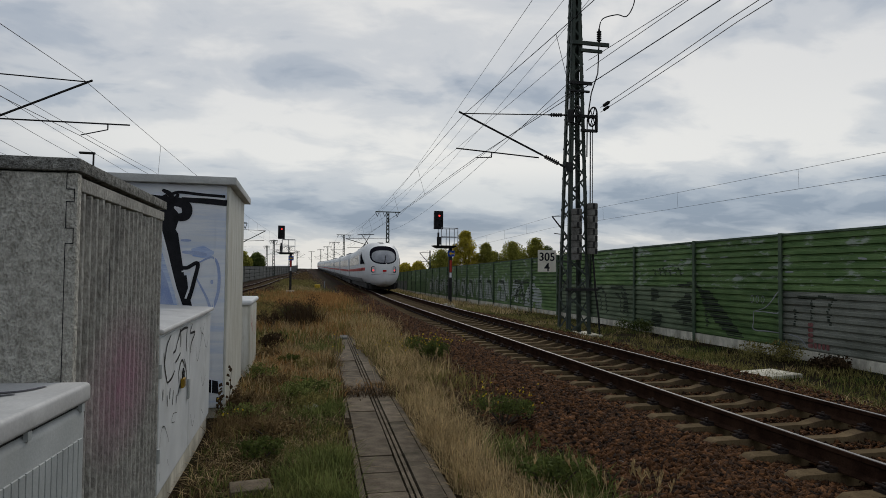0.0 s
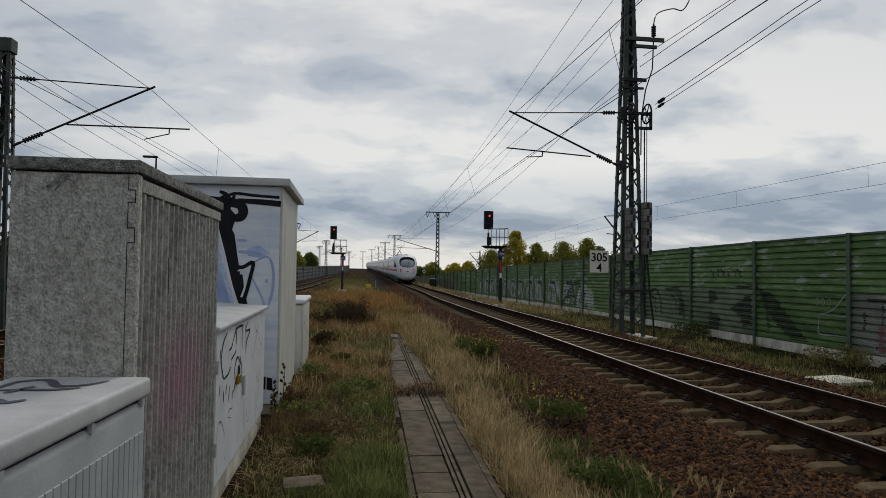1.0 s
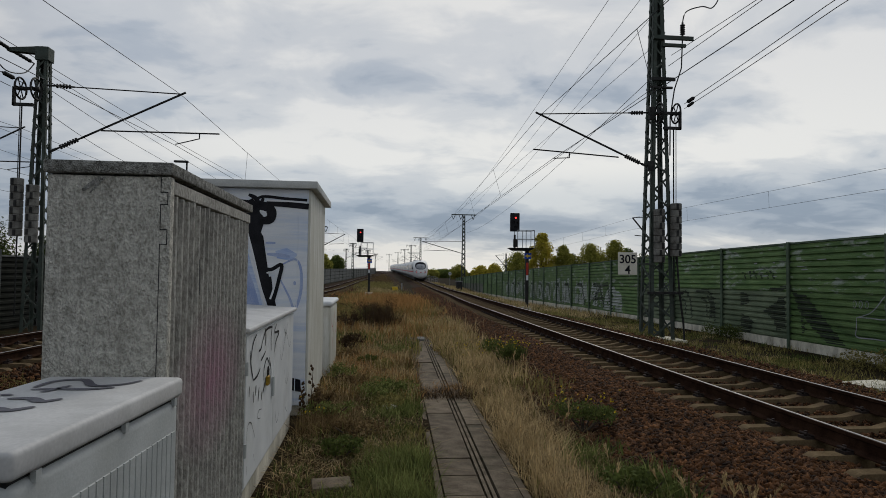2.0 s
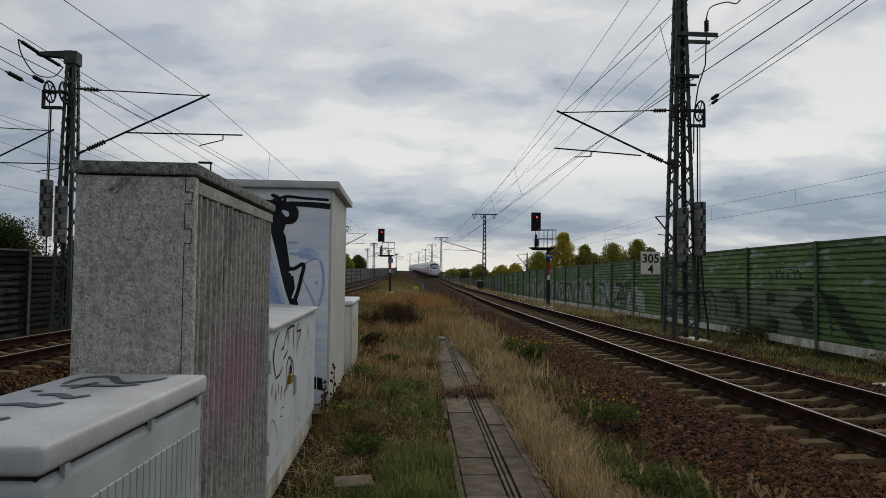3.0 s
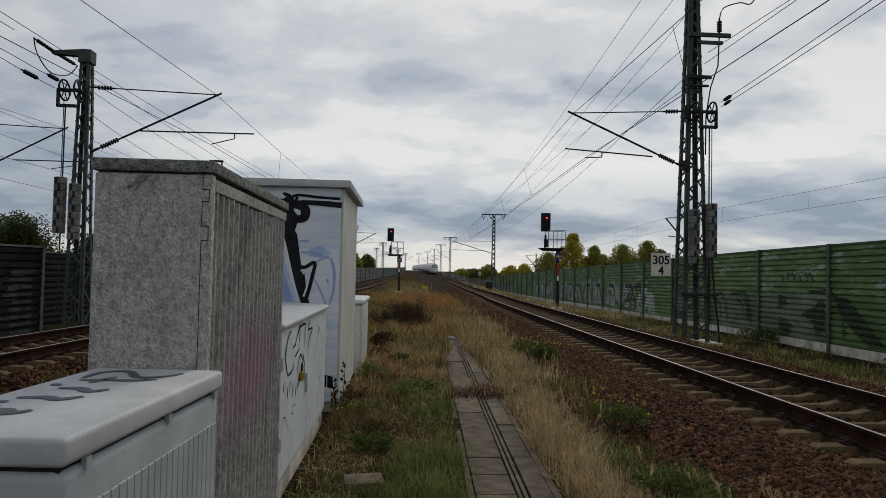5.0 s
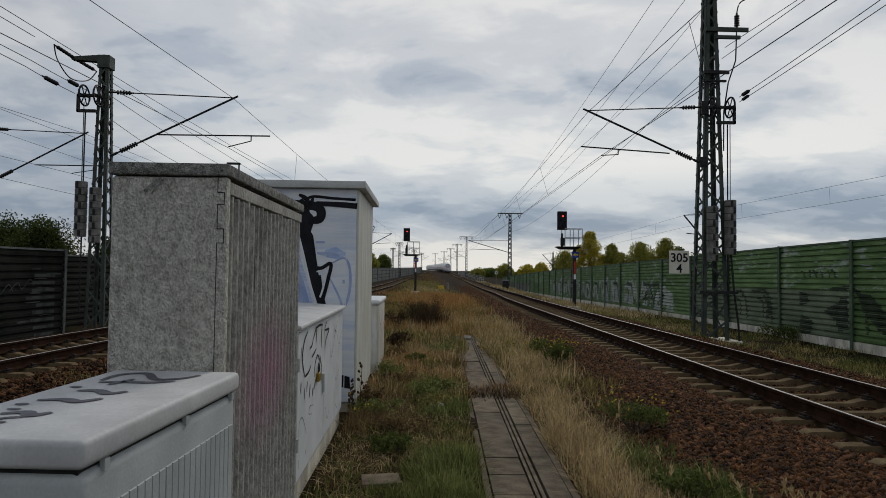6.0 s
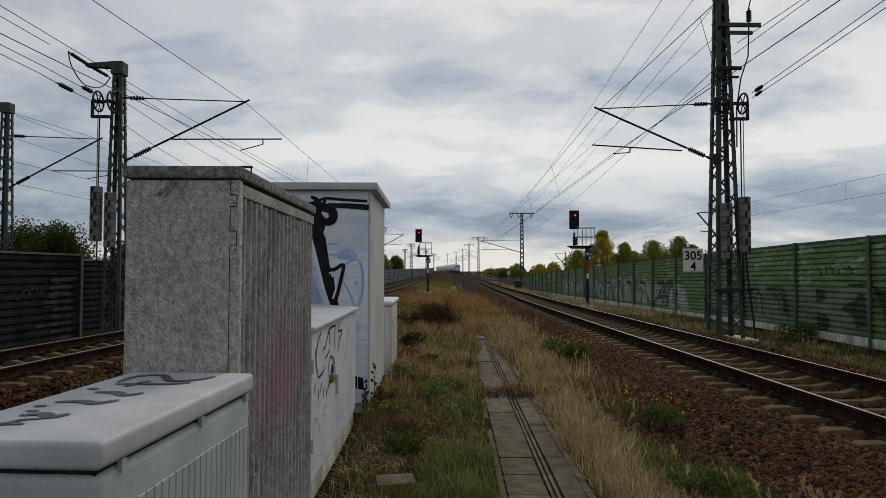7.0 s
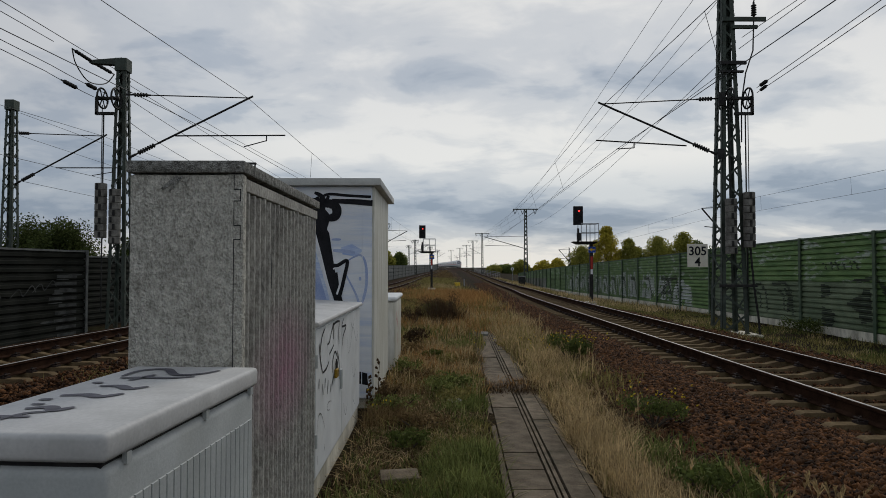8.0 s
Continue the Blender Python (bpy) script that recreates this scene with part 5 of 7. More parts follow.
def nose_patch(cx, cz, hx, hz, p=2.6, rings=6, n=28, lift=0.02):
    g = Geo()
    g.v.append((cx, nose_at(cx, cz) - lift, cz))
    for r in range(1, rings + 1):
        for i in range(n):
            a = 2 * math.pi * i / n
            c, d = math.cos(a), math.sin(a)
            x = cx + hx * r / rings * math.copysign(abs(c) ** (2 / p), c)
            z = cz + hz * r / rings * math.copysign(abs(d) ** (2 / p), d)
            g.v.append((x, nose_at(x, z) - lift, z))
    for i in range(n):
        g.f.append((0, 1 + i, 1 + (i + 1) % n))
        for r in range(rings - 1):
            a, b = 1 + r * n + i, 1 + r * n + (i + 1) % n
            g.f.append((a, b, b + n, a + n))
    return g


def nose_side(s, z):
    zt, zb, p = nose_top(s), nose_bot(s), nose_p(s)
    zc, hh = (zt + zb) / 2, (zt - zb) / 2
    return nose_hw(s) * max(0.0, 1 - (abs(z - zc) / hh) ** p) ** (1 / p)


def side_x(z, zt=3.72, zb=0.35):
    zc, hh = (zt + zb) / 2, (zt - zb) / 2
    return 1.43 * max(0.0, 1 - (abs(z - zc) / hh) ** 3.4) ** (1 / 3.4)


def side_strip(y0, y1, z0, z1, sgn, lift=0.012):
    k = [z0 + (z1 - z0) * i / 4 for i in range(5)]
    return Geo().sweep([[(sgn * (side_x(z) + lift), y, z) for z in k] for y in (y0, y1)], closed=False)


def car_body(nose):
    g = Geo()
    secs = []
    if nose:
        for s in (0.0, 0.05, 0.12, 0.25, 0.45, 0.7, 1.0, 1.4, 1.9, 2.5, 3.2, 4.0, 4.6, 5.3):
            secs.append(ring(s, nose_hw(s), nose_top(s), nose_bot(s), nose_p(s)))
        y1 = 5.8
    else:
        y1 = 0.25
        secs.append(ring(0.2, 1.36, 3.65, 0.4))
    secs += [ring(y, 1.43, 3.72, 0.35) for y in (y1, 12, 18, CAR - 0.3)]
    secs.append(ring(CAR - 0.15, 1.36, 3.65, 0.42))
    return g.sweep(secs)


def bogie(y):
    g = Geo()
    for dy in (-1.3, 1.3):
        for sx in (-0.75, 0.75):
            g.tube((sx - 0.07, y + dy, 0.45), (sx + 0.07, y + dy, 0.45), 0.45, 16)
        g.tube((-0.9, y + dy, 0.45), (0.9, y + dy, 0.45), 0.08, 8)
    for sx in (-1.05, 1.05):
        g.box(sx - 0.08, sx + 0.08, y - 1.8, y + 1.8, 0.4, 0.75)
    return g


def build_train():
    tr = thing("high_speed_train", "white high-speed train with a red stripe, running away", "train")
    cars = []
    win = side_strip(0, 1.55, 2.05, 2.85, -1).mesh("window")
    win_r = side_strip(0, 1.55, 2.05, 2.85, 1).mesh("window")
    for k in range(10):
        nose = k == 0
        ca = part("end_car" if nose else "car", car_body(nose), M_TRAINWHITE, tr, "white car body", True)
        y0 = 4.2 if nose else 0.5
        for sgn in (-1, 1):
            part("stripe", side_strip(y0 - (0.8 if nose else 0.0), CAR - 0.4, 1.5, 1.72, sgn), M_TRAINRED, ca, "red stripe")
            part("skirt", side_strip(y0, CAR - 0.4, 0.55, 0.95, sgn, 0.015), M_TRAINGREY, ca)
            yy = 7.2 if nose else 2.6
            while yy < CAR - 3.2:
                o = part("window", win if sgn < 0 else win_r, M_TRAINGLASS, ca)
                o.location = (0, yy, 0)
                yy += 1.9
            part("door", side_strip(CAR - 1.9, CAR - 1.0, 1.0, 2.95, sgn, 0.014), M_TRAINGREY, ca, "grey door outline")
        for y in ((5.2, CAR - 4) if nose else (4, CAR - 4)):
            part("bogie", bogie(y), M_TRAINUNDER, ca)
        part("underframe", Geo().box(-1.15, 1.15, 1.8, CAR - 1, 0.22, 0.6), M_TRAINUNDER, ca)
        part("roof_equipment", Geo().box(-0.7, 0.7, CAR * 0.45, CAR * 0.62, 3.67, 3.84), M_TRAINGREY, ca)
        part("roof_equipment", Geo().box(-0.6, 0.6, CAR * 0.75, CAR * 0.9, 3.67, 3.86), M_TRAINGREY, ca)
        if nose:
            part("windscreen", nose_patch(0, 2.66, 0.98, 0.68), M_CABGLASS, ca, "dark curved windscreen", True)
            # inner patch of the windscreen, coloured as if reflecting the sky
            part("reflection_grey_glass", nose_patch(0, 2.54, 0.86, 0.46, 2.6, lift=0.028), M_SCREEN, ca, "windscreen glass coloured grey for its reflection, inside the dark border", True)
            part("wiper", Geo().tube((0.0, nose_at(0, 2.05) - 0.05, 2.05), (0.12, nose_at(0.12, 2.6) - 0.06, 2.6), 0.03, 6), M_DARK, ca)
            for sx in (-1, 1):
                part("headlight_housing", nose_patch(sx * 0.77, 1.60, 0.14, 0.23, 3.0), M_TRAINGLASS, ca, "dark slanted lamp frame", True)
                part("headlight", nose_patch(sx * 0.74, 1.60, 0.105, 0.19, 3.0, 4, 18, 0.026), M_LAMPGLASS, ca, "pale lamp glass", True)
                part("tail_light", nose_patch(sx * 0.76, 1.54, 0.06, 0.06, 2, 3, 14, 0.032), M_REDLAMP, ca, "lit red tail light")
                g = Geo()
                z0, z1 = 1.52, 1.74
                secs = []
                for i in range(9):
                    x = 1.27 + 0.16 * i / 8
                    x = min(x, 1.425)
                    secs.append([(sx * x, nose_at(x, z) - 0.012, z) for z in (z0, (z0 + z1) / 2, z1)])
                part("nose_stripe", g.sweep(secs, closed=False), M_TRAINRED, ca, "red stripe running onto the nose")
            part("emblem", nose_patch(0, 1.5, 0.14, 0.07, 4, 3, 16, 0.025), M_TRAINRED, ca, "small red emblem")
            part("coupler_hatch_seam", Geo().lathe([((x, nose_at(x, 1.22) - 0.01, 1.22 + 0.06 * (1 - (x / 0.9) ** 2)), 0.012) for x in [-0.9 + 0.1 * i for i in range(19)]], 5), M_TRAINGREY, ca)
            part("snow_plough", Geo().hexa([(-0.8, 1.3, 0.15), (0.8, 1.3, 0.15), (1.1, 2.4, 0.15), (-1.1, 2.4, 0.15), (-0.85, 1.0, 0.5), (0.85, 1.0, 0.5), (1.15, 2.4, 0.5), (-1.15, 2.4, 0.5)]), M_TRAINUNDER, ca)
            for sgn in (-1, 1):
                part("cab_window", Geo().sweep([[(sgn * (nose_side(q, z) + 0.03), q, z) for z in [2.02 + (0.04 + 0.92 * ((q - 2.0) / 2.7) ** 0.8) * j / 4 for j in range(5)]] for q in [2.0 + 2.7 * i / 8 for i in range(9)]], closed=False), M_CABGLASS, ca, "dark triangular cab window")
            part("roof_spine", Geo().sweep([[(-0.16, s, nose_top(s) + 0.012), (0.16, s, nose_top(s) + 0.012)] for s in (2.6, 3.0, 3.5, 4.0, 4.6, 5.4)], closed=False), M_TRAINGREY, ca)
            part("pantograph", Geo().tube((-0.5, 20.0, 3.75), (0.0, 19.0, 4.55), 0.05, 6).tube((0, 19.0, 4.55), (-0.45, 20.2, 5.3), 0.035, 6).tube((0, 19.0, 4.55), (0.45, 20.2, 5.3), 0.035, 6).beam((-0.85, 20.2, 5.32), (0.85, 20.2, 5.32), 0.1, 0.06).tube((0.5, 20.0, 3.75), (0, 19.0, 4.55), 0.05, 6), M_DARK, ca, "raised dark pantograph")
        cars.append(ca)
    return tr, cars


TRAIN, CARS = build_train()


def track_pose(s0, s1):
    a = Vector((xr(s0), s0, zr(s0)))
    b = Vector((xr(s1), s1, zr(s1)))
    d = b - a
    yaw = -math.degrees(math.atan2(d.x, d.y))
    return pose(*a, math.degrees(math.atan2(d.z, d.y)), 0, yaw)


def motions():
    """The train runs away along the right track."""
    rows, car_rows = [], [[] for _ in CARS]
    for i in range(17):
        t = 0.5 * i
        s = 44.7 + 34.0 * t
        base = track_pose(s, s + CAR)
        rows.append((t, base))
        for k in range(len(CARS)):
            car_rows[k].append((t, base.inverted() @ track_pose(s + CAR * k, s + CAR * (k + 1))))
    walk(TRAIN, rows)
    for ob, r in zip(CARS, car_rows):
        walk(ob, r)


# ---- ballast stones, grass, weeds, trees ----
rng = np.random.default_rng(7)


def array_mesh(name, verts, faces):
    """Mesh from arrays; all faces have the same number of corners."""
    me = bpy.data.meshes.new(name)
    nf, k = faces.shape
    me.vertices.add(len(verts))
    me.vertices.foreach_set("co", verts.astype(np.float32).ravel())
    me.loops.add(nf * k)
    me.loops.foreach_set("vertex_index", faces.astype(np.int32).ravel())
    me.polygons.add(nf)
    me.polygons.foreach_set("loop_start", np.arange(0, nf * k, k, dtype=np.int32))
    me.update(calc_edges=True)
    return me


def bed_height(off):
    return np.interp(np.abs(off), [0, 0.9, 1.15, 1.3, 1.75, 2.3, 3.1], [-0.275, -0.265, -0.245, -0.23, -0.245, -0.325, -0.40])


def stones(xf, n, y0, y1, o0, o1, label, power=2.0, size=(0.026, 0.058)):
    y = y0 + (y1 - y0) * rng.random(n) ** power
    off = rng.uniform(o0, o1, n)
    x = np.array([xf(v) for v in y]) + off
    z = np.array([zr(v) for v in y]) + bed_height(off)
    r = rng.uniform(size[0], size[1], n) * (0.75 + 0.5 * rng.random(n))
    # no stones on the rails
    keep = np.abs(np.abs(off) - 0.7525) > 0.11
    x, y, z, r = x[keep], y[keep], z[keep], r[keep]
    n = len(x)
    base = np.array([(1, 0, 0), (-1, 0, 0), (0, 1, 0), (0, -1, 0), (0, 0, 1), (0, 0, -1)], float)
    v = base[None] * r[:, None, None] * rng.uniform(0.6, 1.25, (n, 6, 1))
    v += rng.normal(0, 0.22, (n, 6, 3)) * r[:, None, None]
    a = rng.uniform(0, 2 * np.pi, n)
    b = rng.uniform(-0.9, 0.9, n)
    ca, sa, cb, sb = np.cos(a), np.sin(a), np.cos(b), np.sin(b)
    X, Y, Z = v[..., 0], v[..., 1], v[..., 2]
    Y, Z = Y * cb[:, None] - Z * sb[:, None], Y * sb[:, None] + Z * cb[:, None]
    X, Y = X * ca[:, None] - Y * sa[:, None], X * sa[:, None] + Y * ca[:, None]
    P = np.stack([X + x[:, None], Y + y[:, None], Z * 0.8 + z[:, None] + 0.25 * r[:, None]], -1).reshape(-1, 3)
    f = np.array([(0, 2, 4), (2, 1, 4), (1, 3, 4), (3, 0, 4), (2, 0, 5), (1, 2, 5), (3, 1, 5), (0, 3, 5)])
    F = (f[None] + 6 * np.arange(n)[:, None, None]).reshape(-1, 3)
    return tagged(part("ballast_stones", array_mesh("ballast_stones", P, F), M_STONE), label, "ballast", kind="stuff")


stones(xr, 62000, 3.2, 16, -3.3, -0.85, "loose rust-brown crushed stones on the ballast shoulder", 1.35, (0.020, 0.041))
stones(xr, 22000, 14, 30, -3.3, -0.85, "loose rust-brown crushed stones farther along the shoulder", 1.2, (0.026, 0.045))
stones(xr, 24000, 3.5, 24, -1.3, 1.3, "loose rust-brown crushed stones between the sleepers", 1.5, (0.017, 0.032))
stones(xr, 9000, 4.5, 26, 1.3, 2.9, "loose brown crushed stones on the far ballast shoulder", 1.4, (0.022, 0.042))
stones(xr, 24000, 26, 80, -3.4, -0.85, "coarse brown stones along the distant ballast shoulder", 1.3, (0.035, 0.065))
stones(xr, 9000, 24, 70, -1.25, 1.25, "brown stones between the distant sleepers", 1.4, (0.02, 0.034))
stones(xl, 22000, 7, 24, -1.3, 3.3, "loose brown crushed stones of the track by the dark barrier", 1.0, (0.022, 0.042))
stones(xl, 9000, 24, 75, 1.0, 3.4, "coarse brown stones along the distant ballast of the curved track", 1.2, (0.035, 0.07))
stones(xr, 9000, -12, 3.4, -3.35, 2.9, "loose brown crushed stones of the nearest ballast", 1.0, (0.026, 0.05))
M_DRY = mat("dry_grass", (0.36, 0.26, 0.125), (0.64, 0.49, 0.27), 3, 0.9, bump=0, vary=0.45, island=True, spec=0.08, thin=0.35)
M_LITTER = mat("brown_litter", (0.10, 0.066, 0.03), (0.28, 0.195, 0.095), 3, 0.95, bump=0, vary=0.6, island=True, spec=0.05, thin=0.2)
M_GREENGRASS = mat("green_grass", (0.10, 0.125, 0.034), (0.25, 0.27, 0.09), 3, 0.8, bump=0, vary=0.6, island=True, spec=0.08, thin=0.35)
M_OLIVE = mat("olive_grass", (0.15, 0.135, 0.044), (0.33, 0.28, 0.10), 3, 0.9, bump=0, vary=0.5, island=True, spec=0.08, thin=0.3)
M_RUSSET = mat("russet_grass", (0.24, 0.115, 0.04), (0.50, 0.29, 0.11), 2, 0.9, bump=0, vary=0.5, island=True, spec=0.08, thin=0.3)
M_DEADSTEM = mat("dead_stem", (0.035, 0.022, 0.012), (0.10, 0.063, 0.032), 4, 0.9, bump=0, vary=0.5, island=True, spec=0.08)
M_FLOWER = mat("yellow_flower", (0.6, 0.42, 0.02), (0.75, 0.55, 0.04), 5, 0.8, bump=0)
M_WEED = mat("weed_leaf", (0.06, 0.08, 0.02), (0.13, 0.155, 0.045), 4, 0.8, bump=0, vary=0.5, island=True, spec=0.08, thin=0.35)
M_LEAF_Y = mat("yellowing_leaf", (0.40, 0.34, 0.045), (0.64, 0.53, 0.085), 1, 0.8, bump=0, vary=0.4, island=True, spec=0.08, thin=0.45)
M_LEAF_O = mat("olive_leaf", (0.21, 0.215, 0.045), (0.42, 0.39, 0.085), 1, 0.8, bump=0, vary=0.45, island=True, spec=0.08, thin=0.45)
M_LEAF_G = mat("green_leaf", (0.075, 0.105, 0.028), (0.18, 0.215, 0.06), 1, 0.8, bump=0, vary=0.45, island=True, spec=0.08, thin=0.45)


M_LEAF_D = mat("dark_leaf", (0.035, 0.05, 0.014), (0.09, 0.11, 0.032), 1, 0.8, bump=0, vary=0.5, island=True, spec=0.08, thin=0.3)


def ground_np(x, y):
    return np.array([ground_z(a, b) for a, b in zip(x, y)])


def bed_top(x, y):
    """Height of ground or ballast, whichever is higher."""
    z = ground_np(x, y)
    for xf in (xr, xl):
        c = np.array([xf(v) for v in y])
        zz = np.array([zr(v) for v in y]) + bed_height(x - c)
        z = np.where(np.abs(x - c) < 3.0, np.maximum(z, zz), z)
    return z


def blades(x, y, h, w, lean, material, label, droop=0.5, z=None, name="grass"):
    """Bent grass blades, each of two pieces and a tip."""
    n = len(x)
    z = bed_top(x, y) - 0.02 if z is None else z
    a = rng.uniform(0, 2 * np.pi, n)
    d = rng.uniform(0, 2 * np.pi, n)
    ln = np.abs(rng.normal(0, 1, n)) * lean * h
    sx, sy = np.cos(a) * w / 2, np.sin(a) * w / 2
    lx, ly = np.cos(d) * ln, np.sin(d) * ln
    V = np.zeros((n, 6, 3))
    for i, (t, k, s) in enumerate(((0, 1, -1), (0, 1, 1), (0.55, 0.75, -1), (0.55, 0.75, 1), (1, 0.12, -1), (1, 0.12, 1))):
        bend = t ** 1.8
        V[:, i, 0] = x + lx * bend + s * sx * k
        V[:, i, 1] = y + ly * bend + s * sy * k
        V[:, i, 2] = z + h * (t - droop * 0.35 * t ** 3 * np.minimum(1, ln / h))
    f = np.array([(0, 1, 3, 2), (2, 3, 5, 4)])
    F = (f[None] + 6 * np.arange(n)[:, None, None]).reshape(-1, 4)
    return tagged(part(name, array_mesh(name, V.reshape(-1, 3), F), material), label, "grass", kind="stuff")


def scatter(n, x0, x1, y0, y1, clump=0.0, clumps=1, xf=None, py=1.0):
    y = y0 + (y1 - y0) * rng.random(n) ** py
    x = rng.uniform(x0, x1, n)
    if clump:
        cx, cy = rng.uniform(x0, x1, clumps), y0 + (y1 - y0) * rng.random(clumps) ** py
        k = rng.integers(0, clumps, n)
        x, y = cx[k] + rng.normal(0, clump, n), cy[k] + rng.normal(0, clump, n)
    if xf:
        x = x + np.array([xf(v) for v in y])
    return x, y


def grass(n, area, h, w, lean, material, label, clump=0.0, clumps=1, xf=None, py=1.0, droop=0.5):
    if area[2] < 14:
        n, w = int(n * 0.8), w * 1.45
    x, y = scatter(n, *area, clump, clumps, xf, py)
    hh = h * rng.uniform(0.45, 1.2, n)
    over = np.where(y > 9.2, 0.06 + 0.05 * np.sin(2.3 * y) + 0.04 * np.clip(y - 11, 0, 4), 0.015 * np.sin(3.1 * y))
    on_path = (x > 0.30 + 0.031 * y + over) & (x < 1.05 + 0.031 * y - over) & (y < 17)
    on_box = (x < np.where(y < 8.2, -0.93, -0.84)) & (x > -3.2) & (y < 13)
    on_slab = (np.abs(x + 0.38) < 0.19) & (np.abs(y - 5.55) < 0.16)
    keep = ~on_path & ~on_box & ~on_slab
    return blades(x[keep], y[keep], hh[keep], w, lean, material, label, droop)


# beside the path, towards the track
grass(3300, (1.28, 1.85, 5.2, 10.5), 0.27, 0.0045, 0.8, M_DRY, "straw-coloured dry grass beside the path", 0.07, 110)
grass(1500, (1.3, 1.85, 4.0, 5.6), 0.22, 0.004, 0.9, M_DRY, "thin straw-coloured grass by the nearest lids", 0.08, 40)
grass(4200, (1.2, 2.0, 4.0, 10.5), 0.11, 0.006, 1.7, M_DRY, "flattened pale straw beside the path", 0.13, 120)
grass(5500, (1.15, 2.2, 4.0, 10.5), 0.10, 0.007, 1.3, M_LITTER, "brown matted litter under the dry grass", 0.16, 140)
grass(3600, (1.4, 2.5, 10, 19), 0.30, 0.008, 0.5, M_DRY, "straw-coloured dry grass tufts farther along the path", 0.16, 90)
grass(2600, (1.3, 2.7, 8.2, 18), 0.20, 0.008, 0.6, M_OLIVE, "short olive grass among the dry tufts", 0.15, 90)
grass(2600, (1.4, 2.6, 9.5, 17), 0.16, 0.008, 1.2, M_LITTER, "brown litter along the ballast edge", 0.2, 90)
grass(700, (1.85, 2.45, 4.4, 6.6), 0.2, 0.008, 0.7, M_GREENGRASS, "fresh green grass at the ballast edge", 0.1, 18)
grass(700, (1.9, 2.5, 4.4, 6.6), 0.17, 0.014, 0.7, M_WEED, "dark green weeds at the ballast edge", 0.1, 14)


def plumes(n, area, h, label):
    """Feathery seed heads on thin stalks."""
    x, y = scatter(n, *area)
    z = bed_top(x, y)
    V, F, k = [], [], 0
    for i in range(n):
        hh = h * rng.uniform(0.7, 1.15)
        d = rng.uniform(0, 2 * np.pi)
        lean = hh * rng.uniform(0.15, 0.5)
        top = np.array([x[i] + math.cos(d) * lean, y[i] + math.sin(d) * lean, z[i] + hh])
        root = np.array([x[i], y[i], z[i]])
        m = 26
        t = rng.uniform(0.66, 1.02, m)
        c = root + (top - root) * t[:, None]
        c[:, 2] -= 0.25 * lean * np.maximum(0, t - 0.7) * 3
        u = rng.normal(0, 0.28, (m, 3)) + (top - root) / hh
        u *= (0.05 * (1.15 - np.abs(t - 0.8) * 2.2) / np.linalg.norm(u, axis=1))[:, None]
        s = rng.normal(0, 0.0028, (m, 3))
        V.append(np.stack([c - s, c + s, c + u + s * 0.3, c + u - s * 0.3], 1).reshape(-1, 3))
        w = np.array((0.0022, 0.0022, 0))
        V.append(np.array([root - w, root + w, top + w * 0.4, top - w * 0.4]))
        F.append(np.arange(4 * (m + 1)).reshape(-1, 4) + k)
        k += 4 * (m + 1)
    return tagged(part("grass_plumes", array_mesh("grass_plumes", np.concatenate(V), np.concatenate(F)), M_DRY), label, "grass", kind="stuff")


plumes(18, (2.15, 2.75, 4.35, 4.9), 0.34, "feathery straw-coloured seed heads at the ballast edge")
plumes(46, (1.15, 2.0, 4.8, 11), 0.4, "feathery dry seed heads above the dry grass")
plumes(50, (1.3, 2.6, 10, 20), 0.42, "feathery dry seed heads along the path")
plumes(30, (-0.7, 0.5, 9.5, 16), 0.4, "thin seed heads among the weeds")
grass(6000, (-4.0, 0.35, -10, 3.6), 0.15, 0.007, 0.7, M_GREENGRASS, "low green grass behind the cabinets", 0.2, 160)
grass(4000, (1.0, 2.2, -10, 4.4), 0.26, 0.006, 0.5, M_DRY, "dry grass along the nearest path", 0.12, 90)
grass(7000, (-5.5, 2.2, -10, 14), 0.18, 0.008, 0.8, M_OLIVE, "matted olive grass around the cabinets", 0.3, 160)
# between the cabinets and the path
grass(4200, (-0.12, 0.46, 3.6, 6.3), 0.20, 0.007, 0.75, M_GREENGRASS, "fresh green grass beside the nearest lids", 0.11, 60)
grass(2200, (-0.8, 0.2, 3.2, 5.6), 0.13, 0.006, 0.8, M_GREENGRASS, "thin green grass by the cabinets", 0.12, 50)
grass(9000, (-0.95, 0.5, 4.4, 9.4), 0.075, 0.005, 2.6, M_LITTER, "brown dead stems lying by the cabinets", 0.16, 130, None, 1.0, 1.0)
grass(4500, (-0.95, 0.5, 4.4, 9.4), 0.09, 0.006, 1.8, M_DEADSTEM, "dark dead stems lying by the cabinets", 0.18, 90, None, 1.0, 1.0)
grass(2600, (-0.9, 0.45, 4.6, 8.8), 0.11, 0.0055, 2.4, M_DRY, "bleached stalks lying over the litter", 0.16, 80, None, 1.0, 1.0)
grass(2600, (-0.92, 0.35, 4.5, 8.2), 0.10, 0.008, 1.0, M_WEED, "dark green weeds among the litter", 0.12, 60)
grass(1600, (-0.3, 0.5, 6.3, 7.4), 0.10, 0.008, 0.9, M_OLIVE, "olive weeds beside the lids", 0.10, 26)
grass(2600, (-0.85, -0.2, 7.1, 9.0), 0.24, 0.005, 0.9, M_LITTER, "reddish dry tufts by the hut's corner", 0.10, 22, None, 1, 1)
grass(2200, (-0.25, 0.5, 7.9, 10.6), 0.14, 0.011, 0.8, M_GREENGRASS, "green weed patch beside the path", 0.13, 30)
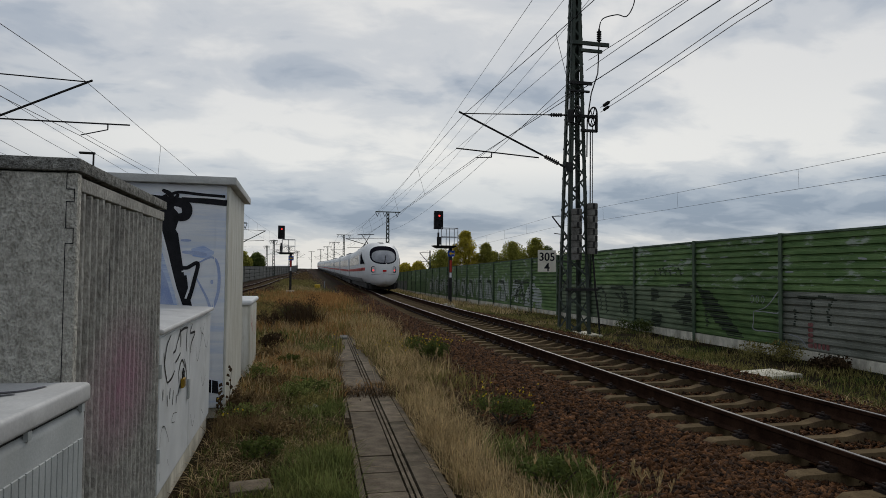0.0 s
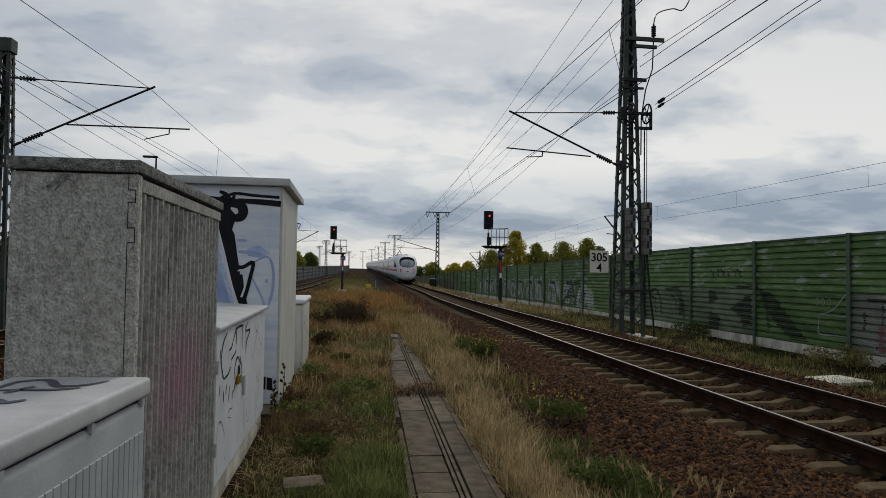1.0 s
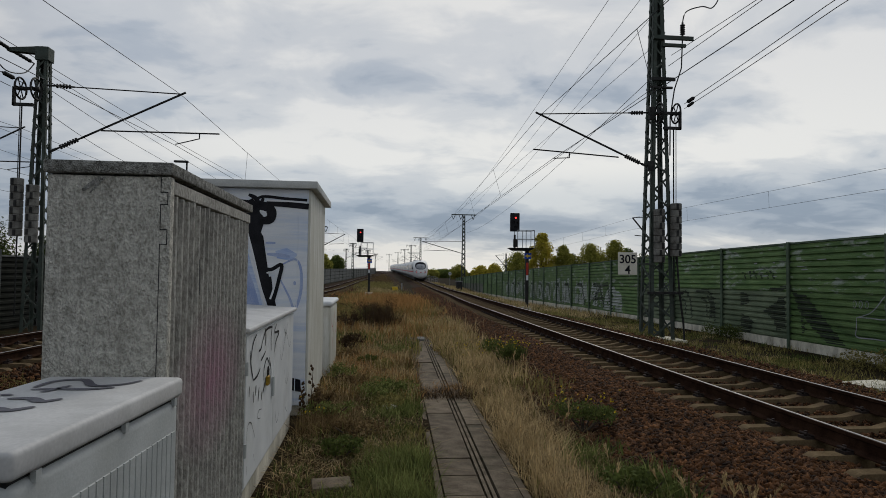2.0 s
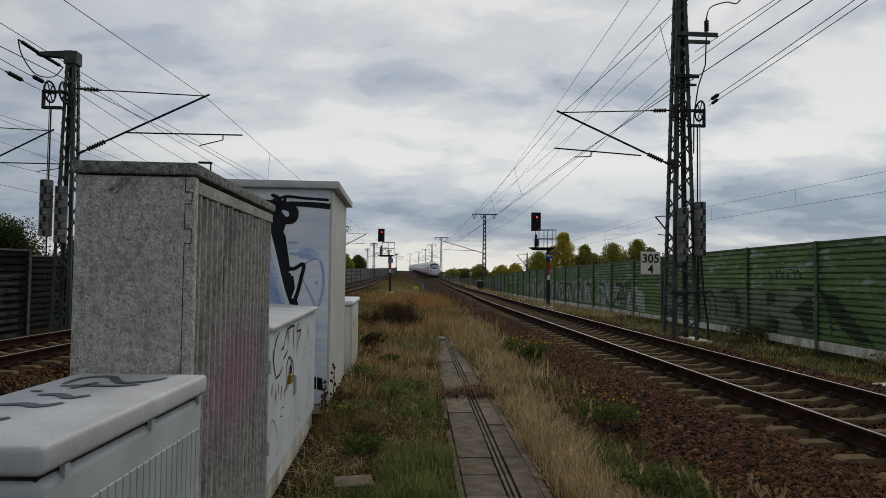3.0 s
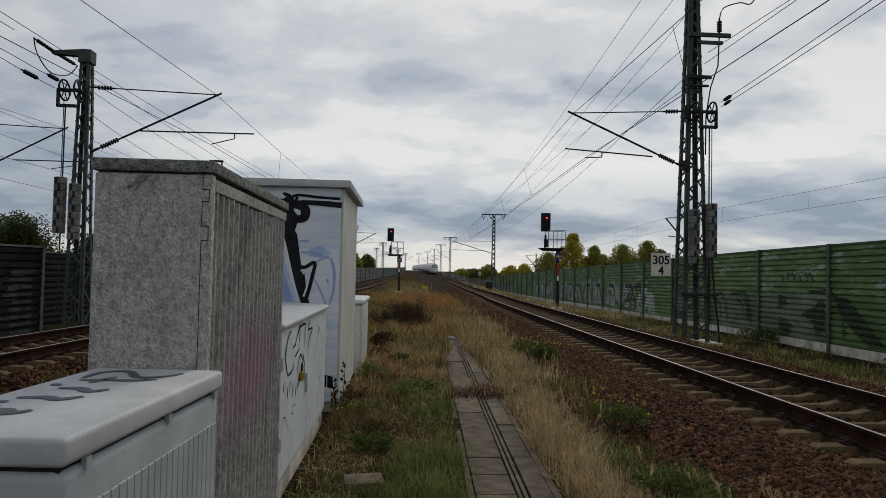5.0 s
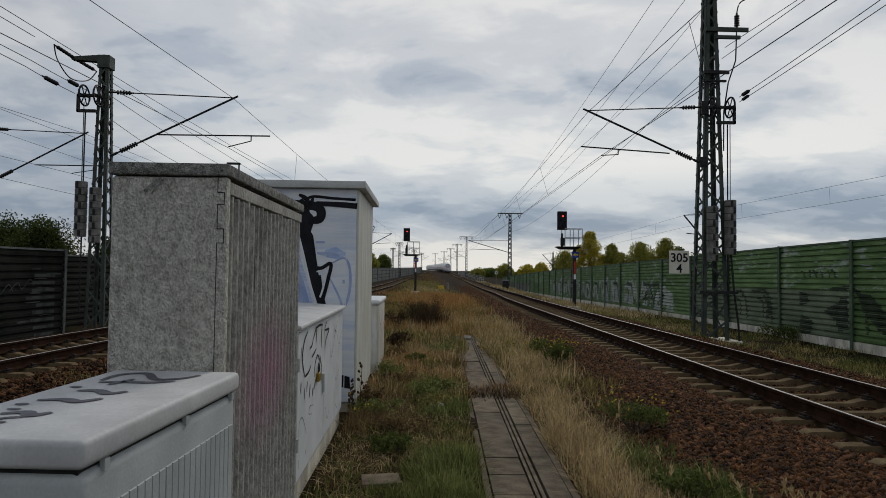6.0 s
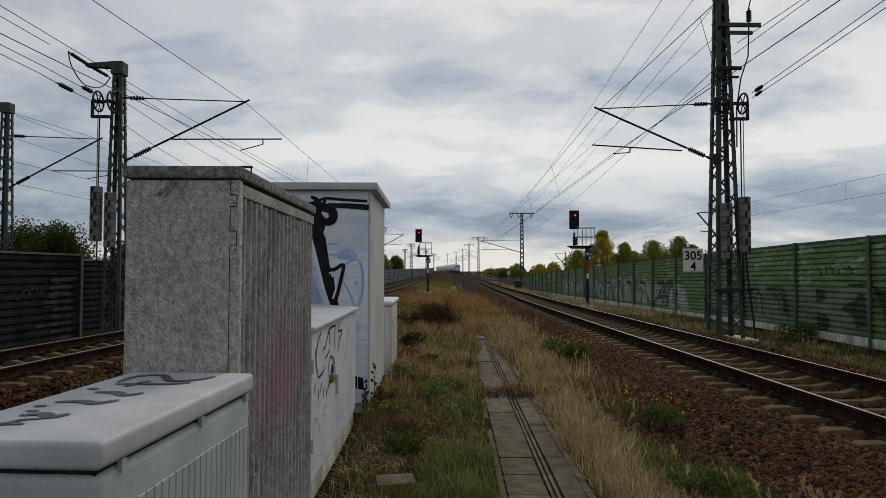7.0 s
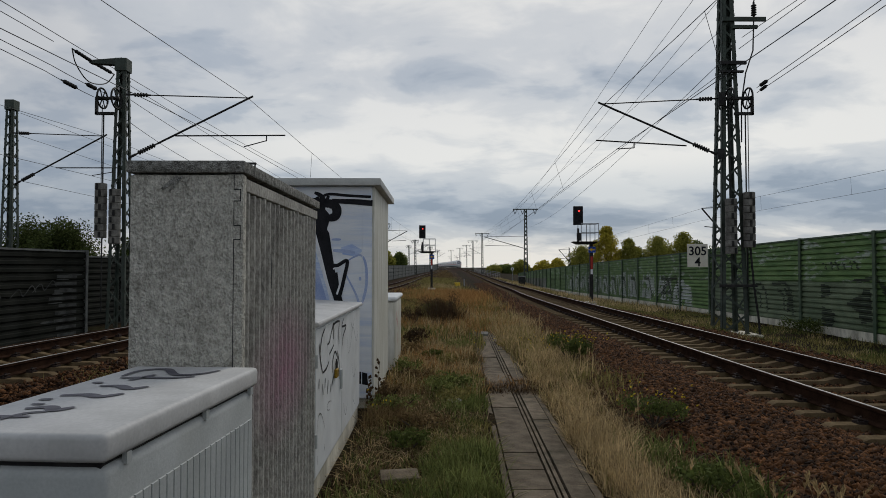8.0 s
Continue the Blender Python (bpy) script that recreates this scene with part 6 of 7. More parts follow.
grass(2600, (-0.95, 0.6, 8.8, 15), 0.16, 0.007, 0.9, M_OLIVE, "matted olive grass by the path", 0.16, 90)
grass(5200, (-0.95, 0.75, 9.2, 15.5), 0.17, 0.006, 1.1, M_LITTER, "brown weeds and stems by the hut", 0.16, 110)
grass(1500, (-0.95, 0.6, 9.0, 15), 0.24, 0.006, 0.8, M_DRY, "bleached dry grass among green weeds", 0.13, 50)
# dead weeds fallen across the path
dx, dy = scatter(1500, 0.1, 1.75, 9.0, 9.9, 0.13, 18)
blades(dx, dy, 0.12 * rng.uniform(0.5, 1.3, 1500), 0.008, 1.4, M_DEADSTEM, "dead reddish stems fallen across the path", 1.0)
dx, dy = scatter(420, 0.2, 1.5, 8.9, 10.0, 0.16, 14)
blades(dx, dy, 0.14 * rng.uniform(0.5, 1.3, 420), 0.007, 1.3, M_RUSSET, "russet stems fallen across the path", 1.0)
# the strip between the tracks
grass(8500, (-3.0, 2.0, 16, 34), 0.36, 0.013, 0.5, M_RUSSET, "russet autumn grass between the tracks", 0.35, 120)
grass(9000, (-3.0, 2.4, 13, 40), 0.35, 0.013, 0.5, M_OLIVE, "olive grass between the tracks", 0.4, 110)
grass(4500, (-2.0, 2.6, 14, 30), 0.32, 0.010, 0.6, M_DRY, "pale dry grass between the tracks", 0.25, 70)
grass(6500, (-2.6, 2.4, 13.5, 36), 0.26, 0.012, 0.8, M_LITTER, "brown weeds between the tracks", 0.3, 110)
grass(4500, (-2.4, 2.2, 13.5, 40), 0.28, 0.02, 0.6, M_WEED, "dark green weeds between the tracks", 0.25, 60)
grass(9000, (-2.0, 2.1, 34, 110), 0.3, 0.03, 0.5, M_OLIVE, "distant olive grass between the tracks", 0.8, 120)
grass(3500, (-0.4, 2.4, 100, 230), 0.30, 0.06, 0.5, M_LITTER, "sparse brown growth far along the strip between the tracks", 0.9, 90)
grass(5000, (-1.0, 2.2, 26, 46), 0.45, 0.024, 0.4, M_RUSSET, "distant russet grass between the tracks", 0.6, 50)
grass(1500, (0.9, 2.1, 28, 38), 0.55, 0.02, 0.4, M_RUSSET, "orange-brown tall grass patch at the ballast edge", 0.4, 26)
grass(900, (-0.4, 0.4, 18.6, 21.0), 0.75, 0.014, 0.35, M_DEADSTEM, "dark dead shrub stems in the grass", 0.22, 7)
grass(3000, (-2.6, 2.0, 26, 52), 0.4, 0.022, 0.45, M_RUSSET, "russet grass along the strip between the tracks", 0.7, 90)
grass(3500, (-1.2, 1.8, 20, 75), 0.32, 0.02, 0.5, M_DRY, "bleached grass along the strip between the tracks", 0.5, 110)
grass(1100, (-0.95, 0.5, 8.5, 14), 0.3, 0.005, 1.1, M_DRY, "bent pale stalks over the weeds", 0.25, 40, None, 1, 1)
grass(2400, (-0.9, 0.6, 9, 17), 0.22, 0.008, 0.8, M_RUSSET, "russet weeds by the hut", 0.2, 60)
# beside the green barrier
grass(20000, (2.3, 6.6, 3, 30), 0.13, 0.009, 0.7, M_OLIVE, "short olive grass between track and barrier", 0.3, 260, xr, 1.2)
grass(9000, (2.4, 6.5, 4, 30), 0.12, 0.010, 0.7, M_WEED, "dark green weeds between track and barrier", 0.2, 120, xr, 1.2)
grass(1700, (2.3, 5.8, 3, 26), 0.15, 0.008, 0.9, M_DRY, "dry grass tufts between track and barrier", 0.14, 60, xr, 1.1)
grass(6500, (2.6, 6.0, 30, 110), 0.30, 0.03, 0.6, M_DRY, "golden dry grass along the distant barrier", 0.7, 130, xr)
grass(8000, (2.6, 6.4, 26, 115), 0.24, 0.03, 0.6, M_OLIVE, "olive grass along the distant barrier", 0.7, 130, xr)
# beside the dark barrier
grass(4000, (-3.6, -2.3, 8, 40), 0.09, 0.012, 0.8, M_LITTER, "brown litter at the dark barrier's foot", 0.3, 90, xl)
grass(9000, (2.6, 4.4, 12, 60), 0.18, 0.014, 0.6, M_OLIVE, "short grass beside the curved track", 0.4, 140, xl)


def leaf_cloud(centres, radii, n, size, flat=1.0):
    """Small leaf faces strewn through ellipsoid clumps."""
    k = rng.integers(0, len(centres), n)
    u = rng.normal(0, 1, (n, 3))
    u /= np.linalg.norm(u, axis=1)[:, None]
    p = centres[k] + u * (rng.random(n) ** 0.45)[:, None] * radii[k][:, None] * np.array((1, 1, flat))
    a, b = rng.normal(0, 1, (n, 3)), rng.normal(0, 1, (n, 3))
    a /= np.linalg.norm(a, axis=1)[:, None]
    b -= a * np.sum(a * b, 1)[:, None]
    b /= np.linalg.norm(b, axis=1)[:, None]
    s = (size * rng.uniform(0.6, 1.3, n))[:, None]
    V = np.stack([p - a * s, p - b * s * 0.55, p + a * s, p + b * s * 0.55], 1).reshape(-1, 3)
    return V, np.arange(4 * n).reshape(n, 4)


def tree(x, y, h, w, material, label, n=2600, columnar=False, leaf=0.13):
    z0 = ground_z(x, y)
    t = thing("tree", label, "tree", m=pose(x, y, z0))
    g = Geo().lathe([((0, 0, -0.3), 0.03 * h), ((0.03 * h * 0.2, 0, h * 0.3), 0.022 * h), ((0, 0.02 * h, h * 0.6), 0.014 * h), ((0.01 * h, 0, h * 0.92), 0.005 * h)], 7)
    part("trunk", g, M_BARK, t)
    limbs, cs, rs = Geo(), [], []
    m = 16
    for i in range(m):
        q = i / m
        zz = h * (0.25 + 0.68 * q)
        a = i * 2.4 + rng.random()
        prof = (1 - (2 * q - 0.75) ** 2 * 0.5) if not columnar else (0.55 + 0.5 * math.sin(math.pi * min(1, q + 0.15)))
        r = w / 2 * max(0.25, prof) * rng.uniform(0.5, 0.85) * (1 - 0.55 * max(0, q - 0.6) / 0.4)
        e = Vector((math.cos(a) * r, math.sin(a) * r, zz + 0.06 * h))
        limbs.lathe([((0, 0, zz - 0.08 * h), 0.008 * h), (e, 0.003 * h)], 5)
        cs.append(tuple(e))
        rs.append(w * rng.uniform(0.15, 0.26))
    for q in (0.55, 0.75, 0.9, 1.0):
        cs.append((0, 0, h * q - 0.05 * h))
        rs.append(w * (0.26 if q < 0.9 else 0.16))
    tagged(part("limbs", limbs, M_BARK, t), kind="stuff")
    V, F = leaf_cloud(np.array(cs), np.array(rs), int(n * 4.2), leaf * 1.15, 1.15)
    tagged(part("crown", array_mesh("crown", V, F), material, t), kind="stuff")
    return t


def shrub(x, y, h, w, material, label, n=1500, leaf=0.06, z=None):
    z0 = ground_z(x, y) if z is None else z
    s = thing("shrub", label, "shrub", m=pose(x, y, z0))
    cs, rs = [], []
    for i in range(9):
        st = Geo()
        a, r = i * 2.4, w / 2 * rng.uniform(0.2, 0.9)
        e = (math.cos(a) * r, math.sin(a) * r, h * rng.uniform(0.45, 0.85))
        st.lathe([((0, 0, -0.05), 0.012 + 0.006 * h), (e, 0.005)], 5)
        part("stem", st, M_BARK, s)
        cs.append(e)
        rs.append(w * rng.uniform(0.14, 0.24))
    V, F = leaf_cloud(np.array(cs), np.array(rs), n, leaf, 0.8)
    tagged(part("leaves", array_mesh("leaves", V, F), material, s), kind="stuff")
    return s


# trees behind the green barrier
tree(29.2, 110, 9.7, 4.6, M_LEAF_Y, "slender yellowing poplar behind the barrier", 3000, True)
tree(33.2, 110, 7.5, 4.2, M_LEAF_O, "yellow-green tree behind the barrier", 2600)
tree(25.5, 112, 5.7, 5.6, M_LEAF_O, "dull olive tree behind the barrier", 2600)
tree(39.0, 112, 7.9, 6.0, M_LEAF_O, "olive-green tree behind the barrier", 2800)
tree(43.5, 112, 8.8, 5.4, M_LEAF_O, "tall olive tree behind the barrier", 2800)
tree(46.8, 114, 7.4, 5.5, M_LEAF_G, "green tree behind the barrier", 2400)
tree(51.5, 116, 6.2, 6.0, M_LEAF_G, "low green tree behind the barrier", 2400)
tree(36.0, 114, 6.0, 4.5, M_LEAF_G, "low green tree behind the barrier", 2200)
tree(30.0, 180, 3.7, 5.5, M_LEAF_Y, "small yellow autumn tree beyond the barrier", 2000, False, 0.2)
tree(34.0, 180, 4.2, 5.5, M_LEAF_Y, "golden autumn tree beyond the barrier", 2000, False, 0.2)
tree(25.0, 190, 3.6, 5.5, M_LEAF_O, "small olive tree beyond the barrier", 1800, False, 0.2)
for i in range(16):
    tx, ty = 15.5 + 2.3 * i + rng.uniform(-1, 1), 215 + 9 * (i % 4)
    tree(tx + (3 if i < 4 else 0), ty, rng.uniform(1.2, 2.1), 6.0, M_LEAF_G if i % 3 else M_LEAF_O, "distant dark green hedge tree", 900, False, 0.3)
# trees behind the barriers of the curved track
for i, (tx, ty, hh, ww) in enumerate(((-14.4, 24.5, 3.3, 3.4), (-17.0, 26.5, 3.4, 3.6), (-20.2, 26, 3.2, 4.0), (-12.9, 27, 2.9, 2.8))):
    tree(tx, ty, hh, ww, M_LEAF_D, "dark green bushy tree behind the dark barrier", 5200, False, 0.045)
for i in range(12):
    tree(-13.5 - 1.2 * (i % 4) + 0.15 * i, 95 + 13 * i, rng.uniform(5.0, 6.6), 5.5, (M_LEAF_G, M_LEAF_O, M_LEAF_G)[i % 3], "green tree behind the grey barrier", 1300, False, 0.2)

# weeds and shrubs
shrub(2.42, 11.9, 0.5, 0.8, M_WEED, "leafy weed with yellow blossom at the ballast edge", 2600, 0.02)
shrub(2.35, 7.3, 0.3, 0.7, M_WEED, "low leafy weed at the ballast edge", 1500, 0.018)
shrub(2.0, 5.05, 0.24, 0.5, M_WEED, "broad-leaved green weed by the dry grass", 500, 0.024)
shrub(11.6, 20.2, 0.32, 1.5, M_WEED, "dark weed clump at the barrier's foot", 1700, 0.03)
shrub(11.5, 13.6, 0.24, 1.6, M_OLIVE, "brownish weed clump at the barrier's plinth", 1700, 0.03)
shrub(11.3, 11.8, 0.22, 1.0, M_DEADSTEM, "dark withered weed clump near the plinth", 1700, 0.03)
shrub(0.0, 19.8, 0.95, 1.7, M_DEADSTEM, "dark withered shrub in the russet grass", 1300, 0.02)
shrub(0.05, 9.2, 0.18, 0.9, M_GREENGRASS, "low bright green weed patch", 2200, 0.02)
for k in range(11):
    shrub(rng.uniform(-0.7, 0.3), 6.4 + 0.72 * k, rng.uniform(0.12, 0.22), rng.uniform(0.35, 0.7), (M_WEED, M_LITTER, M_GREENGRASS, M_OLIVE)[k % 4], ("low leafy weed among the grass", "brown withered weed among the grass", "fresh green weed among the grass", "olive weed among the grass")[k % 4], 900, 0.018)
for k in range(10):
    shrub(rng.uniform(-2.2, 0.3), 14 + 1.5 * k, rng.uniform(0.35, 0.7), rng.uniform(0.6, 1.2), (M_DEADSTEM, M_OLIVE, M_WEED)[k % 3], ("dark withered bush in the russet grass", "olive bush in the russet grass", "green bush in the russet grass")[k % 3], 1100, 0.022)
shrub(-0.72, 8.4, 0.3, 0.4, M_LITTER, "withered weed at the hut's corner", 500, 0.025)
fl = []
for cx, cy, cz, s, k in ((2.42, 11.9, 0.42, 0.3, 90), (2.35, 7.3, 0.28, 0.28, 34), (-0.66, 7.4, 0.22, 0.1, 8), (1.9, 12.5, 0.3, 0.8, 40)):
    c = np.stack([cx + rng.normal(0, s, k), cy + rng.normal(0, s, k), cz + np.abs(rng.normal(0.05, 0.06, k))], 1)
    V, F = leaf_cloud(c, np.full(k, 0.012), k * 3, 0.013)
    fl.append((V, F))
k = 0
VV, FF = [], []
for V, F in fl:
    VV.append(V)
    FF.append(F + k)
    k += len(V)
tagged(part("flowers", array_mesh("flowers", np.concatenate(VV), np.concatenate(FF)), M_FLOWER), "tiny yellow blossoms on the weeds", "flowers", kind="stuff")


# withered flower stalks at the hut's corner
def withered_stalk(x, y, h, lean):
    w = thing("withered_stalk", "dark withered flower stalk beside the white hut", "plant", "withered stalks")
    part("stalk", Geo().lathe([((x, y, -0.03), 0.006), ((x + lean * 0.4, y, h * 0.5), 0.005), ((x + lean, y, h), 0.003)], 5), M_DEADSTEM, w)
    for k in range(9):
        t = 0.35 + 0.65 * k / 8
        px, pz = x + lean * t, h * t
        s = rng.uniform(0.012, 0.024)
        a = rng.uniform(0, 6.28)
        part("seed_head", Geo().lathe([((px + math.cos(a) * 0.02, y + math.sin(a) * 0.02, pz), s * 0.3), ((px + math.cos(a) * 0.04, y + math.sin(a) * 0.04, pz + s), s), ((px + math.cos(a) * 0.045, y + math.sin(a) * 0.045, pz + 2 * s), s * 0.4)], 6), M_DEADSTEM, w)


for sx, sy, sh, sl in ((-0.80, 8.0, 0.62, 0.02), (-0.86, 7.9, 0.42, -0.06), (-0.74, 7.8, 0.36, 0.05), (-0.90, 7.85, 0.3, 0.03)):
    withered_stalk(sx, sy, sh, sl)


# ---- small things ----
def slab(x, y, z, sx, sy, sz, turn, tilt, material, name, label, category):
    g = rounded_block(-sx / 2, sx / 2, -sy / 2, sy / 2, 0, sz, min(sz, sx, sy) * 0.18, 2)
    return tagged(part(name, g, material, m=pose(x, y, z, tilt, 0, turn)), label, category)


slab(9.35, 11.3, -0.31, 1.1, 0.75, 0.08, 10, 0, M_PLINTH, "concrete_slab", "pale concrete slab lying in the grass", "slab")
slab(0.98, 16.6, 0.0, 0.5, 0.42, 0.07, -3, 3, M_WEIGHT, "trough_cover", "pale loose concrete cover lying on the path", "slab")
slab(-0.38, 5.55, 0.0, 0.32, 0.24, 0.045, 8, 2, M_TROUGH, "concrete_slab", "small weathered slab sunk in the grass", "slab")
slab(0.15, 8.4, -0.02, 0.16, 0.12, 0.09, 30, 5, M_PLINTH, "rubble_stone", "pale lump of rubble in the grass", "stone")
slab(3.3, 8.9, 0.0, 0.09, 0.07, 0.05, 20, 8, M_WHITEPAINT, "white_stone", "white stone on the brown ballast", "stone")
slab(2.95, 5.6, -0.02, 0.10, 0.08, 0.06, 50, 8, M_WEIGHT, "pale_stone", "pale stone on the brown ballast", "stone")


def lamp_post():
    l = thing("street_lamp", "slim dark street lamp behind the cabinets", "lamp")
    x, y = -11.7, 40.0
    part("pole", Geo().lathe([((x, y, -0.3), 0.09), ((x, y, 4), 0.07), ((x, y, 8.3), 0.05)], 8), M_DARK, l)
    part("lamp_head", rounded_block(x - 0.75, x + 0.08, y - 0.12, y + 0.12, 8.28, 8.4, 0.03, 2), M_DARK, l)


def round_sign():
    s = thing("round_sign", "small white disc sign on a thin post", "sign")
    x, y = 12.6, 108.0
    z = ground_z(x, y)
    part("post", Geo().tube((x, y, z - 0.2), (x, y, z + 2.3), 0.04, 6), M_GALV, s)
    part("disc", Geo().tube((x, y - 0.06, z + 2.3), (x, y - 0.04, z + 2.3), 0.27, 20), M_WHITEPAINT, s)
    part("ring", Geo().tube((x, y - 0.075, z + 2.3), (x, y - 0.062, z + 2.3), 0.13, 16), M_DARK, s)


def marker(x, y):
    mk = thing("track_marker", "small yellow box beside the track with a short post", "marker")
    z = ground_z(x, y)
    part("box", rounded_block(x - 0.3, x + 0.3, y - 0.2, y + 0.2, z - 0.1, z + 0.42, 0.03, 2), M_YELLOW, mk)
    part("post", Geo().tube((x + 0.75, y, z - 0.1), (x + 0.75, y, z + 0.8), 0.06, 8), M_GALV, mk)


lamp_post()
round_sign()
marker(2.0, 69.0)


def railing():
    f = thing("railing", "thin grey steel railing beside the distant track", "railing")
    ys = [124 + 6 * i for i in range(22)]
    pts = [(xr(y) + 3.9, y, zr(y) - 0.55) for y in ys]
    for x, y, z in pts:
        part("post", Geo().box(x - 0.03, x + 0.03, y - 0.03, y + 0.03, z - 0.3, z + 1.05), M_GALV, f)
    for h in (0.35, 0.7, 1.05):
        part("rail", Geo().lathe([((x, y, z + h), 0.028) for x, y, z in pts], 5), M_GALV, f)


def control_box():
    b = thing("control_box", "dark lineside control box near the barrier", "box")
    x, y = 11.3, 86.0
    z = ground_z(x, y)
    part("body", rounded_block(x - 0.42, x + 0.42, y - 0.3, y + 0.3, z + 0.1, z + 1.4, 0.04, 2), M_DARK, b)
    part("roof", rounded_block(x - 0.5, x + 0.5, y - 0.38, y + 0.38, z + 1.4, z + 1.5, 0.03, 2), M_TRAINGREY, b)
    part("footing", Geo().box(x - 0.46, x + 0.46, y - 0.34, y + 0.34, z - 0.3, z + 0.1), M_PLINTH, b)


railing()
control_box()

# graffiti on the green barrier: illegible strokes
gr = random.Random(11)
M_PALE = mat("faded_white_spray", (0.31, 0.33, 0.31), (0.60, 0.62, 0.59), 2, 0.8, bump=0.05)


def spray(strokes, material, label):
    """One piece of graffiti: its strokes are parts."""
    gp = thing("graffiti", label, "graffiti")
    for st in strokes:
        tagged(part("stroke", st, material, gp), kind="stuff")
    return gp



def barrier_scratch(pts, w, lift=0.064):
    return stroke([(xb(y) - lift, y, z) for y, z in pts], w, (-1, 0, 0), True, 0.0)


def rib_levels(xlow, xtop, plinth, y):
    """Crowns and grooves of the ribbed panels: bottom, top and how far they stand out."""
    f, t = xlow(y) + plinth, xtop(y)
    m = f + (t - f) * 0.5
    out = []
    for a, b in ((f, m), (m, t)):
        h = (b - a) / 8
        for i in range(8):
            z = a + h * i
            out += [(z, z + 0.12 * h, 0.004), (z + 0.22 * h, z + 0.42 * h, 0.0635), (z + 0.42 * h, z + 0.62 * h, 0.0635), (z + 0.70 * h, z + 0.92 * h, 0.047)]
    return out


def rib_paint(inside, y0, y1, face, low, top, plinth, sgn, lift=0.0):
    """Paint that follows the ribs, wherever inside(y, z) holds."""
    g = Geo()
    for z0, z1, off in rib_levels(low, top, plinth, (y0 + y1) / 2):
        zm = (z0 + z1) / 2
        y, start = y0, None
        while y <= y1 + 0.05:
            hit = y <= y1 and inside(y + gr.uniform(-0.02, 0.02), zm)
            if hit and start is None:
                start = y
            if not hit and start is not None:
                b = len(g.v)
                g.v += [(face(q) + sgn * (off + lift), q, z) for q, z in ((start, z0), (y, z0), (y, z1), (start, z1))]
                g.f.append((b, b + 1, b + 2, b + 3))
                start = None
            y += 0.035
    return g


def near_line(pts, w):
    def inside(y, z):
        for (a, b), (c, d) in zip(pts, pts[1:]):
            u, v = c - a, d - b
            t = min(1, max(0, ((y - a) * u + (z - b) * v) / max(1e-6, u * u + v * v)))
            if math.hypot(y - a - t * u, z - b - t * v) < w / 2:
                return True
        return False
    return inside


def in_shape(pts):
    def inside(y, z):
        hit = False
        for (a, b), (c, d) in zip(pts, pts[1:] + pts[:1]):
            if (b > z) != (d > z) and y < (c - a) * (z - b) / (d - b) + a:
                hit = not hit
        return hit
    return inside


def paint_green(inside, pts, pad=0.3, lift=0.0):
    ys = [p[0] for p in pts]
    return rib_paint(inside, min(ys) - pad, max(ys) + pad, xb, zbf, zbt, 0.22, -1, lift)


def barrier_stroke(pts, w):
    return paint_green(near_line(pts, w), pts)


M_FADED = mat("faded_black_spray", (0.02, 0.026, 0.018), (0.055, 0.066, 0.046), 3, 0.7, bump=0.05)
dark = []
# arches and angular patches between the posts
for y, w, h in ((21.6, 1.3, 1.05), (23.3, 1.1, 0.95), (16.9, 1.5, 1.25)):
    z = zbf(y) + 0.5
    pts = [(y, z), (y + 0.08 * w, z + 0.7 * h), (y + 0.4 * w, z + h), (y + w, z + 0.92 * h)]
    dark.append(barrier_stroke(pts, 0.11))
    pts = [(y + 0.42 * w, z + 0.1), (y + 0.45 * w, z + 0.6 * h), (y + 0.75 * w, z + 0.72 * h)]
    dark.append(barrier_stroke(pts, 0.09))
for pts in (((17.35, 1.3), (16.85, 1.3), (15.3, 0.0), (15.95, 0.0), (16.6, 0.4), (17.1, 0.8)),
            ((18.75, 0.7), (17.75, 1.2), (17.65, 0.25), (18.1, 0.15), (18.25, 0.45)),
            ((19.95, 0.55), (19.3, 0.35), (19.45, -0.05), (20.0, -0.05)),
            ((20.0, 1.25), (19.6, 1.2), (19.5, 0.9), (20.0, 0.8)),
            ((22.2, 1.1), (21.75, 0.9), (21.6, 0.4), (22.0, 0.2), (21.95, 0.7))):
    dark.append(paint_green(in_shape(list(pts)), pts, 0.05, 0.001))
for pts in (((13.4, 1.2), (12.95, 1.22), (12.6, 1.25), (12.3, 1.2)), ((12.95, 1.2), (12.97, 0.7)), ((12.35, 1.22), (12.47, 0.9), (12.45, 0.6)), ((13.45, 0.9), (13.5, 0.5))):
    dark.append(barrier_stroke(list(pts), 0.07))
for i in range(6):
    y = 18.2 + 0.3 * i
    dark.append(barrier_stroke([(y, 1.72), (y + gr.uniform(0.05, 0.2), 1.72 + gr.uniform(0.1, 0.25))], 0.07))
spray(dark, M_FADED, "faded black graffiti strokes sprayed on the green barrier")
pale = []


def patchy(shape, cut):
    core = in_shape(shape)
    return lambda y, z: core(y, z) and noise.noise((y * 1.6, z * 2.4, 3)) > cut


# worn white letter bodies, their dark edges, and the tall pointed letter
y = 33.0
outline = []
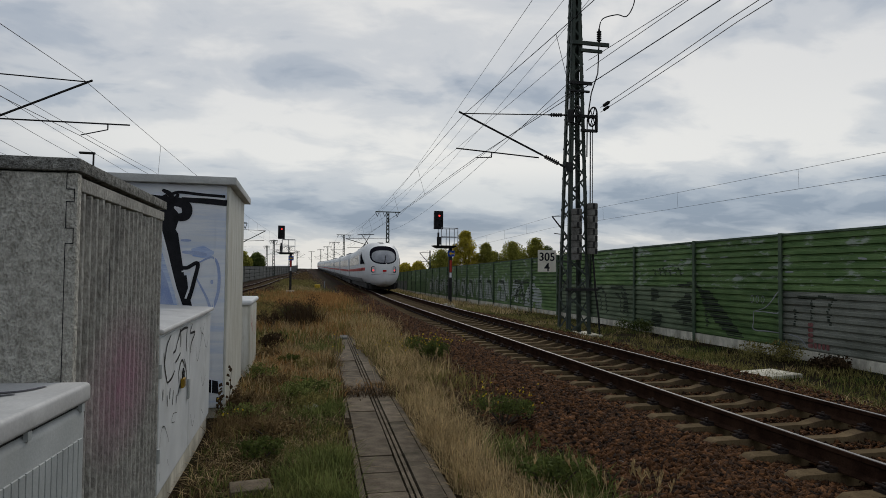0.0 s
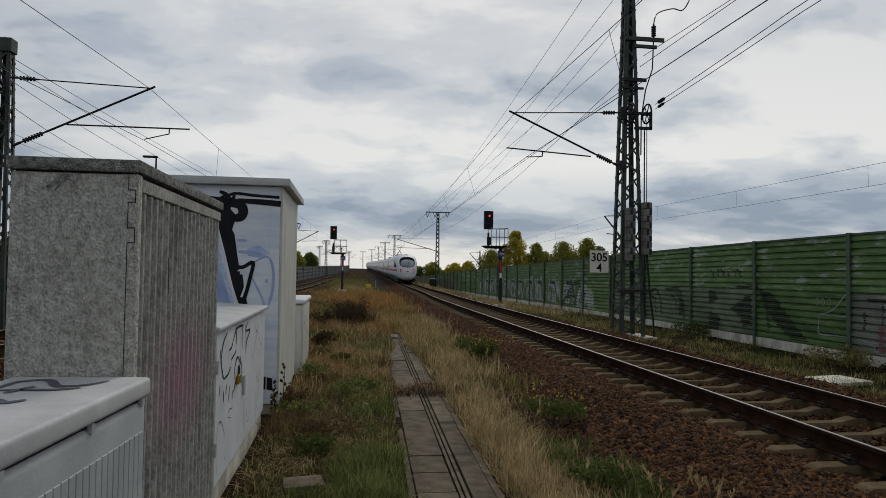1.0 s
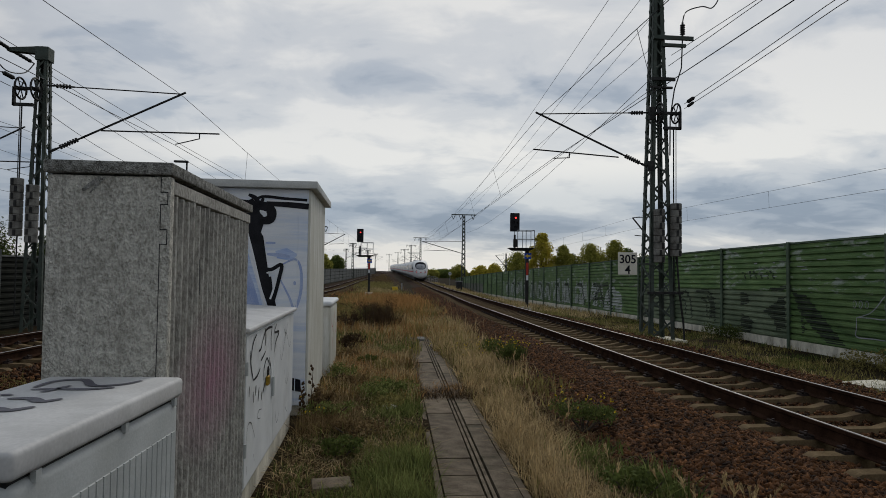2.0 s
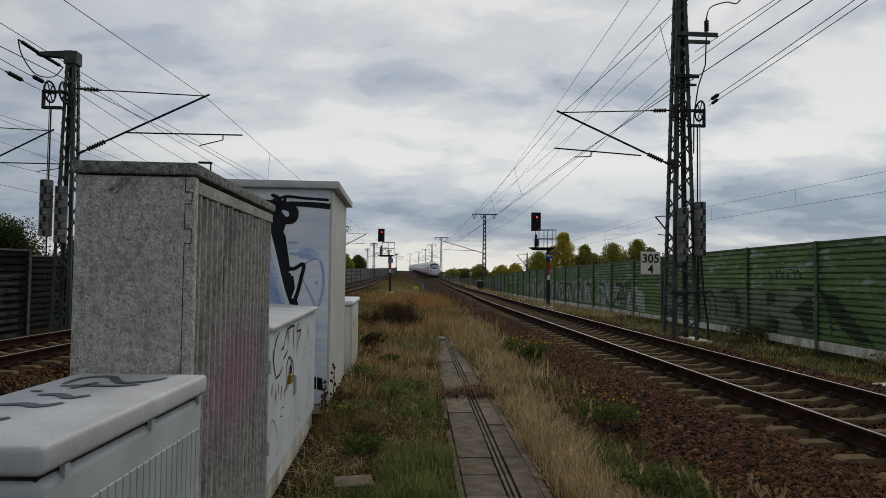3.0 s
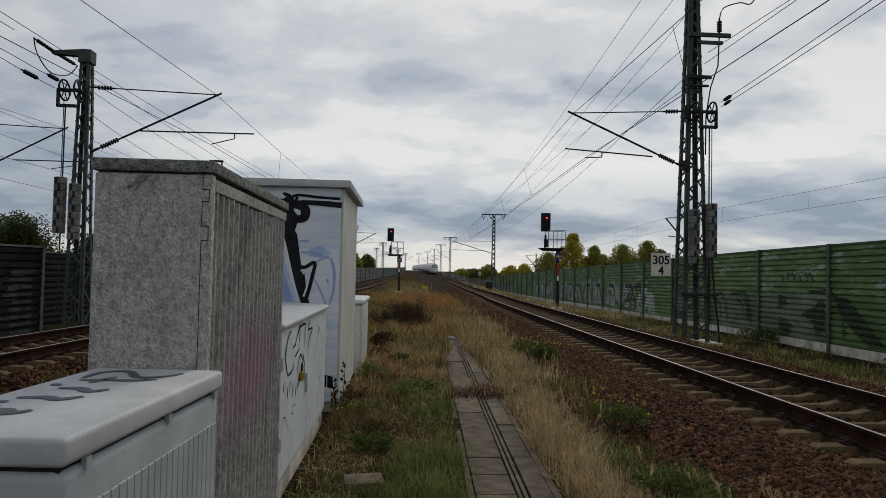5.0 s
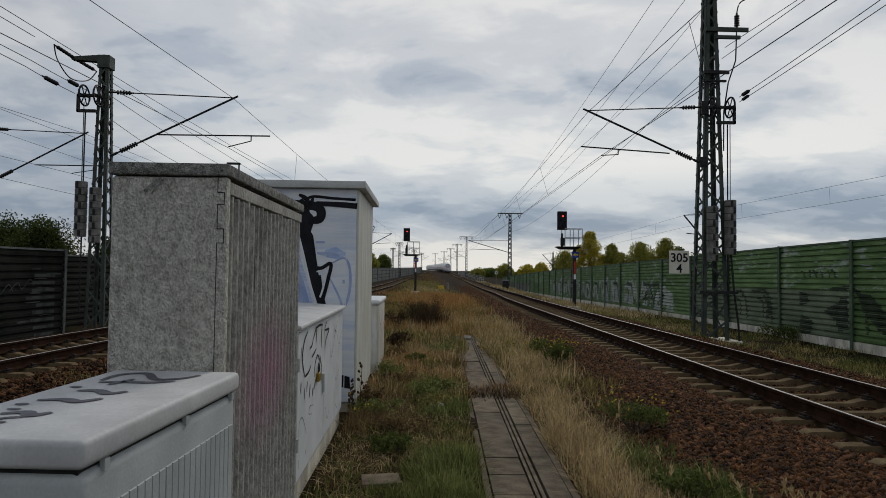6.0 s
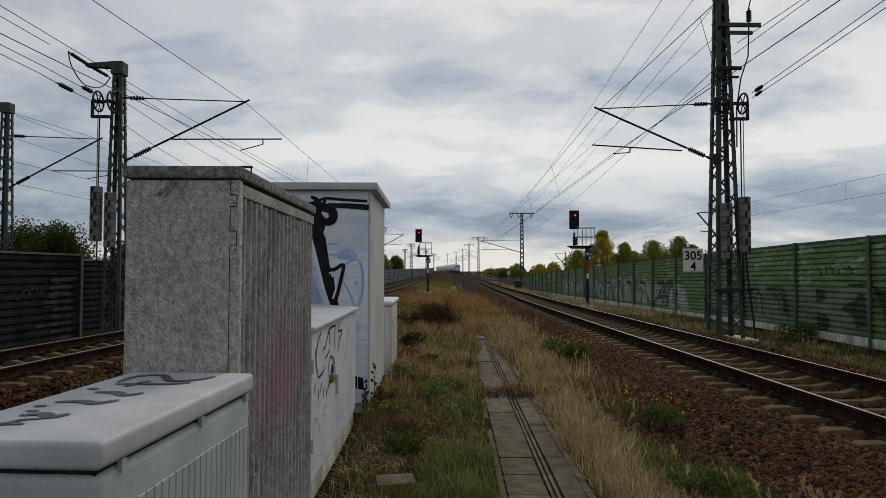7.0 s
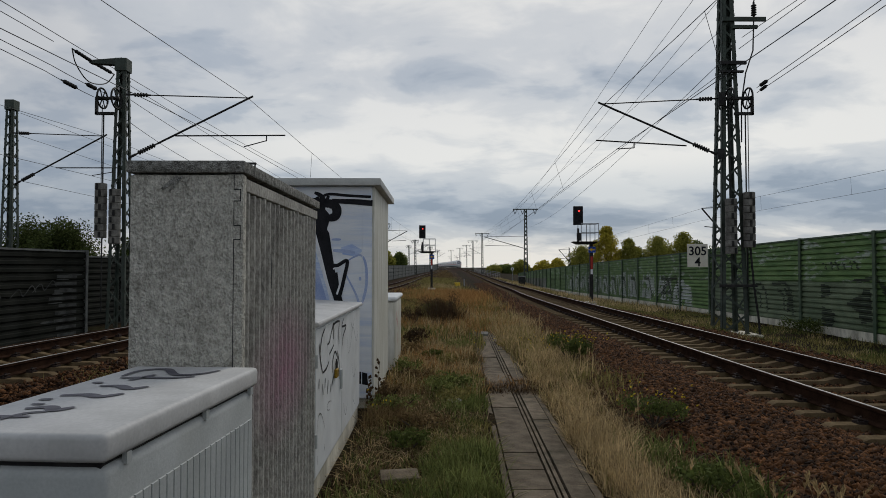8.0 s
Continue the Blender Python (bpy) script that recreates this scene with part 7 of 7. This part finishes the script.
while y < 61:
    w = gr.uniform(1.6, 2.6)
    z = zbf(y) + 0.35
    body = [(y, z), (y + 0.15 * w, z + 1.35), (y + 0.8 * w, z + 1.4), (y + w, z + 0.1)]
    pale.append(paint_green(patchy(body, -0.12), body, 0.05, 0.0005))
    outline.append(barrier_stroke([(y + 0.1, z + 0.15), (y + 0.3 * w, z + 1.2), (y + 0.7 * w, z + 1.2)], 0.2))
    outline.append(barrier_stroke([(y + 0.55 * w, z + 0.8), (y + 0.6 * w, z + 0.2)], 0.16))
    y += w + gr.uniform(0.3, 0.9)
body = [(30.3, -0.1), (30.5, 0.75), (31.2, 1.05), (32.2, 1.25), (32.9, 0.6), (33.2, -0.1)]
pale.append(paint_green(patchy(body, -0.3), body, 0.05, 0.0005))
outline.append(barrier_stroke([(34.8, 0.3), (33.6, 1.1), (32.5, 1.25), (32.1, 0.1)], 0.22))
outline.append(barrier_stroke([(34.6, 0.4), (33.0, 0.45)], 0.16))
for st in outline:
    for v in range(len(st.v)):
        st.v[v] = (st.v[v][0] - 0.002, st.v[v][1], st.v[v][2])
spray(outline, M_FADED, "black letter edges of the worn graffiti on the green barrier")
y = 36.0
while y < 64:
    z = zbf(y) + 0.45
    h = gr.uniform(0.9, 1.5)
    w = gr.uniform(0.5, 1.1)
    kind = gr.choice((0, 1, 2, 3))
    t = gr.uniform(0.1, 0.26)
    if kind == 0:
        pale.append(barrier_stroke([(y, z), (y + w * 0.4, z + h), (y + w * 0.7, z + h), (y + w, z)], t))
    elif kind == 1:
        pale.append(barrier_stroke([(y, z), (y, z + h * 0.5), (y + 0.05, z + h)], t * 1.4))
        pale.append(barrier_stroke([(y + w * 0.5, z + h), (y + w * 0.5, z + h * 0.4), (y + w * 0.55, z)], t))
    elif kind == 2:
        pale.append(barrier_stroke([(y, z + h * 0.2), (y + w * 0.3, z + h), (y + w * 0.5, z + h * 0.3), (y + w * 0.8, z + h * 0.9), (y + w, z + h * 0.1)], t))
    else:
        pale.append(barrier_stroke([(y, z + h * 0.9), (y + w * 0.5, z + h), (y + w, z + h * 0.8)], t * 1.5))
        pale.append(barrier_stroke([(y + w * 0.5, z + h * 0.9), (y + w * 0.45, z + h * 0.4), (y + w * 0.3, z)], t))
    y += w + gr.uniform(0.1, 0.6)
spray(pale, M_PALE, "faded white graffiti strokes sprayed on the green barrier")
gp = []
for k in range(4):
    y = 13.2 + 1.15 * k + gr.uniform(-0.2, 0.2)
    z = 0.75 + 0.12 * k
    pts = [(y, z), (y + 0.3, z + 0.22), (y + 0.45, z + 0.05), (y + 0.75, z + 0.3), (y + 0.9, z + 0.12)]
    gp.append(stroke([(xlb(q) + 0.066, q, zz) for q, zz in pts], 0.035, (1, 0, 0), True, 0.0))
for k in range(9):
    z = 0.0 + 0.2 * k - 0.085
    y = 17.35 + gr.uniform(-0.3, 0.15)
    gp.append(stroke([(xlb(v) + 0.067, v, z) for v in (y, 0.5 * y + 9.1, 18.2)], 0.085, (1, 0, 0), False, 0.0))
for k in range(12):
    y = gr.uniform(16.6, 17.9)
    z = 0.3 + 0.125 * k
    gp.append(stroke([(xlb(q) + 0.067, q, z + gr.uniform(-0.015, 0.015)) for q in (y, y + gr.uniform(0.15, 0.3), y + gr.uniform(0.35, 0.6))], gr.uniform(0.02, 0.06), (1, 0, 0), True, 0.0))
M_DIM = mat("dim_grey_spray", (0.03, 0.031, 0.029), (0.095, 0.097, 0.09), 3, 0.9, bump=0)
spray(gp, M_DIM, "dim grey graffiti sprayed on the dark barrier")
pale2 = []
for i in range(14):
    y = gr.uniform(10, 20)
    z = zbf(y) + gr.uniform(1.9, 2.6)
    pale2.append(barrier_scratch([(y, z), (y + gr.uniform(0.1, 0.5), z + gr.uniform(-0.03, 0.03))], gr.uniform(0.02, 0.05)))
for line in (((14.92, 0.77), (14.5, 0.78), (14.03, 0.79), (14.03, 1.05), (14.03, 1.32), (14.3, 1.05), (14.54, 0.88), (14.92, 0.77)), ((14.93, 0.77), (14.94, 0.5), (14.93, 0.28), (14.4, 0.28), (13.82, 0.27)), ((13.7, 0.27), (13.4, 0.24), (13.2, 0.12), (13.12, 0.0))):
    pale2.append(barrier_scratch(list(line), 0.035))
for y in (15.05, 14.85, 14.65):
    pale2.append(barrier_scratch([(y, 1.1), (y - 0.06, 1.2), (y - 0.12, 1.1), (y - 0.05, 1.0), (y, 1.1)], 0.02))
red = []
for q in range(5):
    red.append(barrier_scratch([(13.0 - 0.002 * q, 0.02 + 0.125 * q), (13.0, 0.12 + 0.125 * q)], 0.17, 0.0655))
for q in range(4):
    red.append(barrier_scratch([(12.9 - 0.12 * q, 0.08), (12.81 - 0.12 * q, 0.08)], 0.14, 0.0655))
spray(red, mat("red_spray", (0.15, 0.05, 0.045), (0.30, 0.14, 0.13), 8, 0.8, bump=0), "small chequered red graffiti on the grey panel")
spray(pale2, M_GALV, "thin pale scratches and scribbles on the green barrier")


motions()
